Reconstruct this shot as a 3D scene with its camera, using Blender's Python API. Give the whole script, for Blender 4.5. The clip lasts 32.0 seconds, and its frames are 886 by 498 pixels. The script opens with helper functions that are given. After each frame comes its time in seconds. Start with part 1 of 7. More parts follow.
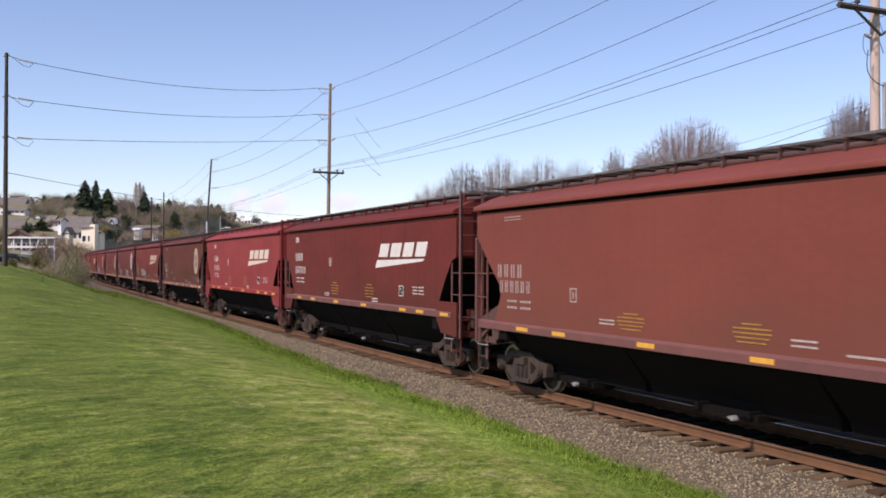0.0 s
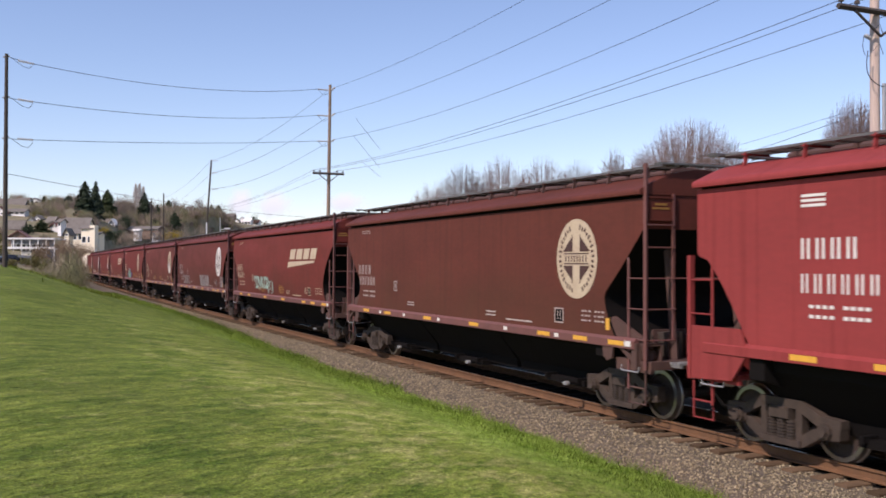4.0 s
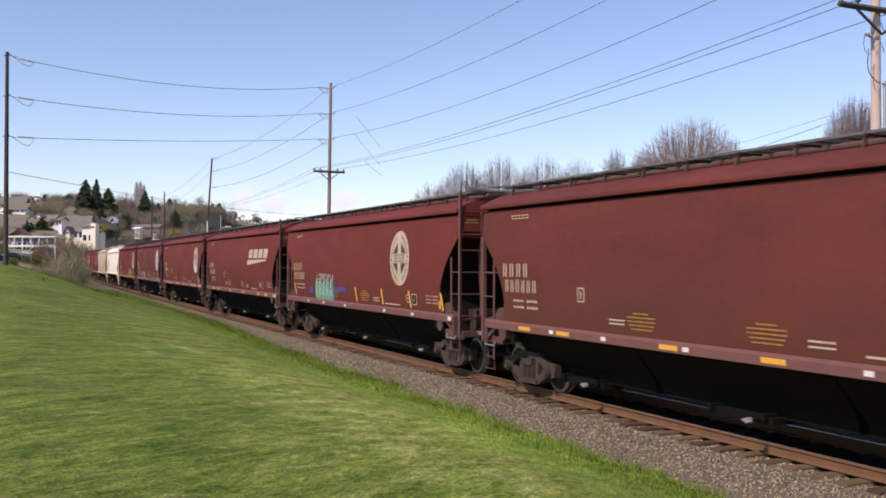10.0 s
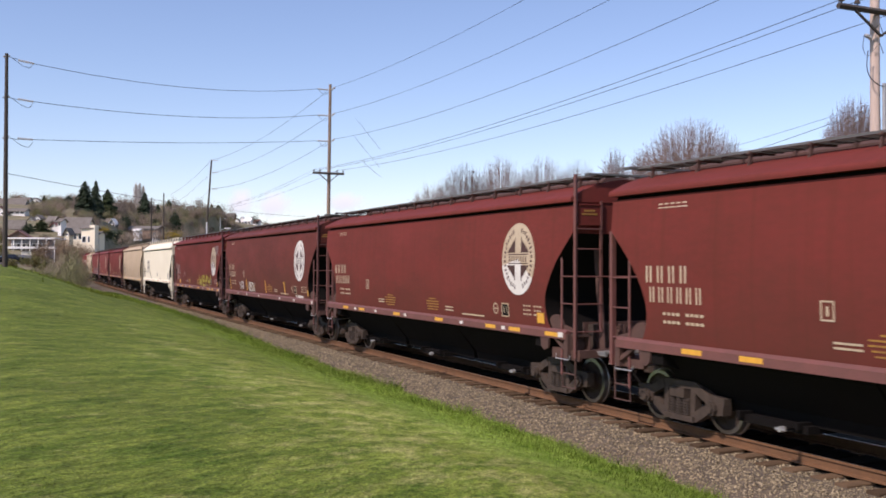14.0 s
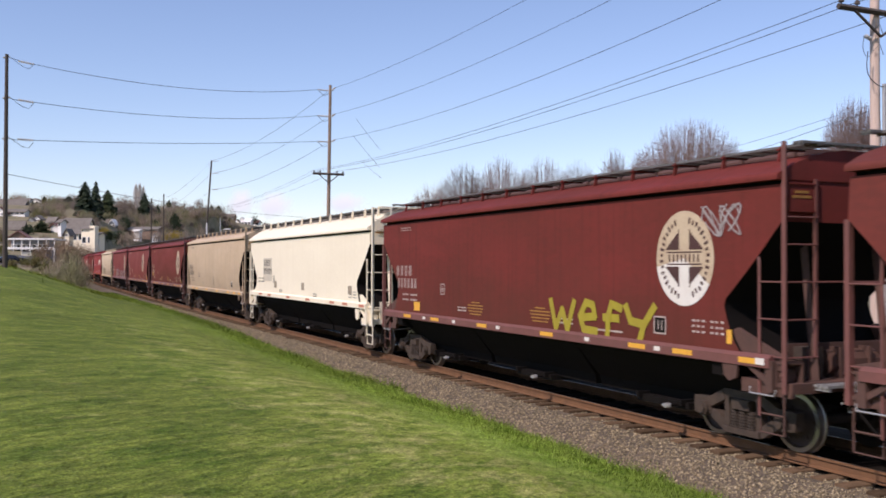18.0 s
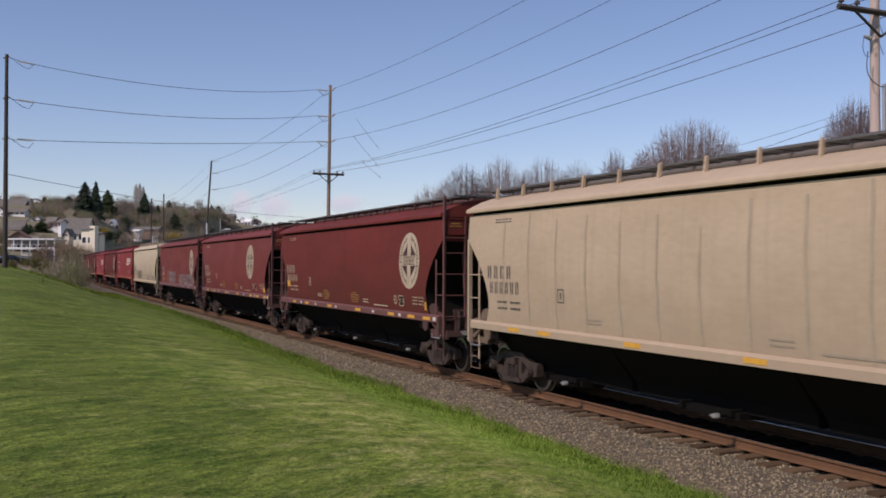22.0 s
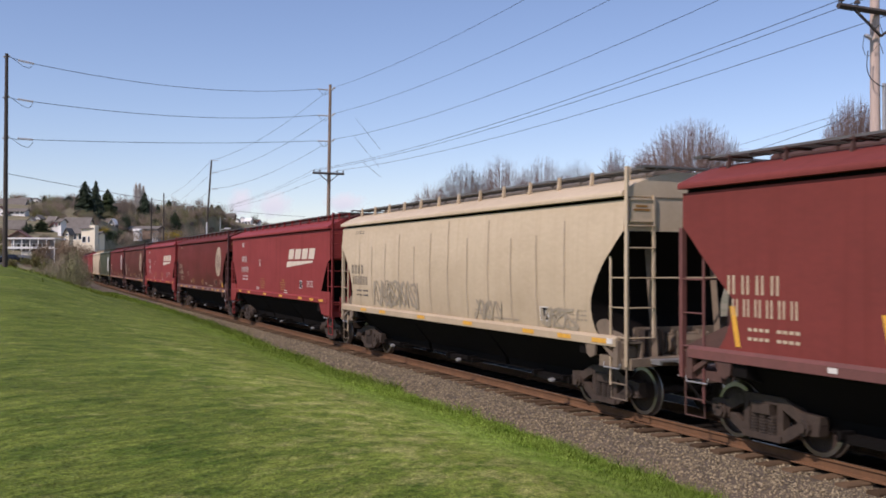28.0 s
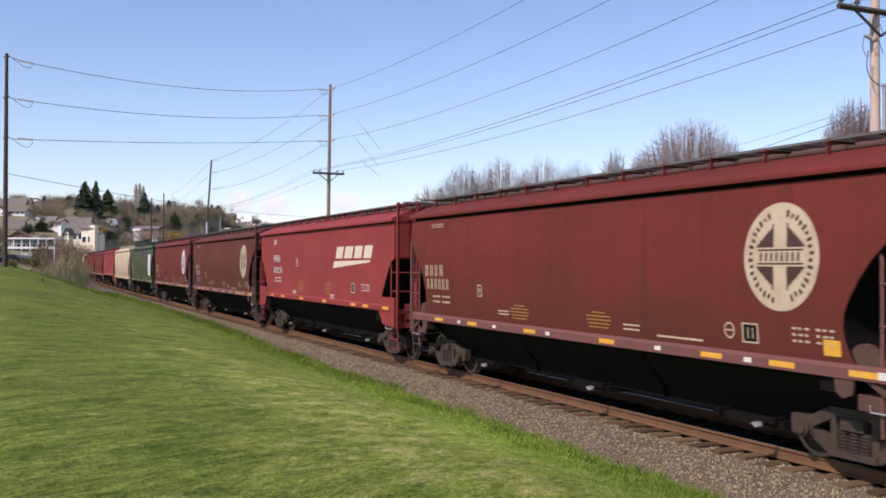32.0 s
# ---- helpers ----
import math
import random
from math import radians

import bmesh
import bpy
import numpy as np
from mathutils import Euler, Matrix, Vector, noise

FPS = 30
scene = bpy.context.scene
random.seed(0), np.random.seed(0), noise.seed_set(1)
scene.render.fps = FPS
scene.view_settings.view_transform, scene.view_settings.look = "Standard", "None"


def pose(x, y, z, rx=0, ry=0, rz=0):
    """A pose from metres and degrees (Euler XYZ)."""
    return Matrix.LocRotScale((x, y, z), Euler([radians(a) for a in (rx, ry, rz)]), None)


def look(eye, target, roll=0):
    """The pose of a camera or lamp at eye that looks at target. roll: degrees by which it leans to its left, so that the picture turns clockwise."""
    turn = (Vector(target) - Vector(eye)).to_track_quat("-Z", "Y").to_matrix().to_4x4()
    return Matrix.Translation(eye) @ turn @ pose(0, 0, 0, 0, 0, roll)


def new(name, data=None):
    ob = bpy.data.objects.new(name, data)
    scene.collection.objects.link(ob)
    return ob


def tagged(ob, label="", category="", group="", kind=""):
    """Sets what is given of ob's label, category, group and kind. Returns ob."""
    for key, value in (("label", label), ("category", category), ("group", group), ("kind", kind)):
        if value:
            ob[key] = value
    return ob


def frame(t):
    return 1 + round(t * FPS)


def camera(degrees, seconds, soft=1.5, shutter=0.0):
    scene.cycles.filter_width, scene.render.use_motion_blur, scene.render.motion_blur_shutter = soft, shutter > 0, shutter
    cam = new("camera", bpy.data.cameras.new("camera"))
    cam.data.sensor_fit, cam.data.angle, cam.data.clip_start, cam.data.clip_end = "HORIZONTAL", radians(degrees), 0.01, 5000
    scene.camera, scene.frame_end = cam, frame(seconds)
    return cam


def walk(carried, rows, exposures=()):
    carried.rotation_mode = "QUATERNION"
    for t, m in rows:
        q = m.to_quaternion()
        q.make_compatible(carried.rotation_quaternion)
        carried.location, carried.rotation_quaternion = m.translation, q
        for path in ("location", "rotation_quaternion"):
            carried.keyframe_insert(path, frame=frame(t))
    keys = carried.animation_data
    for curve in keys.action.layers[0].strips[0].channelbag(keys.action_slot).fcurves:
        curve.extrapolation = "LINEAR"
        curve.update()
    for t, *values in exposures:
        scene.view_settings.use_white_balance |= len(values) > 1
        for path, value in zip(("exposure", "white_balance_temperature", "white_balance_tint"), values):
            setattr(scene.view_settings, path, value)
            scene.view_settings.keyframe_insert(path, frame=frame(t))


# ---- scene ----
# ---- camera ----
LENS = 49.8
EYE = (0.0, 0.0, 1.6)
AIM_TURN, AIM_TILT, AIM_ROLL = -24.27, 0.905, 0.2
PIX = 1.0 / 1690.0
cam = camera(LENS, 32.0, soft=1.7, shutter=0.16)
# small sway of the tripod: seconds, sideways, up-down
SWAY = [(0, 0, 0), (0.7, 0, 0.2), (1.5, 0, 1.4), (3.5, 0, 1.6), (5.5, -1.3, 2.4), (6.5, -0.3, 1.4), (7.5, 0, 0.3), (8.5, 0, -0.2), (9.5, 0.4, -1.5),
        (10.5, 1.4, -1.5), (11.5, 1.0, -1.6), (12.5, 0, -1.2), (13.2, 0, 0.2), (14.2, 0, 1.4), (16.5, 0, 1.5), (18, 0, 2.5), (20, 0, 2.7), (23, 0, 2.6),
        (25.5, 0, 2.4), (27.5, 0, 1.6), (30, 0, 1.4), (31, 0, 1.1), (32, 0, 1.5)]


def cam_pose(dx, dy):
    return pose(*EYE, 90 + AIM_TILT + math.degrees(dy * PIX), 0, AIM_TURN + math.degrees(dx * PIX)) @ pose(0, 0, 0, 0, 0, AIM_ROLL)


EXPOSE = [(t, e + 0.37, 6500 + 140 * max(-0.8, min(0, e)) - (40 if t > 18 else 0), 26) for t, e in ((0, 0), (17.8, 0), (18.5, -0.28), (19, -0.55), (20, -0.87), (21, -0.82), (22, -0.57), (23, -0.2), (24, 0), (27, 0), (28, -0.28), (29, -0.52), (30, -0.27), (31, 0), (32, 0))]
walk(cam, [(t, cam_pose(dx, dy)) for t, dx, dy in SWAY], exposures=EXPOSE)

# ---- sun and sky ----
SUN_EL, SUN_AZ = 46.0, 250.0  # azimuth clockwise from +y
sun_dir = Vector((math.sin(radians(SUN_AZ)) * math.cos(radians(SUN_EL)), math.cos(radians(SUN_AZ)) * math.cos(radians(SUN_EL)), math.sin(radians(SUN_EL))))
world = bpy.data.worlds.new("sky")
scene.world = world
world.use_nodes = True
wn = world.node_tree
wn.nodes.clear()
sky = wn.nodes.new("ShaderNodeTexSky")
sky.sky_type = "NISHITA"
sky.sun_disc = False
sky.sun_elevation, sky.sun_rotation = radians(SUN_EL), radians(SUN_AZ)
sky.altitude, sky.air_density, sky.dust_density, sky.ozone_density = 50, 1.0, 0.2, 2.5
bg = wn.nodes.new("ShaderNodeBackground")
bg.inputs["Strength"].default_value = 0.12
wo = wn.nodes.new("ShaderNodeOutputWorld")
wn.links.new(sky.outputs[0], bg.inputs[0])
wn.links.new(bg.outputs[0], wo.inputs[0])
sun = new("sun", bpy.data.lights.new("sun", "SUN"))
sun.data.energy, sun.data.angle, sun.data.color = 3.3, radians(0.53), (1.0, 0.93, 0.83)
sun.matrix_world = look(sun_dir * 100, (0, 0, 0))

# ---- materials ----


def material(name, base, second=None, rough=0.7, metal=0.0, scale=4.0, fine=60.0, amount=0.5, bump=0.15, stretch=(1, 1, 1), vary=0.0, island=0.0, streak=None, spec=0.5, depth=0.02, turn=0.0, lo=0.5, hi=0.95, leafy=0.0, dust=None):
    """Two colours mixed by coarse and fine noise, with bump; vary: change from object to object; streak: a third colour in upright runs."""
    m = bpy.data.materials.new(name)
    m.use_nodes = True
    nt = m.node_tree
    nd, ln = nt.nodes, nt.links
    bs = nd["Principled BSDF"]
    tc = nd.new("ShaderNodeTexCoord")
    mp = nd.new("ShaderNodeMapping")
    mp.inputs["Scale"].default_value = stretch
    if streak:
        # every car weathers in its own pattern
        own = nd.new("ShaderNodeMath")
        own.operation = "MULTIPLY"
        own.inputs[1].default_value = 60.0
        ln.new(nd.new("ShaderNodeObjectInfo").outputs["Random"], own.inputs[0])
        sh = nd.new("ShaderNodeVectorMath")
        ln.new(tc.outputs["Object"], sh.inputs[0])
        ln.new(own.outputs[0], sh.inputs[1])
        place = sh.outputs[0]
    else:
        place = tc.outputs["Object"]
    if turn:
        pre = nd.new("ShaderNodeMapping")
        pre.inputs["Rotation"].default_value = (0, 0, radians(turn))
        ln.new(place, pre.inputs[0])
    ln.new(pre.outputs[0] if turn else place, mp.inputs[0])
    n1 = nd.new("ShaderNodeTexNoise")
    n1.inputs["Scale"].default_value, n1.inputs["Detail"].default_value, n1.inputs["Roughness"].default_value = scale, 6, 0.6
    n2 = nd.new("ShaderNodeTexNoise")
    n2.inputs["Scale"].default_value, n2.inputs["Detail"].default_value = fine, 3
    ln.new(mp.outputs[0], n1.inputs["Vector"])
    ln.new(mp.outputs[0], n2.inputs["Vector"])
    ad = nd.new("ShaderNodeMath")
    ad.operation = "MULTIPLY_ADD"
    ad.inputs[1].default_value = 0.45
    ln.new(n2.outputs["Fac"], ad.inputs[0])
    ln.new(n1.outputs["Fac"], ad.inputs[2])
    rp = nd.new("ShaderNodeMapRange")
    rp.inputs["From Min"].default_value, rp.inputs["From Max"].default_value = lo, hi
    rp.inputs["To Max"].default_value = amount
    ln.new(ad.outputs[0], rp.inputs["Value"])
    mx = nd.new("ShaderNodeMix")
    mx.data_type = "RGBA"
    second = second or tuple(c * 0.55 for c in base)
    mx.inputs[6].default_value, mx.inputs[7].default_value = (*base, 1), (*second, 1)
    ln.new(rp.outputs[0], mx.inputs[0])
    col = mx.outputs[2]
    if streak:
        ms = nd.new("ShaderNodeMapping")
        ms.inputs["Scale"].default_value = (1.0, 4.0, 0.16)
        ln.new(place, ms.inputs[0])
        n3 = nd.new("ShaderNodeTexNoise")
        n3.inputs["Scale"].default_value, n3.inputs["Detail"].default_value = 1.6, 5
        ln.new(ms.outputs[0], n3.inputs["Vector"])
        r3 = nd.new("ShaderNodeMapRange")
        r3.inputs["From Min"].default_value, r3.inputs["From Max"].default_value, r3.inputs["To Max"].default_value = 0.5, 0.85, 0.6
        ln.new(n3.outputs["Fac"], r3.inputs["Value"])
        m3 = nd.new("ShaderNodeMix")
        m3.data_type = "RGBA"
        m3.inputs[7].default_value = (*streak, 1)
        ln.new(r3.outputs[0], m3.inputs[0])
        ln.new(col, m3.inputs[6])
        col = m3.outputs[2]
    if dust:
        # a ragged film of road dust over the lower sides
        sx = nd.new("ShaderNodeSeparateXYZ")
        ln.new(tc.outputs["Object"], sx.inputs[0])
        n4 = nd.new("ShaderNodeTexNoise")
        n4.inputs["Scale"].default_value, n4.inputs["Detail"].default_value = 0.9, 6
        ln.new(place, n4.inputs["Vector"])
        m4 = nd.new("ShaderNodeMath")
        m4.operation = "MULTIPLY_ADD"
        m4.inputs[1].default_value = 2.4
        ln.new(n4.outputs["Fac"], m4.inputs[0])
        ln.new(sx.outputs["Z"], m4.inputs[2])
        r4 = nd.new("ShaderNodeMapRange")
        r4.inputs["From Min"].default_value, r4.inputs["From Max"].default_value = 4.2, 2.5
        r4.inputs["To Min"].default_value, r4.inputs["To Max"].default_value = 0.0, 0.6
        ln.new(m4.outputs[0], r4.inputs["Value"])
        m5 = nd.new("ShaderNodeMix")
        m5.data_type = "RGBA"
        m5.inputs[7].default_value = (*dust, 1)
        ln.new(r4.outputs[0], m5.inputs[0])
        ln.new(col, m5.inputs[6])
        col = m5.outputs[2]
    if vary or island:
        if vary:
            oi = nd.new("ShaderNodeObjectInfo")
            rnd = oi.outputs["Random"]
        else:
            rnd = nd.new("ShaderNodeNewGeometry").outputs["Random Per Island"]
        r2 = nd.new("ShaderNodeMapRange")
        v = vary or island
        r2.inputs["To Min"].default_value, r2.inputs["To Max"].default_value = 1 - v, 1 + v
        ln.new(rnd, r2.inputs["Value"])
        hs = nd.new("ShaderNodeHueSaturation")
        ln.new(r2.outputs[0], hs.inputs["Value"])
        ln.new(col, hs.inputs["Color"])
        col = hs.outputs[0]
    ln.new(col, bs.inputs["Base Color"])
    rr = nd.new("ShaderNodeMapRange")
    rr.inputs["To Min"].default_value, rr.inputs["To Max"].default_value = max(0.05, rough - 0.1), min(1, rough + 0.12)
    ln.new(n1.outputs["Fac"], rr.inputs["Value"])
    ln.new(rr.outputs[0], bs.inputs["Roughness"])
    bs.inputs["Metallic"].default_value = metal
    bs.inputs["Specular IOR Level"].default_value = spec
    if bump:
        bp = nd.new("ShaderNodeBump")
        bp.inputs["Strength"].default_value, bp.inputs["Distance"].default_value = bump, depth
        ln.new(ad.outputs[0], bp.inputs["Height"])
        ln.new(bp.outputs[0], bs.inputs["Normal"])
    if leafy:
        tr = nd.new("ShaderNodeBsdfTranslucent")
        ln.new(col, tr.inputs["Color"])
        mi = nd.new("ShaderNodeMixShader")
        mi.inputs[0].default_value = leafy
        ln.new(bs.outputs[0], mi.inputs[1])
        ln.new(tr.outputs[0], mi.inputs[2])
        ln.new(mi.outputs[0], nd["Material Output"].inputs["Surface"])
    return m


def paint(name, base, dirt, rough=0.6, streak=None, dust=None):
    return material(name, base, dirt, rough, 0, 0.6, 9, 0.8, 0.08, (1, 0.5, 1.3), streak=streak, depth=0.01, spec=0.08, dust=dust)


RED = {
    "maroon": paint("oxide_red_paint", (0.188, 0.0355, 0.0285), (0.122, 0.032, 0.023), dust=(0.098, 0.036, 0.025), streak=(0.108, 0.031, 0.019)),
    "russet": paint("russet_red_paint", (0.165, 0.039, 0.030), (0.085, 0.030, 0.023), dust=(0.105, 0.045, 0.029), streak=(0.095, 0.033, 0.023)),
    "bright": paint("fresh_red_paint", (0.30, 0.050, 0.046), (0.225, 0.043, 0.039), 0.55, streak=(0.16, 0.026, 0.022)),
    "brown": paint("weathered_brown_red_paint", (0.140, 0.039, 0.027), (0.090, 0.031, 0.022), 0.6, dust=(0.085, 0.040, 0.024), streak=(0.066, 0.025, 0.017)),
    "faded": paint("faded_red_paint", (0.218, 0.050, 0.041), (0.158, 0.041, 0.034), 0.55, streak=(0.15, 0.035, 0.026)),
    "dark": paint("deep_maroon_paint", (0.175, 0.0325, 0.0265), (0.110, 0.029, 0.0215), 0.6, dust=(0.088, 0.034, 0.023), streak=(0.076, 0.02, 0.015)),
    "rust": paint("sun_faded_rust_red_paint", (0.225, 0.060, 0.044), (0.165, 0.050, 0.036), 0.5, dust=(0.15, 0.062, 0.042), streak=(0.165, 0.050, 0.034)),
    "white": paint("white_paint", (0.85, 0.765, 0.59), (0.77, 0.685, 0.52), 0.45, streak=(0.76, 0.67, 0.50)),
    "tan": paint("dusty_tan_paint", (0.56, 0.425, 0.285), (0.44, 0.325, 0.21), 0.55, dust=(0.39, 0.295, 0.20), streak=(0.43, 0.325, 0.215)),
    "cream": paint("cream_paint", (0.63, 0.505, 0.345), (0.50, 0.39, 0.255), 0.5, streak=(0.50, 0.375, 0.24), dust=(0.36, 0.27, 0.175)),
    "green": paint("dark_green_paint", (0.075, 0.085, 0.045), (0.05, 0.055, 0.032), 0.5),
}
# end grime; on the hatches the same colour stands for shade below the walkways
GRIME_SHADE = {k: material("road_grime_and_shade_over_" + k, (0.105, 0.048, 0.034), (0.058, 0.032, 0.024), 0.8, 0, 2, 25, 0.8) if k in ("maroon", "russet", "bright", "brown", "faded", "dark", "rust") else RED[k] for k in RED}
M_black = material("black_underframe_paint_and_shade", (0.007, 0.006, 0.0055), (0.012, 0.0095, 0.008), 0.9, 0, 3, 40, 0.6, spec=0.09)
M_steel = material("dusty_cast_steel", (0.068, 0.044, 0.029), (0.028, 0.020, 0.014), 0.8, 0.0, 5, 50, 0.8)
M_wheel = material("brown_wheel_steel", (0.065, 0.042, 0.032), (0.04, 0.03, 0.026), 0.7, 0.3, 5, 50, 0.6)
M_tread = material("polished_tread_steel", (0.38, 0.37, 0.36), (0.26, 0.24, 0.22), 0.3, 0.95, 8, 80, 0.4, 0.03)
M_grate = material("galvanised_grating", (0.15, 0.145, 0.135), (0.08, 0.075, 0.068), 0.7, 0.2, 4, 60, 0.6)
M_hatch = material("shade_dark_hatch_paint", (0.17, 0.14, 0.105), (0.085, 0.07, 0.055), 0.8, 0, 3, 30, 0.8)
M_galv = material("galvanised_fitting", (0.45, 0.44, 0.42), (0.30, 0.29, 0.28), 0.5, 0.5, 6, 60, 0.6)
M_cream = material("faded_cream_decal", (0.56, 0.45, 0.30), (0.38, 0.26, 0.17), 0.55, 0, 2.5, 40, 0.7, 0.03)
M_white = material("white_decal", (0.72, 0.68, 0.61), (0.55, 0.48, 0.42), 0.5, 0, 3, 40, 0.5, 0.03)
M_ivory = material("ivory_decal", (0.72, 0.62, 0.48), (0.55, 0.42, 0.32), 0.5, 0, 3, 40, 0.5, 0.03)
M_panel = material("grey_patch_paint", (0.60, 0.53, 0.41), (0.50, 0.44, 0.34), 0.5, 0, 3, 40, 0.5, 0.03)
M_faint = material("worn_grey_stencil", (0.30, 0.24, 0.17), (0.40, 0.31, 0.21), 0.6, 0, 5, 50, 0.9, 0.03)
M_pale = material("pale_stencil", (0.50, 0.42, 0.38), (0.30, 0.20, 0.17), 0.55, 0, 5, 50, 0.9, 0.03)
M_dark = material("black_stencil", (0.06, 0.055, 0.05), (0.14, 0.12, 0.10), 0.6, 0, 5, 50, 0.7, 0.03)
M_yellow = material("yellow_reflector", (0.78, 0.40, 0.04), (0.55, 0.27, 0.05), 0.45, 0, 6, 60, 0.6, 0.03)
M_ochre = material("ochre_stencil", (0.42, 0.22, 0.03), (0.2, 0.08, 0.03), 0.6, 0, 8, 60, 0.8, 0.03)
M_orange = material("orange_reflector", (0.55, 0.19, 0.11), (0.45, 0.18, 0.11), 0.5, 0, 6, 60, 0.6, 0.03)
M_wood = material("weathered_pole_wood", (0.30, 0.215, 0.15), (0.19, 0.13, 0.09), 0.85, 0, 3, 60, 0.8, 0.4, (6, 6, 0.4))
M_darkwood = material("creosoted_pole_wood", (0.072, 0.057, 0.044), (0.042, 0.032, 0.025), 0.85, 0, 3, 60, 0.8, 0.4, (6, 6, 0.4))
M_palewood = material("sun_bleached_pole_wood", (0.66, 0.52, 0.43), (0.44, 0.32, 0.25), 0.85, 0, 3, 60, 0.8, 0.4, (6, 6, 0.4))
M_wire = material("dark_cable", (0.05, 0.05, 0.055), None, 0.5, 0.2, 5, 50, 0.3, 0)
M_ceramic = material("grey_insulator", (0.50, 0.49, 0.48), (0.36, 0.35, 0.34), 0.3, 0, 8, 50, 0.4, 0)
GRIME_SHADE["tan"] = material("rust_and_dust_over_tan", (0.19, 0.125, 0.08), (0.11, 0.07, 0.045), 0.85, 0, 2, 25, 0.8)
GRIME_SHADE["cream"] = material("dust_over_cream", (0.22, 0.165, 0.11), (0.12, 0.085, 0.06), 0.85, 0, 2, 25, 0.8)
SILL = {k: material("dusty_sill_over_" + k, (0.185, 0.066, 0.054), (0.115, 0.050, 0.040), 0.6, 0, 1.5, 20, 0.8) if k in ("maroon", "russet", "brown", "dark", "faded", "rust") else RED[k] for k in RED}
M_mark = material("dark_emblem_paint", (0.055, 0.020, 0.016), (0.09, 0.04, 0.03), 0.55, 0, 5, 50, 0.6, 0.03)


def turf(name, gain, island=0.0, leafy=0.0):
    """Mown grass with lighter mower streaks, straw patches and a greener rank strip along the railway."""
    m = bpy.data.materials.new(name)
    m.use_nodes = True
    nd, ln = m.node_tree.nodes, m.node_tree.links
    bs = nd["Principled BSDF"]
    tc = nd.new("ShaderNodeTexCoord")

    def grain(scale, detail, rough, stretch, turn, lo, hi):
        pre, mp = nd.new("ShaderNodeMapping"), nd.new("ShaderNodeMapping")
        pre.inputs["Rotation"].default_value = (0, 0, radians(turn))
        mp.inputs["Scale"].default_value = stretch
        ln.new(tc.outputs["Object"], pre.inputs[0])
        ln.new(pre.outputs[0], mp.inputs[0])
        n = nd.new("ShaderNodeTexNoise")
        n.inputs["Scale"].default_value, n.inputs["Detail"].default_value, n.inputs["Roughness"].default_value = scale, detail, rough
        ln.new(mp.outputs[0], n.inputs["Vector"])
        r = nd.new("ShaderNodeMapRange")
        r.inputs["From Min"].default_value, r.inputs["From Max"].default_value = lo, hi
        ln.new(n.outputs["Fac"], r.inputs["Value"])
        return r.outputs[0], n.outputs["Fac"]

    def mix(fac, one, two):
        x = nd.new("ShaderNodeMix")
        x.data_type = "RGBA"
        for k, v in ((0, fac), (6, one), (7, two)):
            if isinstance(v, tuple):
                x.inputs[k].default_value = (*[c * gain for c in v], 1)
            else:
                ln.new(v, x.inputs[k])
        return x.outputs[2]

    streak, raw = grain(2.6, 10, 0.78, (0.26, 1.2, 1), -46, 0.37, 0.62)
    # the brow of the bank, near the railway, is drier
    _, dry = grain(2.2, 9, 0.76, (0.5, 1.3, 1), -46, 0, 1)
    sy = nd.new("ShaderNodeSeparateXYZ")
    ln.new(tc.outputs["Object"], sy.inputs[0])
    far = nd.new("ShaderNodeMapRange")
    far.interpolation_type = "SMOOTHSTEP"
    far.inputs["From Min"].default_value, far.inputs["From Max"].default_value = 42.0, 8.0
    far.inputs["To Min"].default_value, far.inputs["To Max"].default_value = -0.035, 0.075
    ln.new(sy.outputs["Y"], far.inputs["Value"])
    brow = nd.new("ShaderNodeMapRange")
    brow.interpolation_type = "SMOOTHSTEP"
    brow.inputs["From Min"].default_value, brow.inputs["From Max"].default_value = 1.0, 5.0
    brow.inputs["To Min"].default_value, brow.inputs["To Max"].default_value = -0.035, 0.07
    ln.new(sy.outputs["X"], brow.inputs["Value"])
    dries = nd.new("ShaderNodeMath")
    dries.operation = "MINIMUM"
    ln.new(far.outputs[0], dries.inputs[0])
    ln.new(brow.outputs[0], dries.inputs[1])
    sm = nd.new("ShaderNodeMath")
    ln.new(dry, sm.inputs[0])
    ln.new(dries.outputs[0], sm.inputs[1])
    sr = nd.new("ShaderNodeMapRange")
    sr.inputs["From Min"].default_value, sr.inputs["From Max"].default_value, sr.inputs["To Max"].default_value = 0.53, 0.70, 0.8
    ln.new(sm.outputs[0], sr.inputs["Value"])
    straw = sr.outputs[0]
    broad, _ = grain(0.16, 3, 0.5, (1, 1, 1), 0, 0.35, 0.65)
    tuft, _ = grain(2.2, 6, 0.6, (1, 1, 1), 0, 0.3, 0.7)
    lawn = mix(streak, GRASS_DARK, GRASS_LIGHT)
    lawn = mix(straw, lawn, GRASS_STRAW)
    rank = mix(tuft, (0.105, 0.178, 0.018), (0.225, 0.295, 0.058))
    sx = nd.new("ShaderNodeSeparateXYZ")
    ln.new(tc.outputs["Object"], sx.inputs[0])
    ad = nd.new("ShaderNodeMath")
    ad.operation = "MULTIPLY_ADD"
    ad.inputs[1].default_value = 2.6
    ln.new(raw, ad.inputs[0])
    ln.new(sx.outputs["X"], ad.inputs[2])
    edge = nd.new("ShaderNodeMapRange")
    edge.inputs["From Min"].default_value, edge.inputs["From Max"].default_value = 6.7, 7.9
    ln.new(ad.outputs[0], edge.inputs["Value"])
    col = mix(edge.outputs[0], lawn, rank)
    hs = nd.new("ShaderNodeHueSaturation")
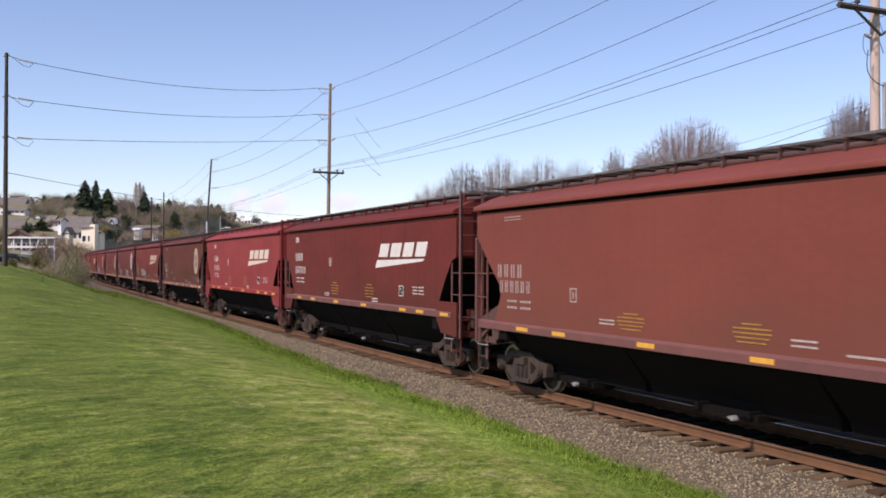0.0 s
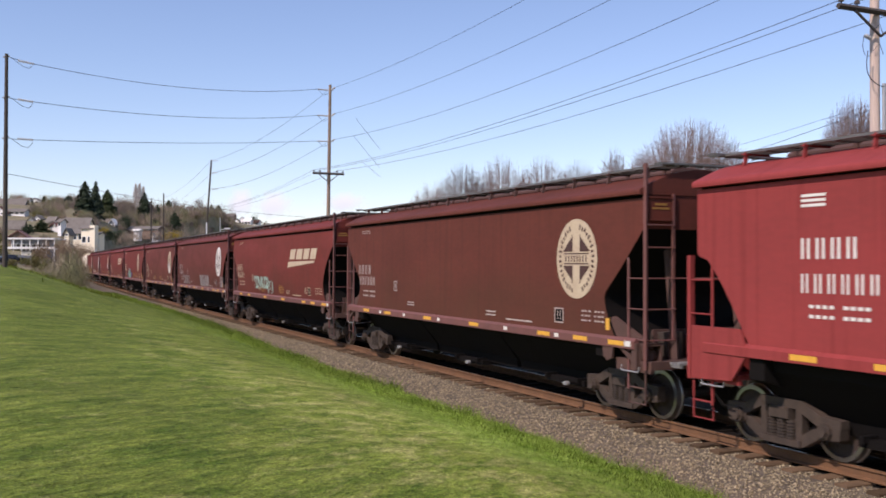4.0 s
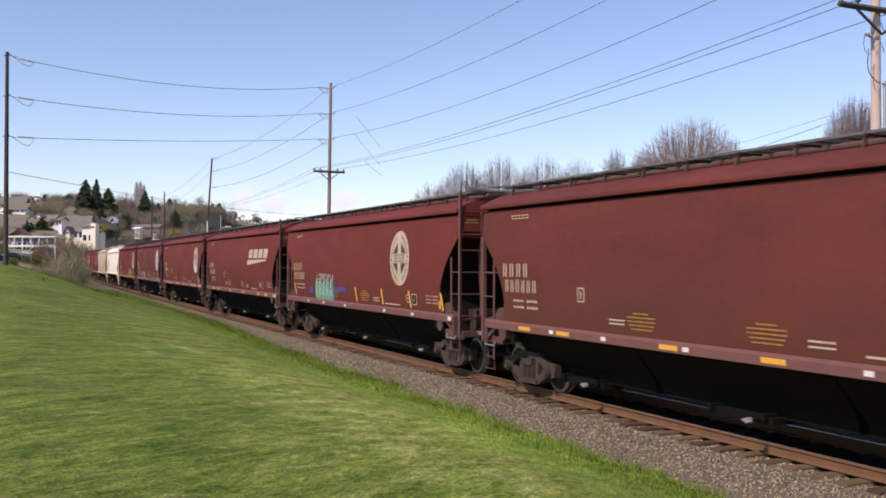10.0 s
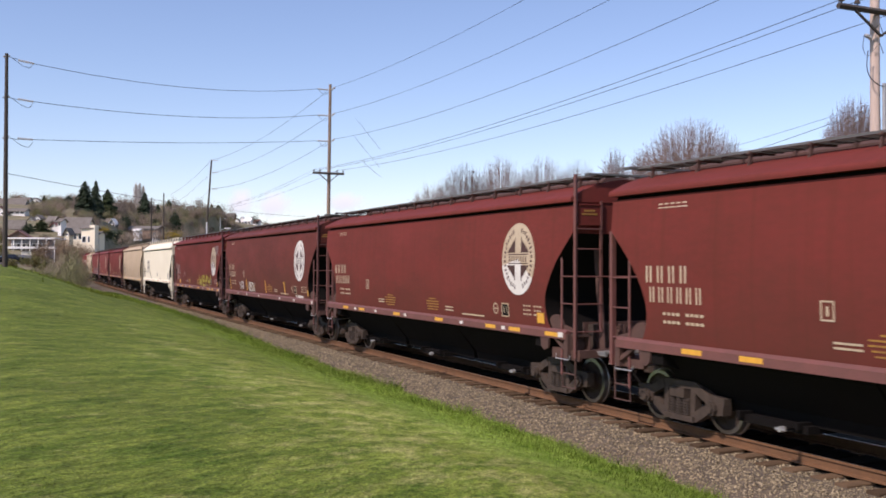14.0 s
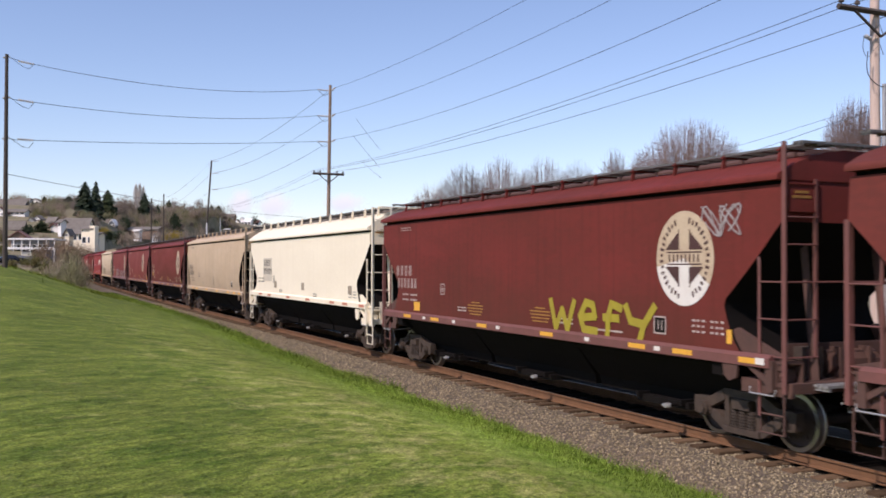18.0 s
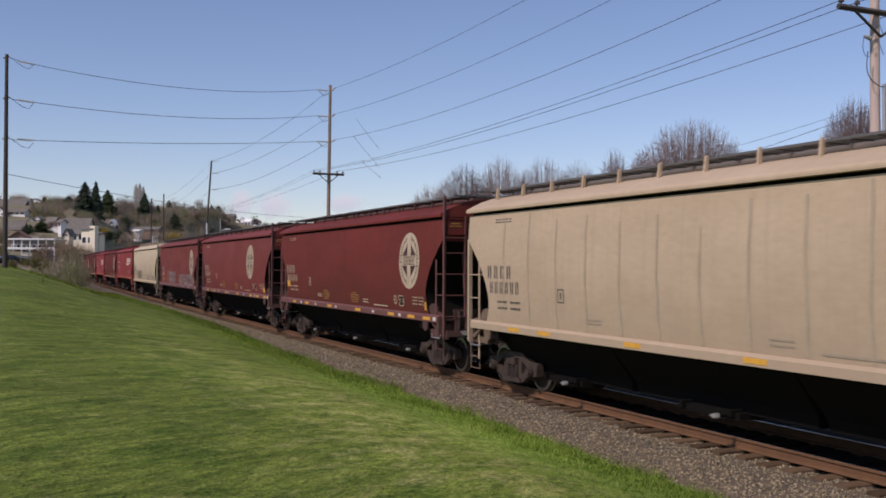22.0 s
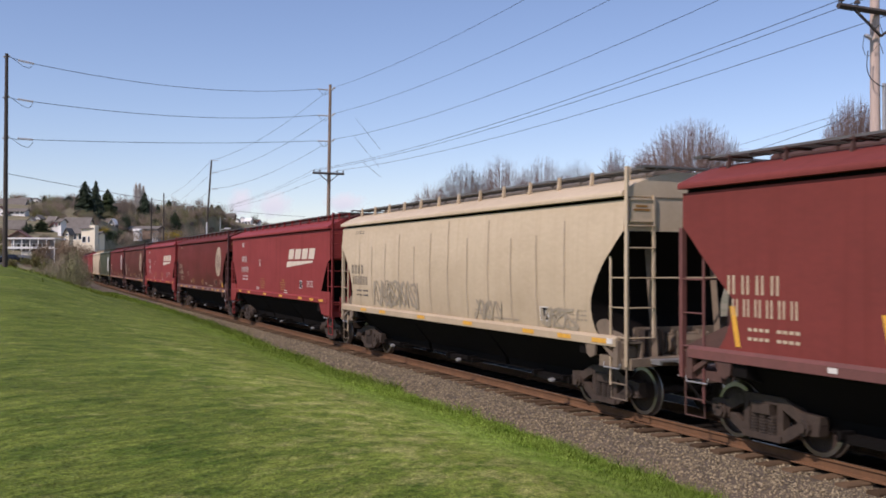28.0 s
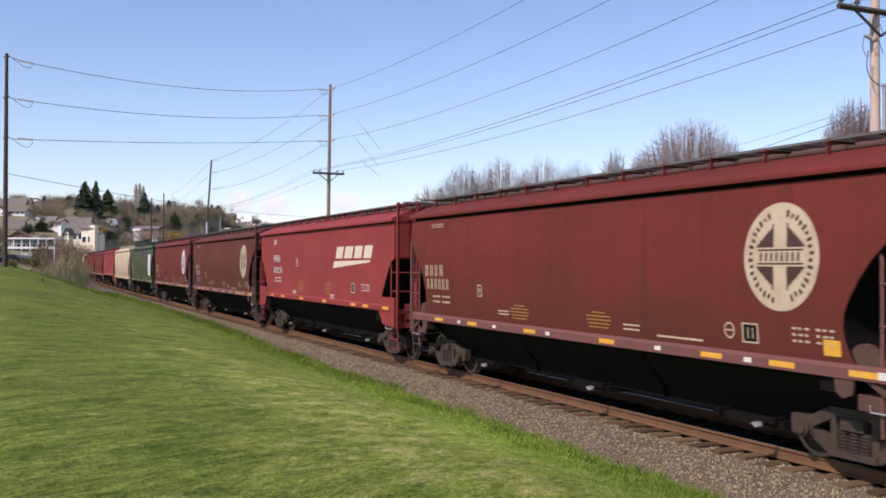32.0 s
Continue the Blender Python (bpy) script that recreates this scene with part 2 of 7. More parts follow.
    vr = nd.new("ShaderNodeMapRange")
    vr.inputs["To Min"].default_value, vr.inputs["To Max"].default_value = 0.84, 1.16
    ln.new(broad, vr.inputs["Value"])
    val = vr.outputs[0]
    # single tufts, and grass brighter on the brow of the bank
    tufts, _ = grain(34, 4, 0.75, (0.7, 1.1, 1), -46, 0.3, 0.7)
    flecks, _ = grain(75, 3, 0.7, (0.8, 1.1, 1), -46, 0.32, 0.68)
    spots, _ = grain(10, 4, 0.7, (0.5, 1.2, 1), -46, 0.3, 0.7)
    for source, least, most in ((tufts, 0.36, 1.64), (spots, 0.60, 1.40), (flecks, 0.68, 1.32), (dries.outputs[0], None, None)):
        mr, mm = nd.new("ShaderNodeMapRange"), nd.new("ShaderNodeMath")
        if least is None:
            mr.inputs["From Min"].default_value, mr.inputs["From Max"].default_value = -0.035, 0.075
            least, most = 0.84, 1.32
        mr.inputs["To Min"].default_value, mr.inputs["To Max"].default_value = least, most
        ln.new(source, mr.inputs["Value"])
        mm.operation = "MULTIPLY"
        ln.new(val, mm.inputs[0])
        ln.new(mr.outputs[0], mm.inputs[1])
        val = mm.outputs[0]
    if island:
        ri = nd.new("ShaderNodeMapRange")
        ri.inputs["To Min"].default_value, ri.inputs["To Max"].default_value = 1 - island, 1 + island
        ln.new(nd.new("ShaderNodeNewGeometry").outputs["Random Per Island"], ri.inputs["Value"])
        mu = nd.new("ShaderNodeMath")
        mu.operation = "MULTIPLY"
        ln.new(val, mu.inputs[0])
        ln.new(ri.outputs[0], mu.inputs[1])
        val = mu.outputs[0]
    ln.new(val, hs.inputs["Value"])
    ln.new(col, hs.inputs["Color"])
    ln.new(hs.outputs[0], bs.inputs["Base Color"])
    bs.inputs["Roughness"].default_value, bs.inputs["Specular IOR Level"].default_value = 0.85, 0.1
    if leafy:
        tr, mi = nd.new("ShaderNodeBsdfTranslucent"), nd.new("ShaderNodeMixShader")
        mi.inputs[0].default_value = leafy
        ln.new(hs.outputs[0], tr.inputs["Color"])
        ln.new(bs.outputs[0], mi.inputs[1])
        ln.new(tr.outputs[0], mi.inputs[2])
        ln.new(mi.outputs[0], nd["Material Output"].inputs["Surface"])
    else:
        bp = nd.new("ShaderNodeBump")
        bp.inputs["Strength"].default_value, bp.inputs["Distance"].default_value = 0.7, 0.03
        ln.new(spots, bp.inputs["Height"])
        ln.new(bp.outputs[0], bs.inputs["Normal"])
    return m


GRASS_DARK, GRASS_LIGHT, GRASS_STRAW = (0.068, 0.116, 0.012), (0.225, 0.268, 0.046), (0.40, 0.37, 0.13)
M_grass = turf("mown_grass", 1.0)
M_blade = turf("mown_blades", 1.25, 0.35, 0.5)
M_long = turf("long_spring_blades", 1.12, 0.35, 0.35)
M_poplar = material("pale_poplar_twigs", (0.52, 0.465, 0.41), (0.38, 0.335, 0.29), 0.9, 0, 2, 20, 0.7, 0, island=0.3)
# near black: the shade below the train, put into the colour
M_train_shade = material("train_shade_on_track", (0.010, 0.008, 0.007), (0.022, 0.018, 0.014), 0.95, 0, 3, 30, 1.0, 0.8, depth=0.05, spec=0.03)
M_conifer = material("dark_fir_needles", (0.026, 0.045, 0.022), (0.045, 0.062, 0.026), 0.9, 0, 0.5, 5, 0.8, 0, island=0.4, leafy=0.3)
M_cedar = material("cedar_foliage", (0.035, 0.055, 0.016), (0.055, 0.07, 0.02), 0.9, 0, 0.5, 5, 0.8, 0, island=0.4, leafy=0.3)
M_bush = material("olive_bush_leaves", (0.12, 0.125, 0.04), (0.20, 0.15, 0.05), 0.9, 0, 0.3, 5, 0.8, 0, island=0.45, leafy=0.3)
M_brown = material("brown_leafless_brush", (0.335, 0.255, 0.18), (0.195, 0.145, 0.10), 0.95, 0, 0.3, 5, 0.8, 0, island=0.4)
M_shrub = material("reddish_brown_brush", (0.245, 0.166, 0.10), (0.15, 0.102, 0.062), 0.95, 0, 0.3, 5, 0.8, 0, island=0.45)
M_gold = material("golden_forsythia", (0.36, 0.25, 0.03), (0.2, 0.16, 0.03), 0.9, 0, 0.4, 5, 0.7, 0, island=0.3, leafy=0.3)
M_cwall = material("cream_stucco", (0.84, 0.75, 0.56), (0.76, 0.66, 0.48), 0.8, 0, 0.6, 12, 0.5, 0.05)
M_wwall = material("white_siding", (0.84, 0.82, 0.77), (0.74, 0.72, 0.67), 0.7, 0, 0.6, 12, 0.5, 0.05)
M_gwall = material("blue_grey_siding", (0.20, 0.22, 0.25), (0.15, 0.16, 0.18), 0.7, 0, 0.6, 12, 0.5, 0.05)
M_bwall = material("brown_siding", (0.20, 0.13, 0.09), (0.14, 0.09, 0.06), 0.7, 0, 0.6, 12, 0.5, 0.05)
M_roof = material("grey_shingles", (0.20, 0.175, 0.145), (0.115, 0.10, 0.085), 0.9, 0, 0.8, 14, 0.8, 0.3)
M_redroof = material("faded_red_shingles", (0.20, 0.095, 0.075), (0.13, 0.07, 0.06), 0.9, 0, 0.8, 14, 0.8, 0.3)
M_glass = material("dark_window_glass", (0.03, 0.035, 0.045), (0.02, 0.02, 0.025), 0.12, 0, 0.6, 5, 0.3, 0)
M_road = material("grey_asphalt", (0.10, 0.10, 0.10), (0.07, 0.07, 0.07), 0.9, 0, 0.6, 20, 0.6, 0.2)
M_mint = material("mint_spray_paint", (0.38, 0.52, 0.42), (0.28, 0.40, 0.33), 0.5, 0, 4, 40, 0.5, 0)
M_teal = material("teal_spray_paint", (0.13, 0.30, 0.20), (0.10, 0.22, 0.17), 0.5, 0, 4, 40, 0.5, 0)
M_blue = material("blue_spray_paint", (0.06, 0.07, 0.25), (0.08, 0.05, 0.15), 0.5, 0, 4, 40, 0.6, 0)
M_lime = material("yellow_spray_paint", (0.36, 0.30, 0.02), (0.24, 0.17, 0.025), 0.5, 0, 4, 40, 0.6, 0)
M_silver = material("silver_spray_paint", (0.36, 0.32, 0.30), (0.21, 0.165, 0.155), 0.5, 0, 4, 40, 0.8, 0)
M_smoke = material("smoky_spray_paint", (0.27, 0.22, 0.16), (0.42, 0.34, 0.235), 0.6, 0, 3, 30, 0.8, 0)
M_grime = material("brown_run_off_stain", (0.37, 0.285, 0.19), (0.47, 0.365, 0.245), 0.7, 0, 2, 20, 0.9, 0)
M_rough = material("spring_grass", (0.095, 0.155, 0.005), (0.17, 0.20, 0.02), 0.9, 0, 0.8, 12, 0.8, 0.5, depth=0.05)
M_scrub = material("scrub_soil", (0.27, 0.205, 0.12), (0.12, 0.125, 0.05), 0.95, 0, 0.2, 2.5, 1.0, 0.4, depth=0.2)
M_ballast = material("ballast_bed", (0.17, 0.128, 0.084), (0.07, 0.052, 0.034), 0.95, 0, 3, 30, 1.0, 0.8, depth=0.05)
M_stone = material("ballast_stone", (0.33, 0.26, 0.155), (0.14, 0.107, 0.06), 0.9, 0, 9, 40, 0.8, 0.2, island=0.6)
M_rail = material("rusty_rail_web", (0.19, 0.090, 0.038), (0.12, 0.060, 0.028), 0.85, 0.1, 4, 40, 0.8)
M_tie = material("dusty_timber_tie", (0.155, 0.098, 0.056), (0.085, 0.055, 0.033), 0.9, 0, 2, 30, 0.9, 0.4, (1, 3, 3), vary=0.35, spec=0.1)
M_trunk = material("grey_bark", (0.24, 0.185, 0.15), (0.14, 0.11, 0.09), 0.95, 0, 4, 40, 0.7, 0.4)
M_wood_dark = material("dark_leafless_brush", (0.235, 0.185, 0.145), (0.13, 0.105, 0.082), 0.95, 0, 0.3, 5, 0.8, 0, island=0.4)
M_wood_olive = material("olive_leafless_brush", (0.245, 0.225, 0.11), (0.13, 0.13, 0.06), 0.95, 0, 0.3, 5, 0.8, 0, island=0.4)
M_twig = material("budding_twigs", (0.225, 0.152, 0.125), (0.14, 0.095, 0.078), 0.9, 0, 2, 20, 0.7, 0, island=0.3)

# ---- mesh helpers ----


class Geo:
    """Collects vertices and faces of one mesh."""

    def __init__(self):
        self.v, self.f, self.mi = [], [], []

    def add(self, verts, faces, mi=0):
        n = len(self.v)
        self.v += [tuple(p) for p in verts]
        self.f += [tuple(i + n for i in f) for f in faces]
        self.mi += [mi] * len(faces)
        return self

    def box(self, x0, x1, y0, y1, z0, z1, mi=0):
        vs = [(x, y, z) for z in (z0, z1) for y in (y0, y1) for x in (x0, x1)]
        return self.add(vs, [(0, 2, 3, 1), (4, 5, 7, 6), (0, 1, 5, 4), (2, 6, 7, 3), (0, 4, 6, 2), (1, 3, 7, 5)], mi)

    def bar(self, p, q, w, h=None, mi=0):
        """A square bar from p to q."""
        return self.tube([p, q], w / 2 * 1.41, 4, mi, turn=math.pi / 4)

    def tube(self, pts, r, n=6, mi=0, turn=0.0, caps=True):
        pts = [Vector(p) for p in pts]
        rad = r if isinstance(r, (list, tuple)) else [r] * len(pts)
        vs = []
        for i, p in enumerate(pts):
            d = (pts[min(i + 1, len(pts) - 1)] - pts[max(i - 1, 0)]).normalized()
            a = d.orthogonal().normalized() if abs(d.z) > 0.95 or abs(d.x) > 0.95 else d.cross(Vector((0, 0, 1))).normalized()
            b = d.cross(a)
            for k in range(n):
                t = turn + 2 * math.pi * k / n
                vs.append(p + (a * math.cos(t) + b * math.sin(t)) * rad[i])
        fs = [(i * n + k, i * n + (k + 1) % n, (i + 1) * n + (k + 1) % n, (i + 1) * n + k) for i in range(len(pts) - 1) for k in range(n)]
        if caps:
            fs += [tuple(range(n))[::-1], tuple(range((len(pts) - 1) * n, len(pts) * n))]
        return self.add(vs, fs, mi)

    def rings(self, rings, mi=0, end_mi=None, caps=(True, True)):
        """Closed rings of equal length, joined; end_mi(k): material of side k."""
        n = len(rings[0])
        vs = [p for r in rings for p in r]
        o = len(self.v)
        self.v += [tuple(p) for p in vs]
        for i in range(len(rings) - 1):
            for k in range(n):
                self.f.append((o + i * n + k, o + i * n + (k + 1) % n, o + (i + 1) * n + (k + 1) % n, o + (i + 1) * n + k))
                self.mi.append(end_mi(i, k) if end_mi else mi)
        if caps[0]:
            self.f.append(tuple(o + k for k in range(n))[::-1])
            self.mi.append(mi)
        if caps[1]:
            self.f.append(tuple(o + (len(rings) - 1) * n + k for k in range(n)))
            self.mi.append(mi)
        return self

    def prism(self, poly, axis, a, b, mi=0):
        """A polygon of (y, z), (x, z) or (x, y), pushed along axis x, y or z from a to b."""
        def at(p, t):
            return {"x": (t, p[0], p[1]), "y": (p[0], t, p[1]), "z": (p[0], p[1], t)}[axis]
        n = len(poly)
        vs = [at(p, a) for p in poly] + [at(p, b) for p in poly]
        fs = [tuple(range(n)), tuple(range(n, 2 * n))[::-1]] + [(i, i + n, (i + 1) % n + n, (i + 1) % n) for i in range(n)]
        return self.add(vs, fs, mi)

    def mesh(self, name, mats, smooth=False):
        me = bpy.data.meshes.new(name)
        me.from_pydata(self.v, [], self.f)
        for m in mats if isinstance(mats, (list, tuple)) else [mats]:
            me.materials.append(m)
        if any(self.mi):
            me.polygons.foreach_set("material_index", self.mi)
        bm = bmesh.new()
        bm.from_mesh(me)
        bmesh.ops.recalc_face_normals(bm, faces=bm.faces)
        bm.to_mesh(me)
        bm.free()
        if smooth:
            me.polygons.foreach_set("use_smooth", [True] * len(me.polygons))
            me.set_sharp_from_angle(angle=radians(35))
        me.update()
        return me


MESHES = {}


def shared(key, build, mats, smooth=False):
    if key not in MESHES:
        MESHES[key] = build().mesh(key if isinstance(key, str) else key[0], mats, smooth)
    return MESHES[key]


def piece(name, mesh, parent, at=None, label=""):
    """A mesh object under parent, at a pose in its parent's space."""
    ob = new(name, mesh)
    ob.parent = parent
    if at is not None:
        ob.matrix_basis = at
    if label:
        ob["label"] = label
    return ob


def empty(name, m, label, category, group=""):
    ob = new(name)
    ob.empty_display_size = 0.3
    ob.matrix_basis = m
    return tagged(ob, label, category, group)


def shift(x, y, z):
    return Matrix.Translation((x, y, z))


# ---- the line of the railway ----
TRACK_X, RAIL_Z = 11.73, -1.225
# straight, then a gentle bend, then a tighter one
EASE_Y, EASE_R, BEND_S, BEND_R = 55.0, 5000.0, 185.0, 600.0
BEND_A = (BEND_S - EASE_Y) / EASE_R
BEND_P = (TRACK_X + EASE_R * (1 - math.cos(BEND_A)), EASE_Y + EASE_R * math.sin(BEND_A))
BEND_C = (BEND_P[0] + BEND_R * math.cos(BEND_A), BEND_P[1] - BEND_R * math.sin(BEND_A))


def on_track(s):
    """Place and heading (turn about z) at s metres along the railway."""
    if s <= EASE_Y:
        return TRACK_X, s, 0.0
    if s <= BEND_S:
        a = (s - EASE_Y) / EASE_R
        return TRACK_X + EASE_R * (1 - math.cos(a)), EASE_Y + EASE_R * math.sin(a), -a
    a = BEND_A + (s - BEND_S) / BEND_R
    return BEND_C[0] - BEND_R * math.cos(a), BEND_C[1] + BEND_R * math.sin(a), -a


def beside(x, y):
    """Distance to the railway's centre line, negative on the lawn's side."""
    if y <= EASE_Y:
        return x - TRACK_X
    if y <= BEND_P[1]:
        return EASE_R - math.hypot(x - TRACK_X - EASE_R, y - EASE_Y)
    return BEND_R - math.hypot(x - BEND_C[0], y - BEND_C[1]) if x < BEND_C[0] else x - TRACK_X


def ramp(v, knots):
    if v <= knots[0][0]:
        return knots[0][1]
    for (a, b), (c, d) in zip(knots, knots[1:]):
        if v <= c:
            t = (v - a) / (c - a)
            return b + (d - b) * t
    return knots[-1][1]


def ease(a, b, v):
    t = min(1, max(0, (v - a) / (b - a)))
    return t * t * (3 - 2 * t)


BANK = [(-60, 0.9), (-30, 0.5), (-20, 0.22), (-11.7, 0.0), (-9, -0.33), (-7, -0.66), (-5.4, -0.99), (-4.4, -1.22), (-3.3, -1.47), (-2.6, -1.62), (0, -1.75), (4, -1.7), (12, -1.6), (4000, -1.6)]


SLOPE = [(150, 0), (186, 2.0), (205, 3.2), (228, 4.8), (288, 9.3), (361, 18.2), (430, 25.0), (500, 30.5), (620, 32)]
FAR_SLOPE = [(172, 0), (205, 3.5), (228, 6.5), (288, 12.6), (361, 24.2), (430, 28.5), (500, 29.0), (620, 29.5)]


def ground_z(x, y):
    b = beside(x, y)
    z = ramp(b, BANK)
    r = math.hypot(x, y)
    lawn = min(1.0, max(0.0, (-3.2 - b) / 9.5))
    z += lawn * (1.12 + 0.42 * ease(4.5, 0.5, x) * ease(28, 50, y)) * ease(8, 52, y) * (1 - 0.95 * ease(56, 84, y))
    # the verge rises beside the ballast further along
    z += 0.25 * ease(27, 42, y) * (1 - ease(95, 140, y)) * ease(-3.2, -3.7, b) * (1 - ease(-4.6, -7.5, b))
    th = math.degrees(math.atan2(x, y))
    # the wooded slope with the houses, and the far slope behind the bend
    k = ease(2.8, 7.5, th)
    hill = ((1 - k) * ramp(r, SLOPE) + k * ramp(r - 110, FAR_SLOPE)) * ease(24, 10.5, th) * ease(-120, -40, th)
    hill *= 1 - 0.32 * ease(10.8, 12.6, th) * ease(640, 500, r)
    z += hill * (ease(3, 10, -b) if b < 0 else ease(10, 95, b))
    z += noise.noise((x * 0.15, y * 0.15, 3)) * 0.06 * ease(2, 10, r) * ease(3.5, 6, abs(b))
    return z

# ---- ground ----


def build_ground():
    radii = [0.0, 0.6, 1.2, 2, 2.8]
    while radii[-1] < 4200:
        radii.append(radii[-1] + max(0.5, radii[-1] * 0.03))
    angles = [i * 0.5 for i in range(-60, 160)] + [i * 4.0 for i in range(20, 83)]
    verts, faces, mi = [], [], []
    n = len(angles)
    for r in radii:
        for a in angles:
            x, y = r * math.sin(radians(a)), r * math.cos(radians(a))
            verts.append((x, y, ground_z(x, y)))
    for i in range(len(radii) - 1):
        for k in range(n):
            q = (i * n + k, i * n + (k + 1) % n, (i + 1) * n + (k + 1) % n, (i + 1) * n + k)
            cx, cy = sum(verts[j][0] for j in q) / 4, sum(verts[j][1] for j in q) / 4
            b = beside(cx, cy)
            m = 0 if b < -3.0 and cy < 88 + 2 * max(0, cx) else 1 if b < -3.0 and cy < 104 else 2
            faces.append(q)
            mi.append(m)
    me = bpy.data.meshes.new("ground")
    me.from_pydata(verts, [], faces)
    for m in (M_grass, M_rough, M_scrub):
        me.materials.append(m)
    me.polygons.foreach_set("material_index", mi)
    me.polygons.foreach_set("use_smooth", [True] * len(faces))
    me.update()
    return tagged(new("ground", me), "mown lawn bank falling to the railway, scrubby hillside beyond", "ground", kind="structure")


ground = build_ground()


def sweep(name, section, s_list, mats, mi=None):
    """A profile of (sideways, up) pushed along the railway."""
    g = Geo()
    rings = []
    for s in s_list:
        x, y, a = on_track(s)
        rings.append([(x + u * math.cos(a), y + u * math.sin(a), RAIL_Z + w) for u, w in section])
    g.rings(rings, 0, mi)
    return g.mesh(name, mats)


LINE = [-60 + 10 * i for i in range(25)] + [190 + 12 * i for i in range(40)]
# the bed's middle and far side carry the train's shade in their colour
bed = tagged(new("ballast_bed", sweep("ballast_bed", [(-3.25, -0.6), (-3.3, -0.36), (-2.2, -0.26), (-1.2, -0.225), (-0.85, -0.225), (1.2, -0.21), (2.2, -0.235), (3.9, -0.5), (3.9, -0.75)], LINE, [M_ballast, M_train_shade], lambda i, k: 1 if k in (4, 5, 6) else 0)),
             "grey-brown crushed stone bed under the railway", "ballast", kind="structure")
RAIL_SECTION = [(-0.07, -0.172), (0.07, -0.172), (0.07, -0.158), (0.012, -0.14), (0.012, -0.045), (0.036, -0.035), (0.036, -0.006), (0.013, 0.0), (-0.013, 0.0), (-0.036, -0.006), (-0.036, -0.035), (-0.012, -0.045), (-0.012, -0.14), (-0.07, -0.158)]
track = empty("railway_track", Matrix.Identity(4), "rusty steel rails on timber ties", "railway track")
track["kind"] = "structure"
for side in (-0.755, 0.755):
    piece("rail", sweep("rail", [(u + side, w) for u, w in RAIL_SECTION], LINE, [M_rail, M_tread], lambda i, k: 1 if k == 7 else 0), track, label="rusty rail with a polished head")


def tie_mesh():
    """A timber tie, near black between the rails, where the train's shade is coloured in."""
    g = Geo()
    xs = [-1.24, -0.70, 0.70, 1.24]
    loops = [[(x, -0.115, -0.36), (x, 0.115, -0.36), (x, 0.115, -0.19), (x, 0.103, -0.176), (x, -0.103, -0.176), (x, -0.115, -0.19)] for x in xs]
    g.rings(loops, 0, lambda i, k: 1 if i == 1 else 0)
    return g


rng = random.Random(4)
# second material: shade of the cars, coloured onto the tie's middle
tie_me = tie_mesh().mesh("tie", [M_tie, M_train_shade])
for i in range(150):
    s = 2.0 + i * 0.52
    x, y, a = on_track(s)
    piece("tie", tie_me, track, pose(x + rng.uniform(-0.06, 0.05), y + rng.uniform(-0.03, 0.03), RAIL_Z + rng.uniform(-0.02, 0.008), 0, 0, rng.uniform(-1.5, 1.5)))
far = Geo()
for i in range(-110, 300):
    s = 2.0 + i * 0.52
    if 0 <= i < 150:
        continue
    x, y, a = on_track(s)
    far.box(x - 1.3, x + 1.3, y - 0.115, y + 0.115, RAIL_Z - 0.36, RAIL_Z - 0.178)
piece("ties_far_off", far.mesh("ties_far_off", M_tie), track)["kind"] = "stuff"

# ---- hopper cars ----
# half length of the body at each height: the ends fall back over the bogies
END_SHAPES = {
    "round": [(1.44, 7.30), (1.62, 7.18), (1.80, 7.10), (2.0, 7.07), (2.2, 7.10), (2.4, 7.19), (2.65, 7.35), (2.9, 7.55), (3.15, 7.81), (3.36, 8.04), (3.46, 8.15), (4.14, 8.15)],
    "hex": [(1.44, 7.32), (1.70, 7.12), (2.0, 6.98), (2.2, 6.92), (2.32, 6.95), (2.7, 7.37), (3.0, 7.68), (3.36, 8.03), (3.48, 8.15), (4.14, 8.15)],
    "tri": [(1.58, 6.92), (1.7, 7.0), (1.95, 7.16), (2.2, 7.33), (2.5, 7.54), (2.7, 7.70), (2.92, 7.9), (2.98, 8.1), (3.04, 8.15), (4.14, 8.15)],
}
WIDTHS = {
    "round": [(1.44, 1.52), (1.6, 1.545), (2.2, 1.59), (2.8, 1.60), (3.4, 1.585), (4.14, 1.53)],
    "hex": [(1.44, 1.55), (4.14, 1.55)],
    "tri": [(1.44, 1.555), (4.14, 1.555)],
}
WHEEL_R = 0.457


def sill_lift(kind, colour):
    return 0.15 if kind == "tri" or colour == "white" else 0.03


def half_width(kind, z):
    return ramp(z, WIDTHS[kind])


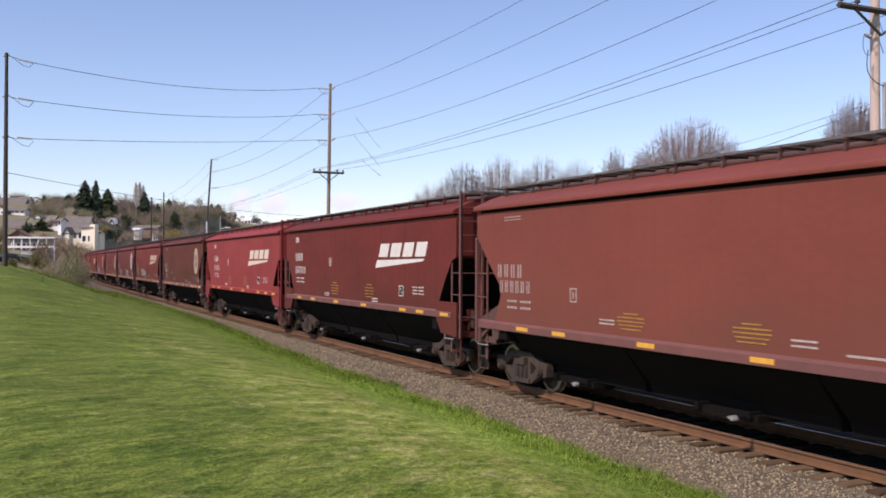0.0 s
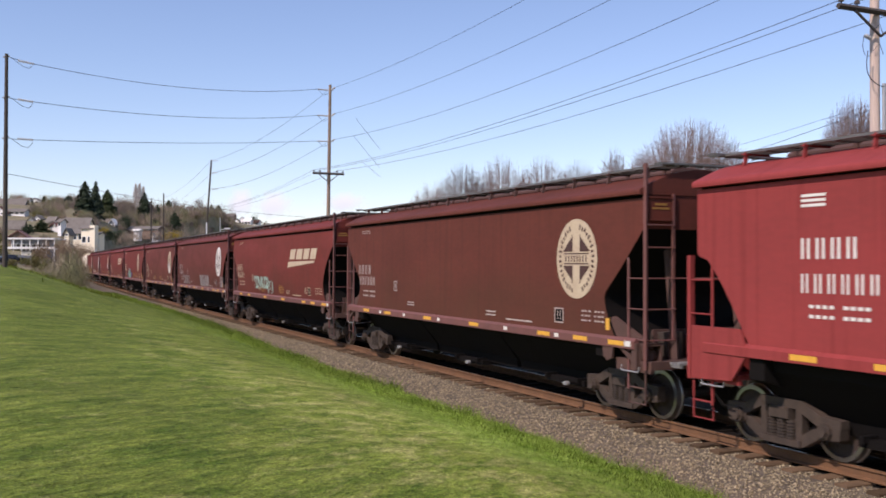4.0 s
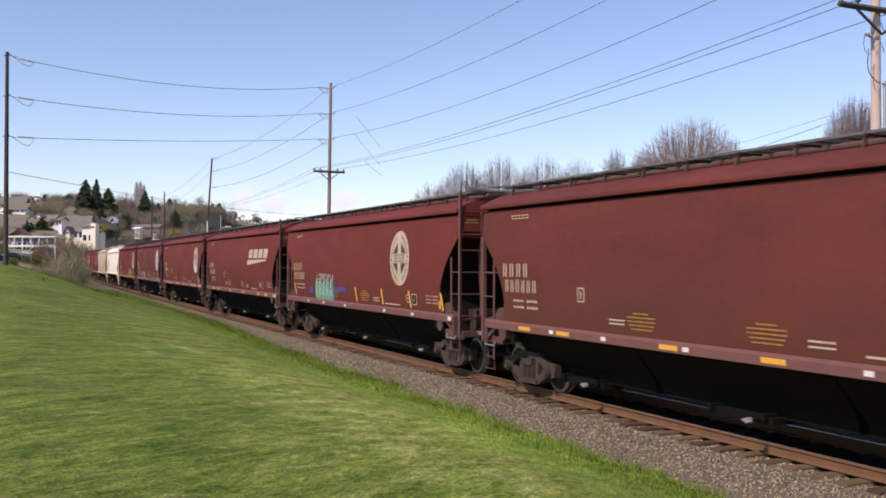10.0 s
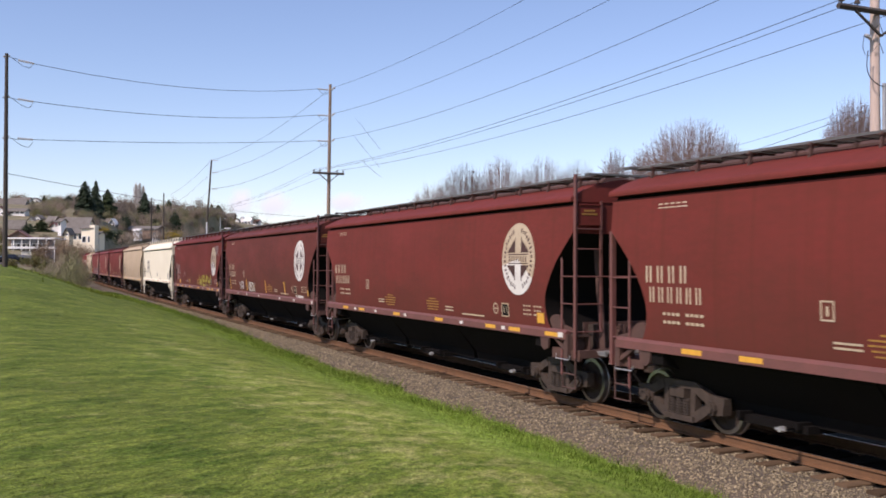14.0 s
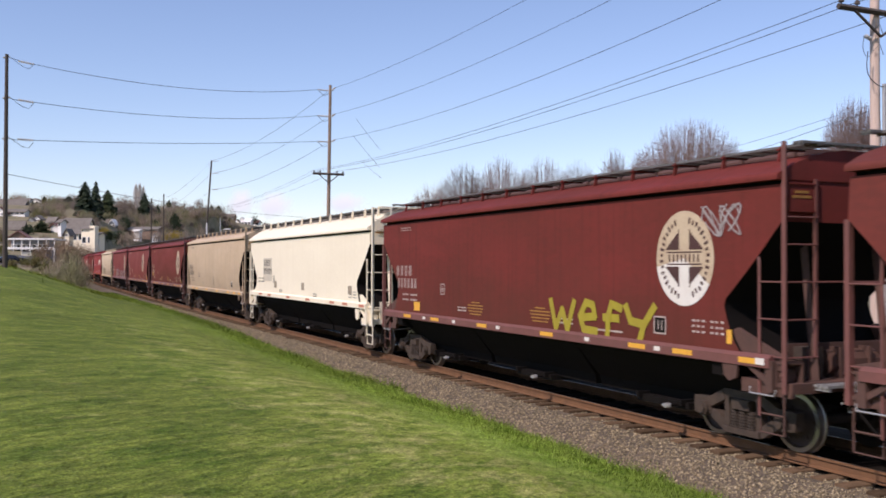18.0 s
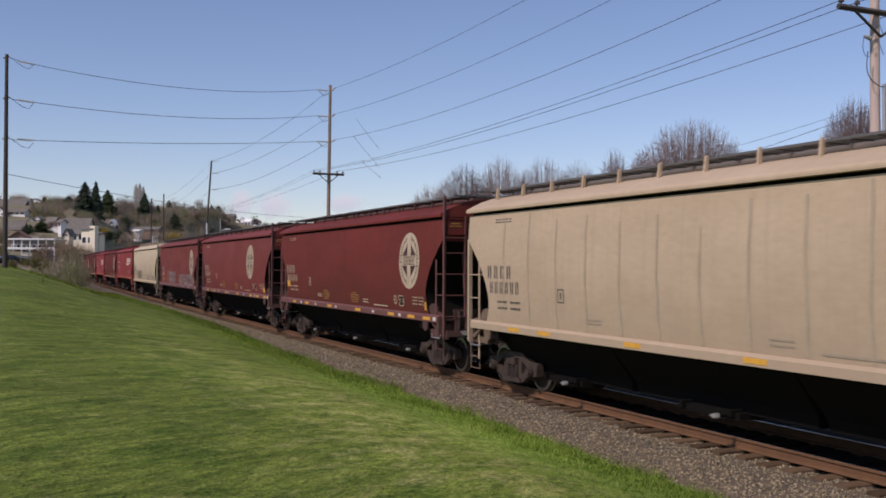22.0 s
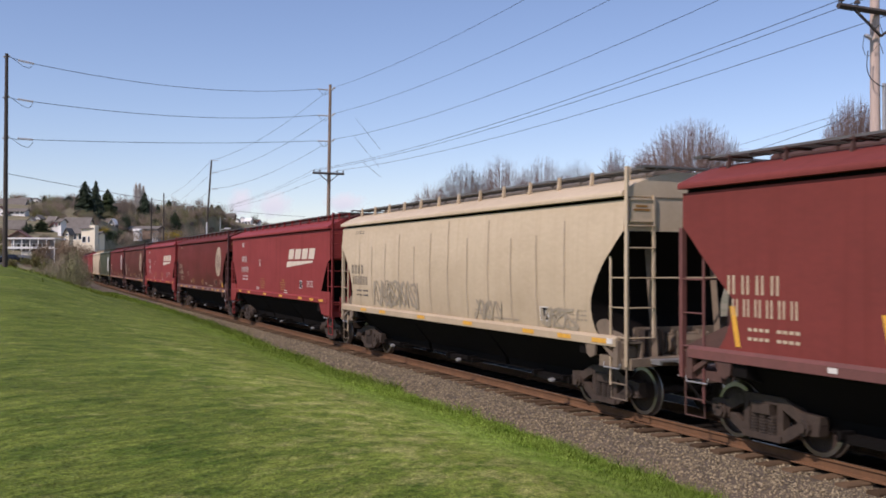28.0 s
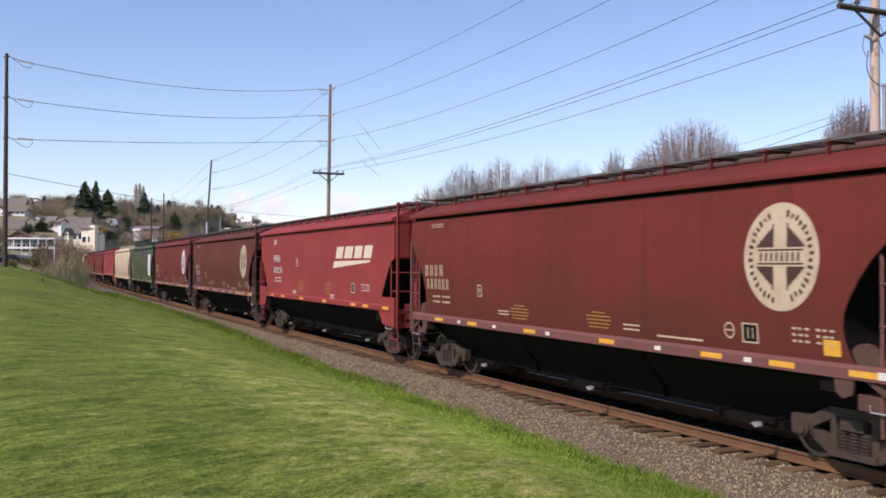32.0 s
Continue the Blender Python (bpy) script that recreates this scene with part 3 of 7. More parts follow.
def body_geo(kind, drop=0.0):
    g = Geo()
    rings = []
    for z, l in END_SHAPES[kind]:
        w = half_width(kind, z)
        ys = [-l, -l + 0.02, -3.6, 0, 3.6, l - 0.02, l]
        rings.append([(-w, y, z) for y in ys] + [(w, y, z) for y in reversed(ys)])
    # the wall steps back under the roof's edge; black stands in for shade there
    l, w = 8.15, half_width(kind, 4.02)
    ys = [-l, -l + 0.02, -3.6, 0, 3.6, l - 0.02, l]
    lip = 4.06 if kind == "tri" else 4.03
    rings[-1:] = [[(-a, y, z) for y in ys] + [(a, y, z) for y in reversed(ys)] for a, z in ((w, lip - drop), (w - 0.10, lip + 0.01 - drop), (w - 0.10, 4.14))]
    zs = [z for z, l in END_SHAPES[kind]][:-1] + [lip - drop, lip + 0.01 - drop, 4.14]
    # second material: the open ends, and the shade coloured in below the eave
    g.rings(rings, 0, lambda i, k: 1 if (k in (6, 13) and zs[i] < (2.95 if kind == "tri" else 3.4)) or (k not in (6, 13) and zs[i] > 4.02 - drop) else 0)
    return g


def roof_geo(kind, drop=0.0):
    g = Geo()
    w = half_width(kind, 4.14) + 0.095
    half = [(w, 4.095 - drop), (w + 0.005, 4.13 - drop), (w, 4.165 - drop), (w - 0.025, 4.195 - drop), (w - 0.08, 4.22 - drop), (1.40, 4.295 - drop * 0.6), (1.22, 4.375 - drop * 0.4), (0.98, 4.46), (0.7, 4.53), (0.36, 4.575)]
    sec = [(-x, z) for x, z in half] + half[::-1]
    g.prism(sec, "y", -8.17, 8.17)
    return g


def hatch_geo():
    g = Geo()
    g.prism([(-0.36, 4.5), (-0.36, 4.62), (-0.27, 4.69), (0.27, 4.69), (0.36, 4.62), (0.36, 4.5)], "y", -7.4, 7.4)
    for i in range(13):
        y = -7.2 + i * 1.2
        g.prism([(-0.40, 4.52), (-0.40, 4.65), (-0.28, 4.72), (0.28, 4.72), (0.40, 4.65), (0.40, 4.52)], "y", y - 0.04, y + 0.04)
    return g


def board_geo():
    g = Geo()
    for u in (0.60, 0.73, 0.86, 0.99):
        g.box(u - 0.045, u + 0.045, -8.16, 8.16, 4.63, 4.67)
    for i in range(36):
        y = -8.1 + i * 0.4625
        g.box(0.56, 1.03, y - 0.012, y + 0.012, 4.615, 4.645)
    return g


def bracket_geo():
    g = Geo()
    g.prism([(0.99, 4.655), (1.05, 4.655), (1.10, 4.40), (1.03, 4.40)], "y", -0.017, 0.017)
    g.box(0.55, 1.09, -0.03, 0.03, 4.60, 4.628)
    return g


def rail_post_geo():
    g = Geo()
    g.prism([(1.02, 4.70), (1.08, 4.70), (1.12, 4.36), (1.04, 4.36)], "y", -0.024, 0.024)
    return g


def sill_geo():
    g = Geo()
    g.prism([(-1.46, 1.30), (-1.62, 1.30), (-1.62, 1.44), (-1.56, 1.49), (-1.46, 1.49)], "y", -7.95, 7.95)
    return g


def hopper_geo():
    """One bay: it narrows to its discharge gate."""
    g = Geo()
    def ring(y, w, z):
        return [(-w, -y, z), (w, -y, z), (w, y, z), (-w, y, z)]
    g.rings([ring(2.32, 1.46, 1.60), ring(2.31, 1.38, 1.25), ring(2.25, 0.86, 0.62), ring(2.22, 0.82, 0.42)])
    return g


def gate_geo():
    g = Geo()
    g.box(-1.02, 1.02, -0.75, 0.75, 0.33, 0.45)
    for y in (-0.62, 0.62):
        g.box(-1.12, 1.12, y - 0.04, y + 0.04, 0.40, 0.50)
    g.tube([(-1.24, -0.5, 0.40), (1.24, -0.5, 0.40)], 0.03, 6)
    return g


def capstan_geo():
    g = Geo()
    g.tube([(-1.24, -0.5, 0.40), (-1.34, -0.5, 0.40)], 0.045, 8)
    g.box(-1.33, -1.29, -0.60, -0.40, 0.385, 0.415)
    return g


def centre_sill_geo():
    g = Geo()
    g.box(-0.19, 0.19, -8.3, 8.3, 0.70, 1.06)
    return g


def deck_geo():
    g = Geo()
    g.box(-1.5, 1.5, 7.25, 8.28, 1.06, 1.13)
    g.box(-1.5, 1.5, 8.22, 8.30, 0.98, 1.13)
    g.box(-1.5, -1.42, 7.25, 8.28, 0.98, 1.06)
    g.box(1.42, 1.5, 7.25, 8.28, 0.92, 1.06)
    return g


def bolster_geo():
    g = Geo()
    g.prism([(-1.55, 1.44), (-1.55, 1.12), (-0.5, 0.84), (0.5, 0.84), (1.55, 1.12), (1.55, 1.44)], "y", -0.16, 0.16)
    return g


def gusset_geo():
    g = Geo()
    g.prism([(7.28, 1.40), (6.92, 1.40), (6.96, 1.14), (7.08, 1.06), (7.24, 1.12)], "x", -1.60, -1.555)
    g.prism([(7.30, 1.40), (7.42, 1.40), (7.98, 1.12), (7.90, 1.06)], "x", -1.58, -1.52)
    g.box(-1.60, -1.50, 7.86, 8.0, 0.98, 1.44)
    return g


def plate_geo():
    """Corner plate of the newer cars."""
    g = Geo()
    g.prism([(8.25, 1.86), (7.12, 1.86), (6.95, 1.5), (7.3, 1.05), (8.25, 1.0)], "x", -1.60, -1.555)
    return g


def post_geo(top):
    """Corner post, an angle iron from the step to the walkway."""
    g = Geo()
    g.box(-1.56, -1.47, 8.155, 8.175, 0.98, top)
    g.box(-1.56, -1.54, 8.175, 8.235, 0.98, top)
    return g


def end_post_geo():
    g = Geo()
    g.box(-0.945, -0.90, 8.15, 8.20, 1.5, 4.12)
    return g


def tall_end_post_geo():
    g = Geo()
    g.box(-0.945, -0.89, 8.15, 8.21, 1.5, 4.64)
    return g


def strut_geo():
    g = Geo()
    g.bar((-0.75, 8.0, 1.12), (-0.75, 7.75, 3.35), 0.11)
    return g


def stile_geo():
    g = Geo()
    g.tube([(-1.52, 7.66, 0.60), (-1.52, 7.66, 2.90), (-1.52, 7.63, 3.02)], 0.024, 6)
    return g


def rung_side_geo():
    g = Geo()
    g.tube([(-1.535, 7.64, 0), (-1.535, 8.16, 0)], 0.014, 6)
    return g


def rung_end_geo():
    g = Geo()
    g.tube([(-1.50, 8.21, 0), (-0.91, 8.21, 0)], 0.014, 6)
    return g


def end_rail_geo():
    """Hand rail across the open end."""
    g = Geo()
    g.tube([(-1.50, 8.21, 2.60), (-0.5, 8.23, 2.60), (0.5, 8.23, 2.60), (0.91, 8.21, 2.60)], 0.015, 6)
    return g


def end_plate_geo():
    """Stiff plate between the ladder's uprights, below the roof."""
    g = Geo()
    g.box(-1.46, -0.95, 8.16, 8.185, 3.62, 4.06)
    for z in (3.64, 4.04):
        g.box(-1.46, -0.95, 8.185, 8.205, z - 0.012, z + 0.012)
    return g


def platform_geo():
    """Crossover walkway over the end of the roof."""
    g = Geo()
    for y in (8.10, 8.21):
        g.box(-1.25, 1.25, y - 0.04, y + 0.04, 4.64, 4.675)
    for k in range(9):
        x = -1.22 + k * 0.305
        g.box(x - 0.012, x + 0.012, 8.06, 8.25, 4.615, 4.645)
    return g


def web_plate_geo():
    """Dirt-covered web over the bogie, with a rounded crown."""
    g = Geo()
    arc = [(7.36 + 0.29 * math.cos(t), 1.47 + 0.34 * math.sin(t)) for t in [math.pi * k / 8 for k in range(9)]]
    g.prism(arc, "x", -1.50, -1.42)
    g.prism([(7.60, 1.47), (7.62, 1.62), (8.14, 1.52), (8.14, 1.30), (7.62, 1.30)], "x", -1.49, -1.43)
    return g


def slope_plate_geo():
    """Slanting web of the angular cars."""
    g = Geo()
    g.prism([(7.02, 1.47), (7.08, 1.86), (7.16, 1.88), (8.14, 1.50), (8.14, 1.30), (7.3, 1.30)], "x", -1.50, -1.43)
    return g


def bulkhead_geo():
    """Low ribbed plate across the end, above the deck."""
    g = Geo()
    g.box(-1.05, 1.05, 7.72, 7.76, 1.13, 1.66)
    for x in (-1.0, -0.42, 0.2, 0.85):
        g.box(x - 0.03, x + 0.03, 7.76, 7.98, 1.13, 1.60)
    return g


def corner_box_geo():
    """Pocket casting at the corner, open towards the end."""
    g = Geo()
    g.box(-1.52, -1.18, 7.98, 8.02, 1.06, 1.44)
    g.box(-1.52, -1.18, 8.02, 8.20, 1.40, 1.44)
    g.box(-1.52, -1.18, 8.02, 8.20, 1.06, 1.10)
    g.box(-1.21, -1.18, 8.02, 8.20, 1.10, 1.40)
    return g


def brake_cylinder_geo():
    g = Geo()
    g.tube([(-1.36, 7.62, 1.22), (-1.36, 7.66, 1.22), (-1.36, 8.10, 1.22), (-1.36, 8.13, 1.22)], [0.08, 0.13, 0.13, 0.09], 12)
    return g


def walk_step_geo():
    """Grating step over the coupling."""
    g = Geo()
    for y in (8.34, 8.44, 8.54):
        g.box(-1.1, 1.1, y - 0.03, y + 0.03, 1.08, 1.12)
    for x in (-1.05, -0.5, 0.0, 0.5, 1.05):
        g.box(x - 0.02, x + 0.02, 8.24, 8.57, 1.03, 1.08)
    return g


def grab_geo():
    """Hand grip hung below the deck."""
    g = Geo()
    g.tube([(-1.56, 7.50, 1.02), (-1.58, 7.52, 0.93), (-1.58, 8.02, 0.93), (-1.56, 8.04, 1.02)], 0.014, 6)
    return g


def placard_geo():
    g = Geo()
    g.box(-1.635, -1.625, -0.09, 0.09, -0.05, 0.05)
    return g


def step_geo():
    g = Geo()
    g.tube([(-1.5, 7.66, 0.95), (-1.5, 7.66, 0.36), (-1.5, 8.14, 0.36), (-1.5, 8.14, 0.95)], 0.02, 6)
    g.tube([(-1.5, 7.66, 0.64), (-1.5, 8.14, 0.64)], 0.018, 6)
    return g


def coupler_geo():
    g = Geo()
    g.box(-0.11, 0.11, 8.2, 8.62, 0.74, 0.96)
    g.prism([(-0.13, 8.60), (0.16, 8.60), (0.20, 8.80), (0.06, 8.875), (-0.02, 8.79), (-0.12, 8.84), (-0.17, 8.74)], "z", 0.70, 1.02)
    return g


def hose_geo():
    g = Geo()
    g.tube([(0.28, 8.25, 0.86), (0.30, 8.45, 0.62), (0.20, 8.65, 0.36), (0.05, 8.84, 0.30)], 0.028, 6)
    return g


def lever_geo():
    g = Geo()
    g.tube([(-1.5, 8.34, 0.98), (-1.35, 8.36, 0.98), (-1.3, 8.40, 0.84), (-0.3, 8.40, 0.92), (-0.05, 8.5, 1.04)], 0.016, 6)
    return g


def reservoir_geo():
    g = Geo()
    g.tube([(-0.65, 7.75, 1.36), (0.35, 7.75, 1.36)], [0.2, 0.2], 12)
    g.tube([(-0.70, 7.75, 1.36), (-0.65, 7.75, 1.36)], [0.1, 0.2], 12)
    return g


def valve_geo():
    g = Geo()
    g.box(0.55, 0.95, 7.55, 7.95, 1.13, 1.62)
    g.box(0.62, 0.88, 7.45, 7.6, 1.2, 1.5)
    return g


def brake_wheel_geo():
    g = Geo()
    pts = [(0.6 + 0.27 * math.cos(a), 8.30, 2.9 + 0.27 * math.sin(a)) for a in [i * math.pi / 8 for i in range(17)]]
    g.tube(pts, 0.018, 5, caps=False)
    for i in range(3):
        a = i * math.pi / 3 + 0.3
        g.tube([(0.6 - 0.27 * math.cos(a), 8.30, 2.9 - 0.27 * math.sin(a)), (0.6 + 0.27 * math.cos(a), 8.30, 2.9 + 0.27 * math.sin(a))], 0.012, 5)
    g.box(0.45, 0.75, 8.16, 8.29, 2.72, 3.08)
    return g


# bogie, about its own centre on the rails
def sideframe_geo():
    g = Geo()
    # built from thick members, so that the openings beside the springs are real
    for e in (-1, 1):
        g.prism([(e * y, z) for y, z in ((0.45, 0.82), (0.78, 0.66), (1.16, 0.64), (1.16, 0.52), (0.74, 0.50), (0.40, 0.66))], "x", -1.09, -0.93)
        g.prism([(e * y, z) for y, z in ((1.16, 0.56), (1.14, 0.36), (1.00, 0.34), (0.74, 0.38), (0.74, 0.54))], "x", -1.10, -0.92)
        g.prism([(e * y, z) for y, z in ((0.80, 0.46), (0.74, 0.32), (0.44, 0.15), (0.30, 0.15), (0.30, 0.26), (0.62, 0.45))], "x", -1.08, -0.94)
        g.prism([(e * y, z) for y, z in ((0.30, 0.80), (0.42, 0.80), (0.42, 0.20), (0.30, 0.20))], "x", -1.08, -0.94)
        g.tube([(-1.16, e * 0.89, 0.457), (-0.90, e * 0.89, 0.457)], 0.125, 10)
        g.tube([(-1.20, e * 0.89, 0.457), (-1.16, e * 0.89, 0.457)], 0.085, 8)
    g.box(-1.08, -0.94, -0.45, 0.45, 0.70, 0.83)
    g.box(-1.12, -0.90, -0.40, 0.40, 0.14, 0.24)
    return g


def spring_geo():
    g = Geo()
    prof = [(0.055, 0.24)]
    for i in range(6):
        z = 0.25 + i * 0.047
        prof += [(0.088, z), (0.088, z + 0.026), (0.06, z + 0.03), (0.06, z + 0.044)]
    g.rings([[(-1.04 + r * math.cos(k * math.pi / 4), r * math.sin(k * math.pi / 4), z) for k in range(8)] for r, z in prof])
    return g


def truck_bolster_geo():
    g = Geo()
    g.prism([(-1.14, 0.54), (-1.14, 0.70), (-0.5, 0.80), (0.5, 0.80), (1.14, 0.70), (1.14, 0.54), (0.4, 0.42), (-0.4, 0.42)], "y", -0.2, 0.2)
    for e in (-1, 1):
        g.box(-0.85, 0.85, e * 0.42 - 0.05, e * 0.42 + 0.05, 0.36, 0.46)
    return g


def shoe_geo():
    g = Geo()
    g.box(-0.82, -0.68, -0.04, 0.04, 0.30, 0.60)
    return g


def wheelset_geo():
    g = Geo()
    n = 24
    for e in (-1, 1):
        prof = [(0.66, 0.10), (0.66, 0.16), (0.70, 0.19), (0.72, 0.36), (0.675, 0.385), (0.675, 0.485), (0.705, 0.485), (0.712, 0.457), (0.815, 0.450), (0.82, 0.385), (0.775, 0.36), (0.765, 0.20), (0.80, 0.16), (0.80, 0.10)]
        rings = [[(e * u, r * math.cos(2 * math.pi * k / n), r * math.sin(2 * math.pi * k / n)) for k in range(n)] for u, r in prof]
        g.rings(rings, 0, lambda i, k: 1 if i in (6, 7, 8) else 0)
        for k in range(6):
            a = k * math.pi / 3
            g.tube([(e * 0.775, 0.27 * math.cos(a), 0.27 * math.sin(a)), (e * 0.785, 0.27 * math.cos(a), 0.27 * math.sin(a))], 0.03, 6)
    g.tube([(-1.12, 0, 0), (1.12, 0, 0)], 0.085, 10)
    return g


TURN = pose(0, 0, 0, 0, 0, 180)
WHEELSETS = []


def add_bogie(car, y):
    b = piece("bogie", shared("bogie_bolster", truck_bolster_geo, M_steel), car, shift(0, y, 0))
    for m in (Matrix.Identity(4), TURN):
        piece("sideframe", shared("sideframe", sideframe_geo, M_steel), b, m)
        for u in (-0.19, 0.0, 0.19):
            piece("spring", shared("spring", spring_geo, M_steel), b, m @ shift(0, u, 0))
        for u in (0.4, -0.4):
            piece("brake_shoe", shared("brake_shoe", shoe_geo, M_wheel), b, m @ shift(0, u, 0))
    for e in (-0.89, 0.89):
        w = piece("wheelset", shared("wheelset", wheelset_geo, [M_wheel, M_tread], True), b, label="brown steel wheelset with polished treads")
        w.matrix_parent_inverse = shift(0, e, WHEEL_R)
        WHEELSETS.append(w)


def add_car(kind, colour, label, rails=False, low=False):
    """A three-bay covered hopper; origin on the rails at its middle."""
    P = RED[colour]
    D = P if kind == "tri" else GRIME_SHADE[colour]
    pale = colour in ("white", "tan", "cream")
    tall = kind == "tri" or colour == "white"
    S = SILL[colour]
    drop = 0.17 if colour == "white" else 0.0
    car = empty("hopper_car", Matrix.Identity(4), label, "hopper car", "cars of the grain train")
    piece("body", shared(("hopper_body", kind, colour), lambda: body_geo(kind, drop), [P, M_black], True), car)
    piece("roof", shared(("hopper_roof", kind, colour), lambda: roof_geo(kind, drop), P, True), car)
    # hatch colour holds the shade that lies below the walkways
    piece("hatch_cover", shared(("hatch_cover", colour), hatch_geo, M_hatch if pale else GRIME_SHADE[colour]), car, label="trough hatch cover, coloured dark for shade under the walkways")
    for m in (Matrix.Identity(4), TURN):
        piece("running_board", shared("running_board", board_geo, M_grate), car, m, "grey steel grating walkway")
        piece("side_sill", shared(("side_sill", colour), sill_geo, SILL[colour]), car, m @ shift(0, 0, sill_lift(kind, colour)))
        for i in range(13):
            piece("bracket", shared(("bracket", colour, rails), rail_post_geo if rails else bracket_geo, P if rails else GRIME_SHADE[colour] if kind != "tri" else P), car, m @ shift(0, -7.6 + i * 1.266, 0))
    for y in (-4.65, 0, 4.65):
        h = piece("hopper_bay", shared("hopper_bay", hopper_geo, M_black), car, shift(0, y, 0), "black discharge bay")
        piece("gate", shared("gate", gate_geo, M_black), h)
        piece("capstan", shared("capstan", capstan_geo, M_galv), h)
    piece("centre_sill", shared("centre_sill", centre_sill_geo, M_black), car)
    for m in (Matrix.Identity(4), TURN):
        piece("end_deck", shared(("end_deck", colour, D.name), deck_geo, D), car, m)
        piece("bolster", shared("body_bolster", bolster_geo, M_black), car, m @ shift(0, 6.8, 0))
        piece("coupler", shared("coupler", coupler_geo, M_steel), car, m)
        piece("air_hose", shared("air_hose", hose_geo, M_black), car, m)
        piece("uncoupling_lever", shared("uncoupling_lever", lever_geo, M_galv), car, m)
        for e in (False, True):
            mm = m @ Matrix.Diagonal((-1 if e else 1, 1, 1, 1))
            fl = "_far" if e else ""
            gus = plate_geo if kind == "tri" else gusset_geo
            def flip(build, e=e):
                g = build()
                if e:
                    g.v = [(-x, y, z) for x, y, z in g.v]
                return g
            piece("gusset", shared(("gusset", kind == "tri", colour, D.name, e), lambda: flip(gus), D), car, m)
            out = m @ shift(0, 0.17 if tall else 0, 0)
            # the ladder to the roof stands at one corner of each end
            piece("corner_post", shared(("corner_post", colour, e, kind == "tri"), lambda: flip(lambda: post_geo(4.64 if e else 3.0 if kind == "tri" else 3.46)), S), car, out)
            piece("strut", shared(("strut", colour, D.name, e), lambda: flip(strut_geo), D), car, m)
            ld = piece("ladder", shared(("ladder", colour, e), lambda: flip(stile_geo), S), car, out)
            if e:
                piece("end_stile", shared(("end_stile", colour, tall, e), lambda: flip(tall_end_post_geo if tall else end_post_geo), S), ld)
            piece("step", shared(("step", colour, D.name, e), lambda: flip(step_geo), D), ld)
            for z in (1.50, 2.05, 2.60):
                piece("rung", shared(("rung_side", colour, e), lambda: flip(rung_side_geo), S), ld, shift(0, 0, z))
            for z in () if not e else (1.50, 2.05, 2.60, 3.15) + ((3.55, 3.9, 4.25, 4.6) if tall else (3.55,)):
                piece("rung", shared(("rung_end", colour, e), lambda: flip(rung_end_geo), S), ld, shift(0, 0, z))
            piece("web_plate", shared(("web_plate", kind == "hex", D.name, e), lambda: flip(slope_plate_geo if kind == "hex" else web_plate_geo), D), car, m, "dirt-covered web plate")
            piece("corner_box", shared(("corner_box", D.name, e), lambda: flip(corner_box_geo), D), car, m)
            piece("grab_iron", shared(("grab_iron", e), lambda: flip(grab_geo), M_galv), car, m)
            if not tall and e:
                piece("end_plate", shared(("end_plate", colour, e), lambda: flip(end_plate_geo), P), car, m)
                piece("placard", shared("placard", placard_geo, M_white), car, m @ shift(3.26 if e else 0, 7.78, 1.42), "small white placard")
        piece("end_rail", shared(("end_rail", colour), end_rail_geo, S), car, m @ shift(0, 0.17 if tall else 0, 0))
        piece("platform", shared(("platform", colour == "white"), platform_geo, P if colour == "white" else M_grate), car, m, "crossover grating over the end")
        piece("bulkhead", shared(("bulkhead", D.name), bulkhead_geo, D), car, m)
        piece("walk_step", shared("walk_step", walk_step_geo, M_galv), car, m, "grey grating step")
        add_bogie(car, 6.8 if m is TURN else -6.8)
    piece("brake_reservoir", shared(("brake_reservoir", colour, D.name), reservoir_geo, D), car, TURN)
    piece("brake_cylinder", shared(("brake_cylinder", D.name), brake_cylinder_geo, D), car, TURN @ shift(2.72, 0, 0))
    piece("brake_valve", shared("brake_valve", valve_geo, M_steel), car, TURN)
    piece("brake_wheel", shared(("brake_wheel", colour, D.name), brake_wheel_geo, D), car)
    return car

# ---- markings on the cars ----


def side_x(kind, z):
    return -(half_width(kind, z) + 0.008)


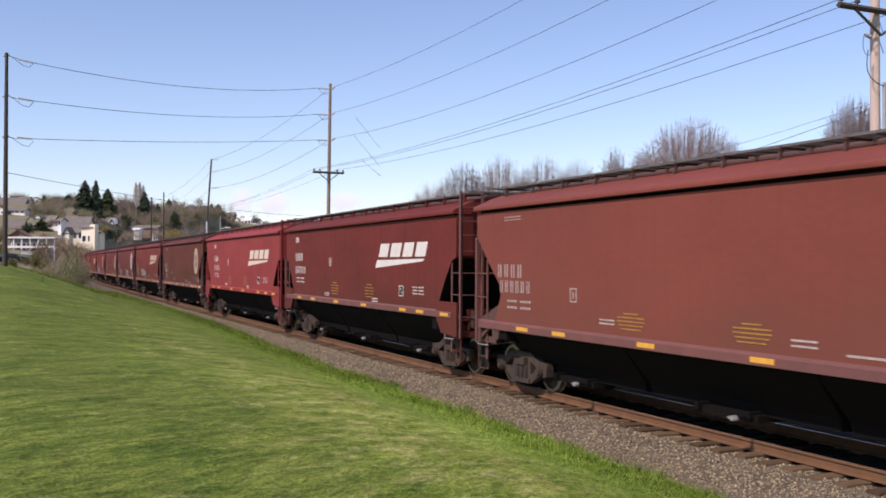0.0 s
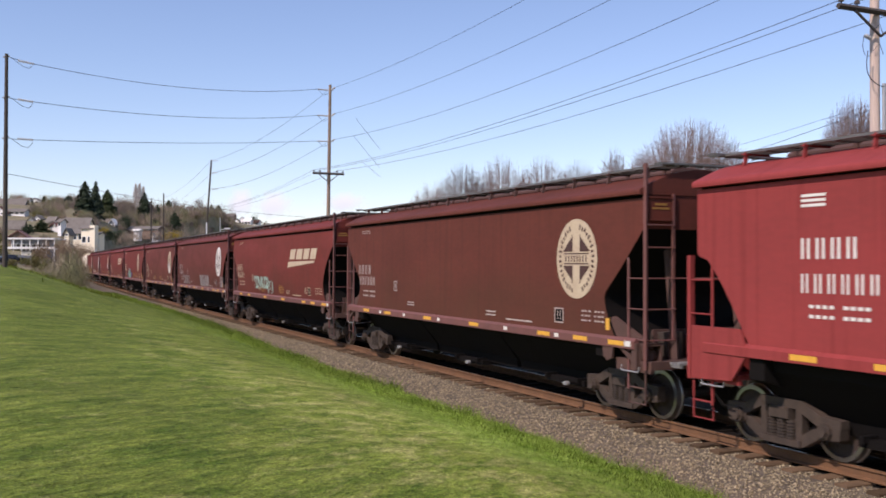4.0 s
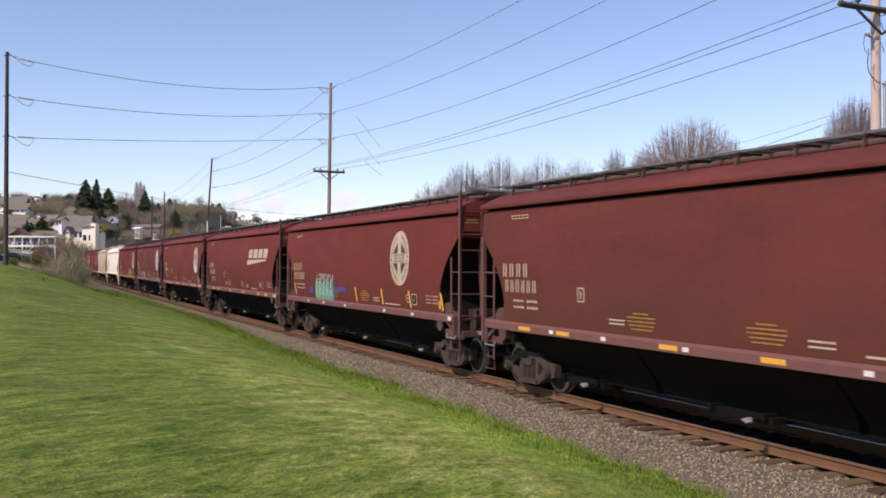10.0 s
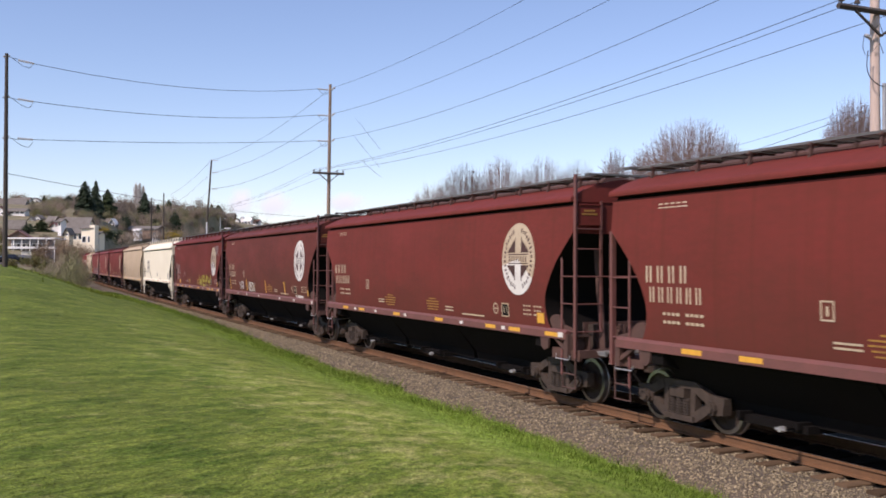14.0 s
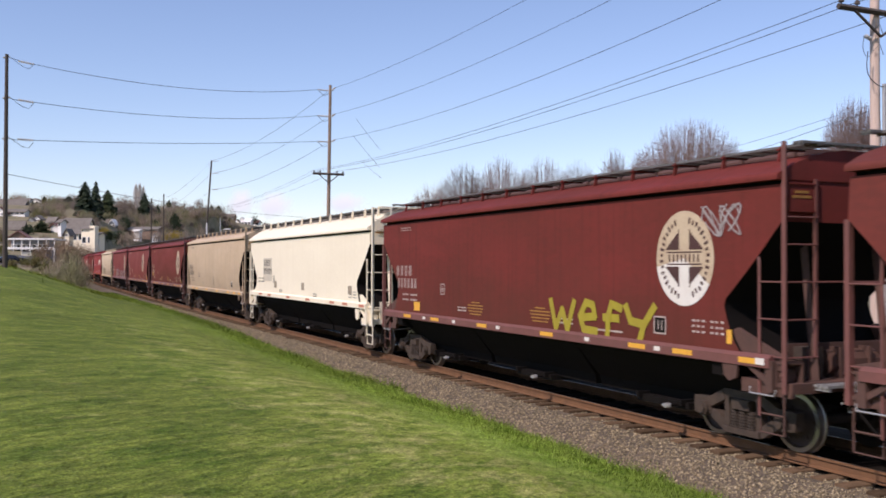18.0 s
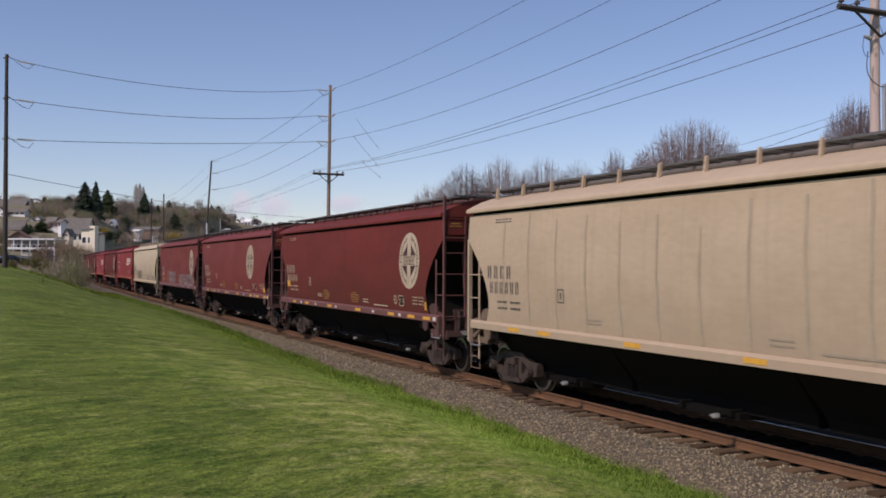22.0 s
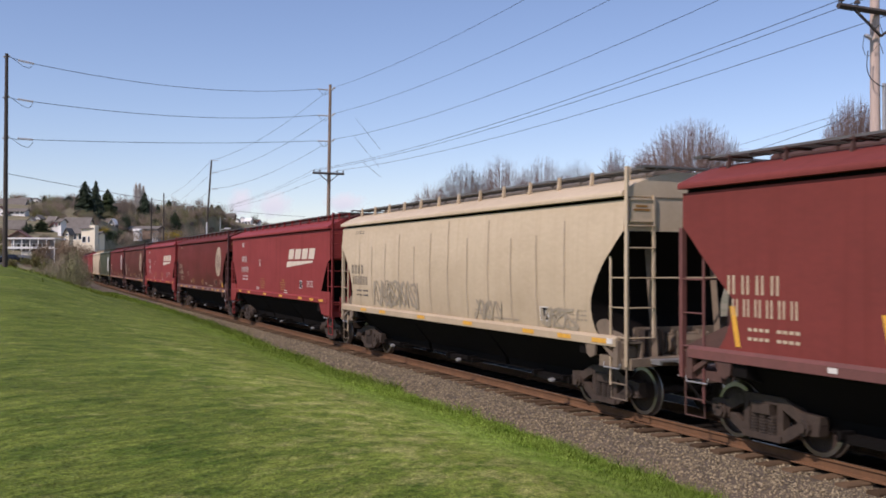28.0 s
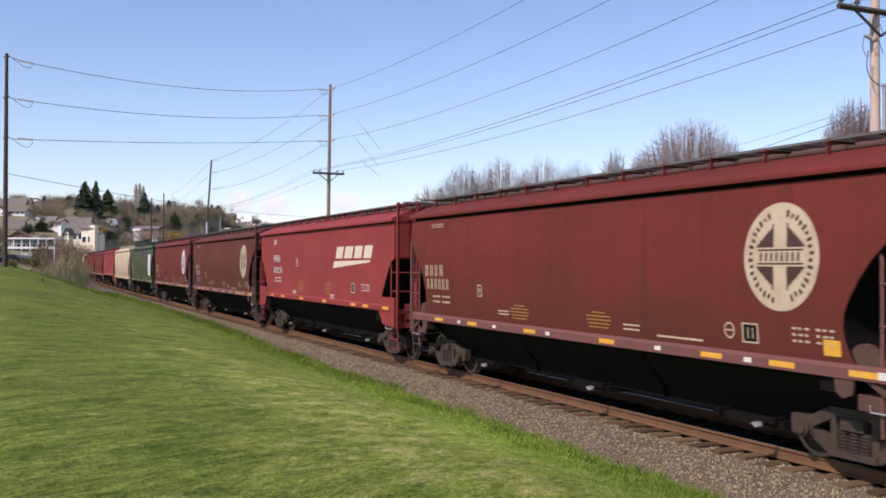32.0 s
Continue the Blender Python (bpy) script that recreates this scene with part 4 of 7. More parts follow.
class Decal(Geo):
    """Flat paint on the near side, given by y along the car and z up."""

    def __init__(self, kind):
        self.v, self.f, self.mi = [], [], []
        self.kind, self.layer = kind, 0

    def quad(self, a, b, c, d, steps=3):
        """a, b along the foot, d, c along the top."""
        for i in range(steps):
            u, v = i / steps, (i + 1) / steps
            pts = []
            for p, q, t in ((a, d, u), (b, c, u), (b, c, v), (a, d, v)):
                y, z = p[0] + (q[0] - p[0]) * t, p[1] + (q[1] - p[1]) * t
                pts.append((side_x(self.kind, z) - 0.0005 * self.layer, y, z))
            self.add(pts, [(0, 1, 2, 3)])
        return self

    def rect(self, y0, y1, z0, z1, steps=2):
        return self.quad((y0, z0), (y1, z0), (y1, z1), (y0, z1), steps)

    def ring(self, y, z, r0, r1, n=28, part=(0, 1), squeeze=0.94):
        for i in range(n):
            a, b = (2 * math.pi * (part[0] + (part[1] - part[0]) * (i + k) / n) for k in (0, 1))
            self.quad(*[(y + squeeze * r * math.sin(t), z + r * math.cos(t)) for r, t in ((r0, a), (r1, a), (r1, b), (r0, b))], steps=1)
        return self

    def stroke(self, pts, w):
        """A sprayed line, laid out as short overlapping bars."""
        for (y0, z0), (y1, z1) in zip(pts, pts[1:]):
            d = math.hypot(y1 - y0, z1 - z0) or 1
            self.layer = (self.layer + 1) % 14
            ny, nz = -(z1 - z0) / d * w / 2, (y1 - y0) / d * w / 2
            ey, ez = (y1 - y0) / d * w * 0.3, (z1 - z0) / d * w * 0.3
            self.quad((y0 - ey + ny, z0 - ez + nz), (y0 - ey - ny, z0 - ez - nz), (y1 + ey - ny, z1 + ez - nz), (y1 + ey + ny, z1 + ez + nz), 1)
        return self

    def done(self, name, mat, car, label):
        me = bpy.data.meshes.new(name)
        me.from_pydata(self.v, [], self.f)
        me.materials.append(mat)
        ob = piece(name, me, car, None, label)
        if name in ("graffiti", "small_print", "number_stencil", "letter_stencil", "warning_print"):
            ob["kind"] = "stuff"
        return ob


def scribble(dec, rnd, y0, y1, z0, z1, letters, w, loops=2):
    """Looping strokes, letter by letter, from y0 down to y1."""
    step = (y1 - y0) / letters
    for i in range(letters):
        cy, cz = y0 + step * (i + 0.5), (z0 + z1) / 2
        ry, rz = abs(step) * 0.52, (z1 - z0) / 2
        for _ in range(loops):
            ph, k1, k2 = rnd.uniform(0, 6.3), rnd.choice((1, 1, 2)), rnd.choice((1, 2, 2, 3))
            span, off = rnd.uniform(3.0, 5.5), rnd.uniform(0, 6.3)
            pts = []
            for j in range(13):
                t = ph + span * j / 12
                pts.append((cy + ry * math.sin(k1 * t + off), cz + rz * math.sin(k2 * t) * rnd.uniform(0.9, 1.0)))
            dec.stroke(pts, w * rnd.uniform(0.7, 1.2))


def reflector_geo():
    g = Geo()
    g.box(-1.628, -1.62, -0.25, 0.25, 1.34, 1.425)
    return g


def tag_geo():
    g = Geo()
    g.box(-1.628, -1.62, -0.08, 0.08, 1.345, 1.42)
    return g


def end_print_geo():
    g = Geo()
    for z, w in ((3.92, 0.26), (3.85, 0.36)):
        g.box(-1.20 - w / 2, -1.20 + w / 2, -8.192, -8.186, z - 0.02, z + 0.02)
    return g


def add_marks(car, kind, colour, badge, spray, i):
    if kind != "tri":
        piece("end_print", shared("end_print", end_print_geo, M_ochre), car, None, "ochre stencil lines on the end panel")["kind"] = "stuff"
    rnd = random.Random(100 + i)
    lift = sill_lift(kind, colour)
    red = colour in ("maroon", "russet", "bright", "brown", "faded", "dark", "rust")
    ink = {"white": M_dark, "tan": M_dark, "cream": M_dark}.get(colour, M_pale if i in (0, 3, 5, 11) else M_white if kind == "tri" else M_cream)
    # reflectors along the sill
    spots = [5.95, 4.3, 1.25, -1.57, -4.67, -6.02, -7.44]
    refl = M_orange if colour == "white" else M_yellow
    for y in () if i in (7, 10, 16) else spots:
        piece("reflector", shared(("reflector", refl.name), reflector_geo, refl), car, shift(0, y + rnd.uniform(-0.2, 0.2), lift), "yellow reflective patch")
    if badge.startswith("emblem") or i in (10, 16):
        for y in (4.9, 3.0, 0.6, -3.1, -5.3):
            piece("reflector", shared("white_reflector", tag_geo, M_white), car, shift(0, y, lift), "small white reflective patch")
    # owner's letters and number, as plain bars
    slip = -0.85 if kind == "tri" and i != 1 else 0.0
    top = 3.05 if colour == "white" else 3.22 if kind == "tri" else 2.68 if kind == "hex" and i == 16 else 2.82
    d = Decal(kind)
    for k in range(4):
        y = 5.5 - k * 0.27 if colour == "white" else 7.05 - k * 0.31 if kind != "tri" else 6.75 + slip - k * 0.27
        d.rect(y, y - 0.05, top - 0.29, top, 2)
        d.rect(y - 0.11, y - 0.16, top - 0.29, top, 2)
    d.done("letter_stencil", ink, car, "row of faded lettering bars")
    d = Decal(kind)
    low = top - (0.76 if kind == "tri" else 0.62)
    for k in range(6):
        y = 5.55 - k * 0.235 if colour == "white" else 6.95 - k * 0.245 if kind != "tri" else 6.75 + slip - k * 0.24
        d.rect(y, y - 0.04, low - 0.01, low + 0.26, 2)
        d.rect(y - 0.09, y - 0.13, low - 0.01, low + 0.26, 2)
    d.done("number_stencil", ink, car, "row of faded number bars")
    d = Decal(kind)
    for k in range(2):
        for j in range(4):
            d.rect(6.6 + slip - 0.12 * j, 6.52 + slip - 0.12 * j, low - 0.22 - 0.14 * k, low - 0.17 - 0.14 * k, 1)
            d.rect(6.0 + slip - 0.12 * j, 5.91 + slip - 0.12 * j, low - 0.22 - 0.14 * k, low - 0.17 - 0.14 * k, 1)
    d.done("small_print", ink, car, "two lines of small stencil bars")
    if colour == "white":
        d = Decal(kind)
        d.rect(5.70, 4.18, 2.12, 3.12)
        dd = d.done("stencil_panel", M_panel, car, "grey repainted panel")
        dd.location.x = 0.003
    # upper left line
    if kind != "tri" and i != 16:
        d = Decal(kind)
        for k in range(5):
            d.rect(6.75 - 0.16 * k, 6.64 - 0.16 * k, 3.87, 3.895, 1)
            d.rect(6.75 - 0.16 * k, 6.62 - 0.16 * k, 3.81, 3.83, 1)
        d.done("small_print", ink, car, "thin line of stencil bars")
    elif kind == "tri":
        d = Decal(kind)
        for k in range(3):
            d.rect(6.75 + slip, 6.3 + slip, 3.80 - 0.07 * k, 3.84 - 0.07 * k, 1)
        d.done("small_print", ink, car, "block of small stencil bars")
    # boxed mark and panels towards the other end
    d = Decal(kind)
    off = {1: -0.4, 2: -0.75, 8: -0.85, 18: -0.75, 20: -0.75, 5: 0.15}.get(i, 0.0)
    rise = 0.15 if i in (5, 10) else 0.0
    if kind == "tri":
        off, rise = -1.55, 0.68
    for y0, y1, z0, z1 in ((3.95, 3.70, 2.33, 2.355), (3.95, 3.70, 2.07, 2.095), (3.95, 3.92, 2.07, 2.355), (3.73, 3.70, 2.07, 2.355), (3.85, 3.80, 2.14, 2.28)):
        d.rect(y0 + off, y1 + off, z0 + rise, z1 + rise, 1)
    d.done("boxed_mark", ink, car, "small boxed stencil mark")
    zb, yb = (1.90, 0.85) if kind == "tri" else (1.66, 0.0)
    if colour != "white":
        d = Decal(kind)
        for y0, y1, z0, z1 in ((-5.12, -5.47, zb + 0.28, zb + 0.305), (-5.12, -5.47, zb, zb + 0.025), (-5.12, -5.15, zb, zb + 0.305), (-5.44, -5.47, zb, zb + 0.305), (-5.24, -5.26, zb + 0.07, zb + 0.24), (-5.34, -5.36, zb + 0.07, zb + 0.24)):
            d.rect(y0 + yb, y1 + yb, z0, z1, 1)
        if kind == "round" and red:
            d.ring(-4.84, zb + 0.17, 0.10, 0.13, 16)
            d.rect(-4.75, -4.93, zb + 0.16, zb + 0.185, 1)
        d.done("boxed_mark", ink if red else M_white, car, "boxed stencil mark beside the end")
        d = Decal(kind)
        d.rect(-5.15 + yb, -5.44 + yb, zb + 0.025, zb + 0.28, 1)
        o = d.done("dark_panel", M_black, car, "black panel inside the boxed mark")
        o.location.x = 0.003
    else:
        for y in (-0.42, -6.05, 3.75):
            d = Decal(kind)
            d.rect(y, y - 0.40, 1.86, 2.14, 1)
            d.done("square_patch", M_smoke, car, "small grey square patch")
    small = M_faint if colour in ("tan", "cream") else ink
    d = Decal(kind)
    for k in range(3):
        for y in (-6.15 + yb, -6.6 + yb):
            for j in range(3):
                d.rect(y - 0.12 * j, y - 0.12 * j - 0.085 + 0.02 * ((j + k) % 2), zb + 0.265 - 0.09 * k, zb + 0.30 - 0.09 * k, 1)
    d.done("small_print", small, car, "three lines of small stencil bars")
    d = Decal(kind)
    d.rect(-3.0, -4.2, 1.60, 1.635, 1)
    d.rect(-2.0, -2.5, 1.66, 1.69, 1)
    d.rect(-2.0, -2.5, 1.74, 1.77, 1)
    d.rect(2.9, 2.4, 1.70, 1.73, 1)
    d.rect(2.9, 2.4, 1.77, 1.80, 1)
    d.done("small_print", small, car, "thin stencil lines low on the side")
    if red and i not in (3, 5):
        for y in (1.75, -1.75) if kind == "tri" else (1.9, -1.2):
            zo, step = (2.16, 0.095) if kind == "tri" else (1.92, 0.07)
            d = Decal(kind)
            for k in range(5):
                w = 0.42 - 0.05 * abs(k - 2) * (k > 2)
                d.rect(y + w - 0.2 * (k == 0), y - w + 0.2 * (k == 0), zo - step * k, zo + 0.026 - step * k, 1)
            d.done("warning_print", M_ochre, car, "ochre block of stencil lines")
    # badges
    if badge == "bars":
        m = M_cream if kind == "round" else M_ivory if i != 1 else M_white
        y = -2.58
        for k, w in enumerate((0.86, 0.92, 0.86, 0.86)):
            s = 0.2
            d = Decal(kind)
            a, b = 3.03, 3.43
            y0, y1 = y - s * (a - 3.0) / 0.43, y - s * (b - 3.0) / 0.43
            g = 0.12
            d.quad((y0, a), (y0 - w + g, a), (y1 - w + g, b), (y1, b), 3)
            d.done("badge_block", m, car, "slanted cream badge block")
            y -= w + 0.07
        d = Decal(kind)
        d.quad((-2.30, 2.70), (-6.02, 2.90), (-6.14, 2.97), (-2.46, 2.94), 3)
        d.done("badge_stripe", m, car, "tapered cream badge stripe")
    if badge.startswith("emblem"):
        m = M_white if badge == "emblem_white" else M_cream
        cy, cz, R = (-4.25 if i in (7, 15) else -5.95), 2.96, 0.79
        d = Decal(kind)
        for k in range(6):
            d.ring(cy, cz, R * k / 6, R * (k + 1) / 6, 40)
        disc = d.done("emblem", m, car, "round emblem with a cross, as plain shapes")
        d = Decal(kind)
        for k in range(4):
            # the dark quarters between the arms
            e, f = ((1, 1), (1, -1), (-1, 1), (-1, -1))[k]
            for j in range(10):
                a, b = 0.14 + 0.034 * j, 0.14 + 0.034 * (j + 1)
                w = math.sqrt(max(0.0, 0.50 ** 2 - ((a + b) / 2) ** 2)) * (1 - 0.5 * (j / 10))
                y0, y1 = cy + e * 0.13, cy + e * max(0.16, w)
                d.rect(max(y0, y1), min(y0, y1), min(cz + f * a, cz + f * b), max(cz + f * a, cz + f * b), 1)
        for z in (cz - 0.10, cz + 0.10):
            d.rect(cy + 0.45, cy - 0.45, z - 0.012, z + 0.012, 1)
        for k in range(8):
            d.rect(cy + 0.40 - k * 0.105, cy + 0.36 - k * 0.105, cz - 0.065, cz + 0.065, 1)
        for k in range(40):
            if k in (0, 1, 19, 20, 21, 39):
                continue
            d.ring(cy, cz, 0.585 + 0.02 * (k % 3 == 0), 0.69 - 0.025 * (k % 2), 1, ((k + 0.25) / 40, (k + 0.75) / 40))
        o = d.done("emblem_figure", M_mark, car, "dark figure of the emblem, as plain bars")
        o.location.x = -0.004
        if badge == "emblem_half":
            d = Decal(kind)
            for k in range(6):
                d.ring(cy, cz, (R + 0.004) * k / 6, (R + 0.004) * (k + 1) / 6, 14, (0.28, 0.66))
            e = d.done("emblem_patch", M_white, car, "fresh white part of the emblem")
            e.location.x = -0.002
        d = Decal(kind)
        if i in (5, 9, 15, 19):
            d.rect(-6.72, -7.02, 1.60, 1.82, 2)
        else:
            d.rect(-6.98, -7.10, 1.62, 1.84, 2)
        d.done("corner_patch", M_yellow, car, "yellow patch")
        if i in (11, 14):
            d = Decal(kind)
            y, z = (5.75, 1.58) if i == 11 else (7.02, 1.98)
            d.rect(y, y - 0.42, z, z + 0.24, 2)
            d.done("corner_patch", M_yellow, car, "square yellow patch")
    if badge == "patch":
        d = Decal(kind)
        d.rect(-5.2, -6.8, 1.9, 3.6, 3)
        d.done("white_patch", M_white, car, "white painted patch")
    # spray paint
    def sprayed(mat, y0, y1, z0, z1, n, w, loops=2, label="sprayed looping scrawl"):
        d = Decal(kind)
        scribble(d, rnd, y0, y1, z0, z1, n, w, loops)
        o = d.done("graffiti", mat, car, label)
        o.location.x = -0.004
    if spray == "mint":
        sprayed(M_mint, 3.5, 0.9, 1.75, 2.30, 7, 0.035, 3, "mint sprayed looping scrawl")
        sprayed(M_mint, 1.0, 0.15, 1.55, 2.15, 1, 0.035, 2, "mint sprayed looping scrawl")
    if spray == "silver":
        sprayed(M_silver, 5.6, 3.2, 1.6, 2.15, 4, 0.05)
        sprayed(M_silver, -0.4, -3.1, 1.55, 2.2, 6, 0.055, 3)
        sprayed(M_silver, -6.4, -7.1, 1.6, 2.2, 2, 0.05)
    if spray == "teal":
        d = Decal(kind)
        for k in range(5):
            y = 3.95 - k * 0.43
            for z, r in ((1.66, 0.25), (1.90, 0.24), (2.08 - 0.05 * (k % 2), 0.17)):
                d.ring(y - 0.10 * (z - 1.66), z, 0.0, r, 14)
        o = d.done("graffiti", M_teal, car, "teal sprayed bubble letters")
        o.location.x = -0.003
        d = Decal(kind)
        for k in range(5):
            y = 3.95 - k * 0.43
            d.ring(y, 1.66, 0.21, 0.255, 12, (0.05, 0.62))
            d.ring(y - 0.03, 1.90, 0.20, 0.245, 12, (-0.12, 0.55))
            d.ring(y - 0.05, 2.08 - 0.05 * (k % 2), 0.13, 0.175, 12, (0.0, 0.5))
            d.ring(y + 0.06, 1.80, 0.0, 0.075, 8)
        o = d.done("graffiti", M_mint, car, "pale mint outlines of the sprayed letters")
        o.location.x = -0.006
        d = Decal(kind)
        for z, r in ((1.58, 0.22), (1.92, 0.24), (2.1, 0.18)):
            d.ring(1.98, z, r - 0.06, r, 12, (0.2, 0.9))
        o = d.done("graffiti", M_blue, car, "blue sprayed edge of the letters")
        o.location.x = -0.007
        sprayed(M_blue, 4.9, 4.5, 1.72, 1.95, 2, 0.07, 2)
        sprayed(M_blue, 1.55, 0.5, 1.85, 2.0, 3, 0.07, 2)
        sprayed(M_silver, 3.6, 2.0, 2.2, 2.42, 3, 0.06)
        for y in (6.95, -0.3, -2.7, -4.9, -7.1):
            d = Decal(kind)
            d.quad((y - 0.08, 1.58), (y - 0.19, 1.58), (y - 0.06, 2.05), (y + 0.05, 2.05), 2)
            d.done("chalk_stripe", M_yellow, car, "slanted yellow stripe")
    if spray == "white":
        sprayed(M_white, 4.7, 3.9, 1.6, 2.0, 2, 0.025, 3)
        sprayed(M_white, 2.75, 1.6, 1.55, 2.0, 3, 0.028, 3)
        sprayed(M_white, -5.4, -6.4, 1.42, 1.60, 3, 0.06, 3)
        for y in (6.95, 3.3, -0.4, -3.6):
            d = Decal(kind)
            d.quad((y - 0.08, 1.58), (y - 0.19, 1.58), (y - 0.06, 2.1), (y + 0.05, 2.1), 2)
            d.done("chalk_stripe", M_yellow, car, "slanted yellow stripe")
    if spray == "lime":
        d = Decal(kind)
        for line in (((-1.65, 2.12), (-1.85, 1.56), (-2.1, 1.95), (-2.3, 1.56), (-2.55, 2.12)), ((-2.8, 1.82), (-3.3, 1.86), (-3.22, 2.08), (-2.98, 2.12), (-2.78, 1.85), (-2.9, 1.6), (-3.35, 1.58)),
                     ((-4.15, 2.05), (-3.85, 2.12), (-3.75, 1.9), (-3.72, 1.55)), ((-3.6, 1.86), (-4.05, 1.86)), ((-4.3, 2.1), (-4.45, 1.84), (-4.8, 1.8)), ((-5.15, 2.12), (-4.85, 1.8), (-4.72, 1.5))):
            d.stroke(line, 0.15)
        o = d.done("graffiti", M_lime, car, "thick yellow sprayed letters")
        o.location.x = -0.004
        sprayed(M_silver, -6.4, -7.3, 3.3, 3.8, 2, 0.03, 3)
    if spray == "outline":
        sprayed(M_silver, 3.2, 0.4, 1.55, 2.35, 4, 0.05, 3, "pale outlined sprayed letters")
        sprayed(M_silver, -1.2, -6.6, 1.5, 2.2, 6, 0.05, 3, "pale outlined sprayed letters")
        for y in (6.95, 4.1):
            d = Decal(kind)
            d.quad((y - 0.08, 1.58), (y - 0.19, 1.58), (y - 0.06, 2.2), (y + 0.05, 2.2), 2)
            d.done("chalk_stripe", M_yellow, car, "slanted yellow stripe")
    if spray == "smoke":
        sprayed(M_smoke, 5.0, 1.5, 1.6, 2.35, 5, 0.06, 3, "smoky sprayed letters")
        sprayed(M_smoke, -2.0, -3.4, 1.55, 2.0, 3, 0.05, 2)
        sprayed(M_smoke, -5.2, -6.6, 1.55, 1.95, 3, 0.06, 2)
    # run-off stains at the sheet joints of the pale cars
    if colour in ("tan", "cream"):
        for k in range(12):
            y = 6.3 - k * 1.13
            z1 = rnd.uniform(3.3, 4.02)
            d = Decal(kind)
            wv = [y + rnd.uniform(-0.02, 0.02) for _ in range(7)]
            for j in range(6):
                a, b = 1.55 + (z1 - 1.55) * j / 6, 1.55 + (z1 - 1.55) * (j + 1) / 6
                d.quad((wv[j] + 0.032, a), (wv[j] - 0.032, a), (wv[j + 1] - 0.03, b), (wv[j + 1] + 0.03, b), 1)
            d.done("seam_stain", M_grime, car, "brown run-off along a sheet joint")

# ---- poles and wires ----
UP = Vector((0, 0, 1))


def catenary(a, b, sag, n=14):
    a, b = Vector(a), Vector(b)
    return [a.lerp(b, i / n) - UP * sag * 4 * (i / n) * (1 - i / n) for i in range(n + 1)]


def wire(a, b, sag, r=0.012, label="dark overhead wire between timber poles"):
    g = Geo()
    g.tube(catenary(a, b, sag), r, 4, caps=False)
    return tagged(new("overhead_wire", g.mesh("overhead_wire", M_wire)), label, "wire", "overhead wires")


def pole(name_label, x, y, top, r, mat, lean=(0, 0)):
    z = ground_z(x, y)
    p = empty("utility_pole", shift(x, y, z), name_label, "utility pole", "utility poles")
    g = Geo()
    n = 8
    g.tube([(lean[0] * (1 - i / n) * -1, lean[1] * (1 - i / n) * -1, -0.4 + (top - z + 0.4) * i / n) for i in range(n + 1)], [r * (1 - 0.38 * i / n) for i in range(n + 1)], 12)
    piece("shaft", g.mesh("pole_shaft", mat, True), p)
    return p, z


def insulator(p, a, b, n=5):
    """A string of grey sheds from a to b in the pole's space."""
    a, b = Vector(a), Vector(b)
    g = Geo()
    g.tube([a, b], 0.022, 6)
    for i in range(n):
        c, d = a.lerp(b, (i + 0.3) / n), a.lerp(b, (i + 0.7) / n)
        g.tube([c, d], [0.062, 0.048], 8)
    piece("insulator", g.mesh("insulator", M_ceramic, True), p, None, "grey ribbed insulator")


def crossarm(p, z, half, mat, tilt=0.0, dx=0.0):
    g = Geo()
    g.bar((-half, -0.16, z - tilt), (half, -0.16, z + tilt), 0.115)
    piece("crossarm", g.mesh("crossarm", mat), p, shift(dx, 0, 0), "dark timber crossarm")
    for e in (-1, 1):
        b = Geo()
        b.bar((e * half * 0.62, -0.19, z - 0.06), (0, -0.19, z - 0.62), 0.05)
        piece("brace", b.mesh("brace", M_galv if mat is M_palewood else M_darkwood), p, shift(dx, 0, 0))
        for u in (0.93, 0.55):
            s = Geo()
            s.tube([(e * half * u, -0.16, z + 0.05), (e * half * u, -0.16, z + 0.2)], [0.02, 0.02], 6)
            s.tube([(e * half * u, -0.16, z + 0.12), (e * half * u, -0.16, z + 0.19), (e * half * u, -0.16, z + 0.23)], [0.075, 0.06, 0.03], 8)
            piece("insulator", s.mesh("pin_insulator", M_darkwood, True), p, shift(dx, 0, 0), "dark pin insulator")


LX = 20.0
LEVELS = (13.72, 11.92, 10.15)
ARM = 7.9
spots = [(LX - 0.05, 17.55), (LX, 63.5), (LX, 106.9), (LX, 143.4), (LX, 157.0)]
centre, cz = pole("weathered brown timber utility pole with crossarm beyond the railway", LX, 63.5, 14.1, 0.155, M_wood, (0.16, 0))
crossarm(centre, ARM - cz, 1.12, M_darkwood, dx=-0.14)
for z in LEVELS:
    insulator(centre, (-0.12, 0.05, z - cz), (-1.0, -0.32, z - cz - 0.06), 7)
    insulator(centre, (0.08, -0.1, z - cz), (0.05, -0.9, z - cz + 0.05), 6)
    j = Geo()
    j.tube([(-0.98, -0.32, z - cz - 0.07), (-0.6, -0.3, z - cz - 0.42), (-0.45, -0.1, z - cz - 0.40), (0.1, 0.3, z - cz - 0.08)], 0.014, 4)
    piece("jumper", j.mesh("jumper", M_wire), centre)
left, lz = pole("dark creosoted timber utility pole standing on the lawn", -0.35, 49.4, 11.5, 0.125, M_darkwood, (-0.02, 0))
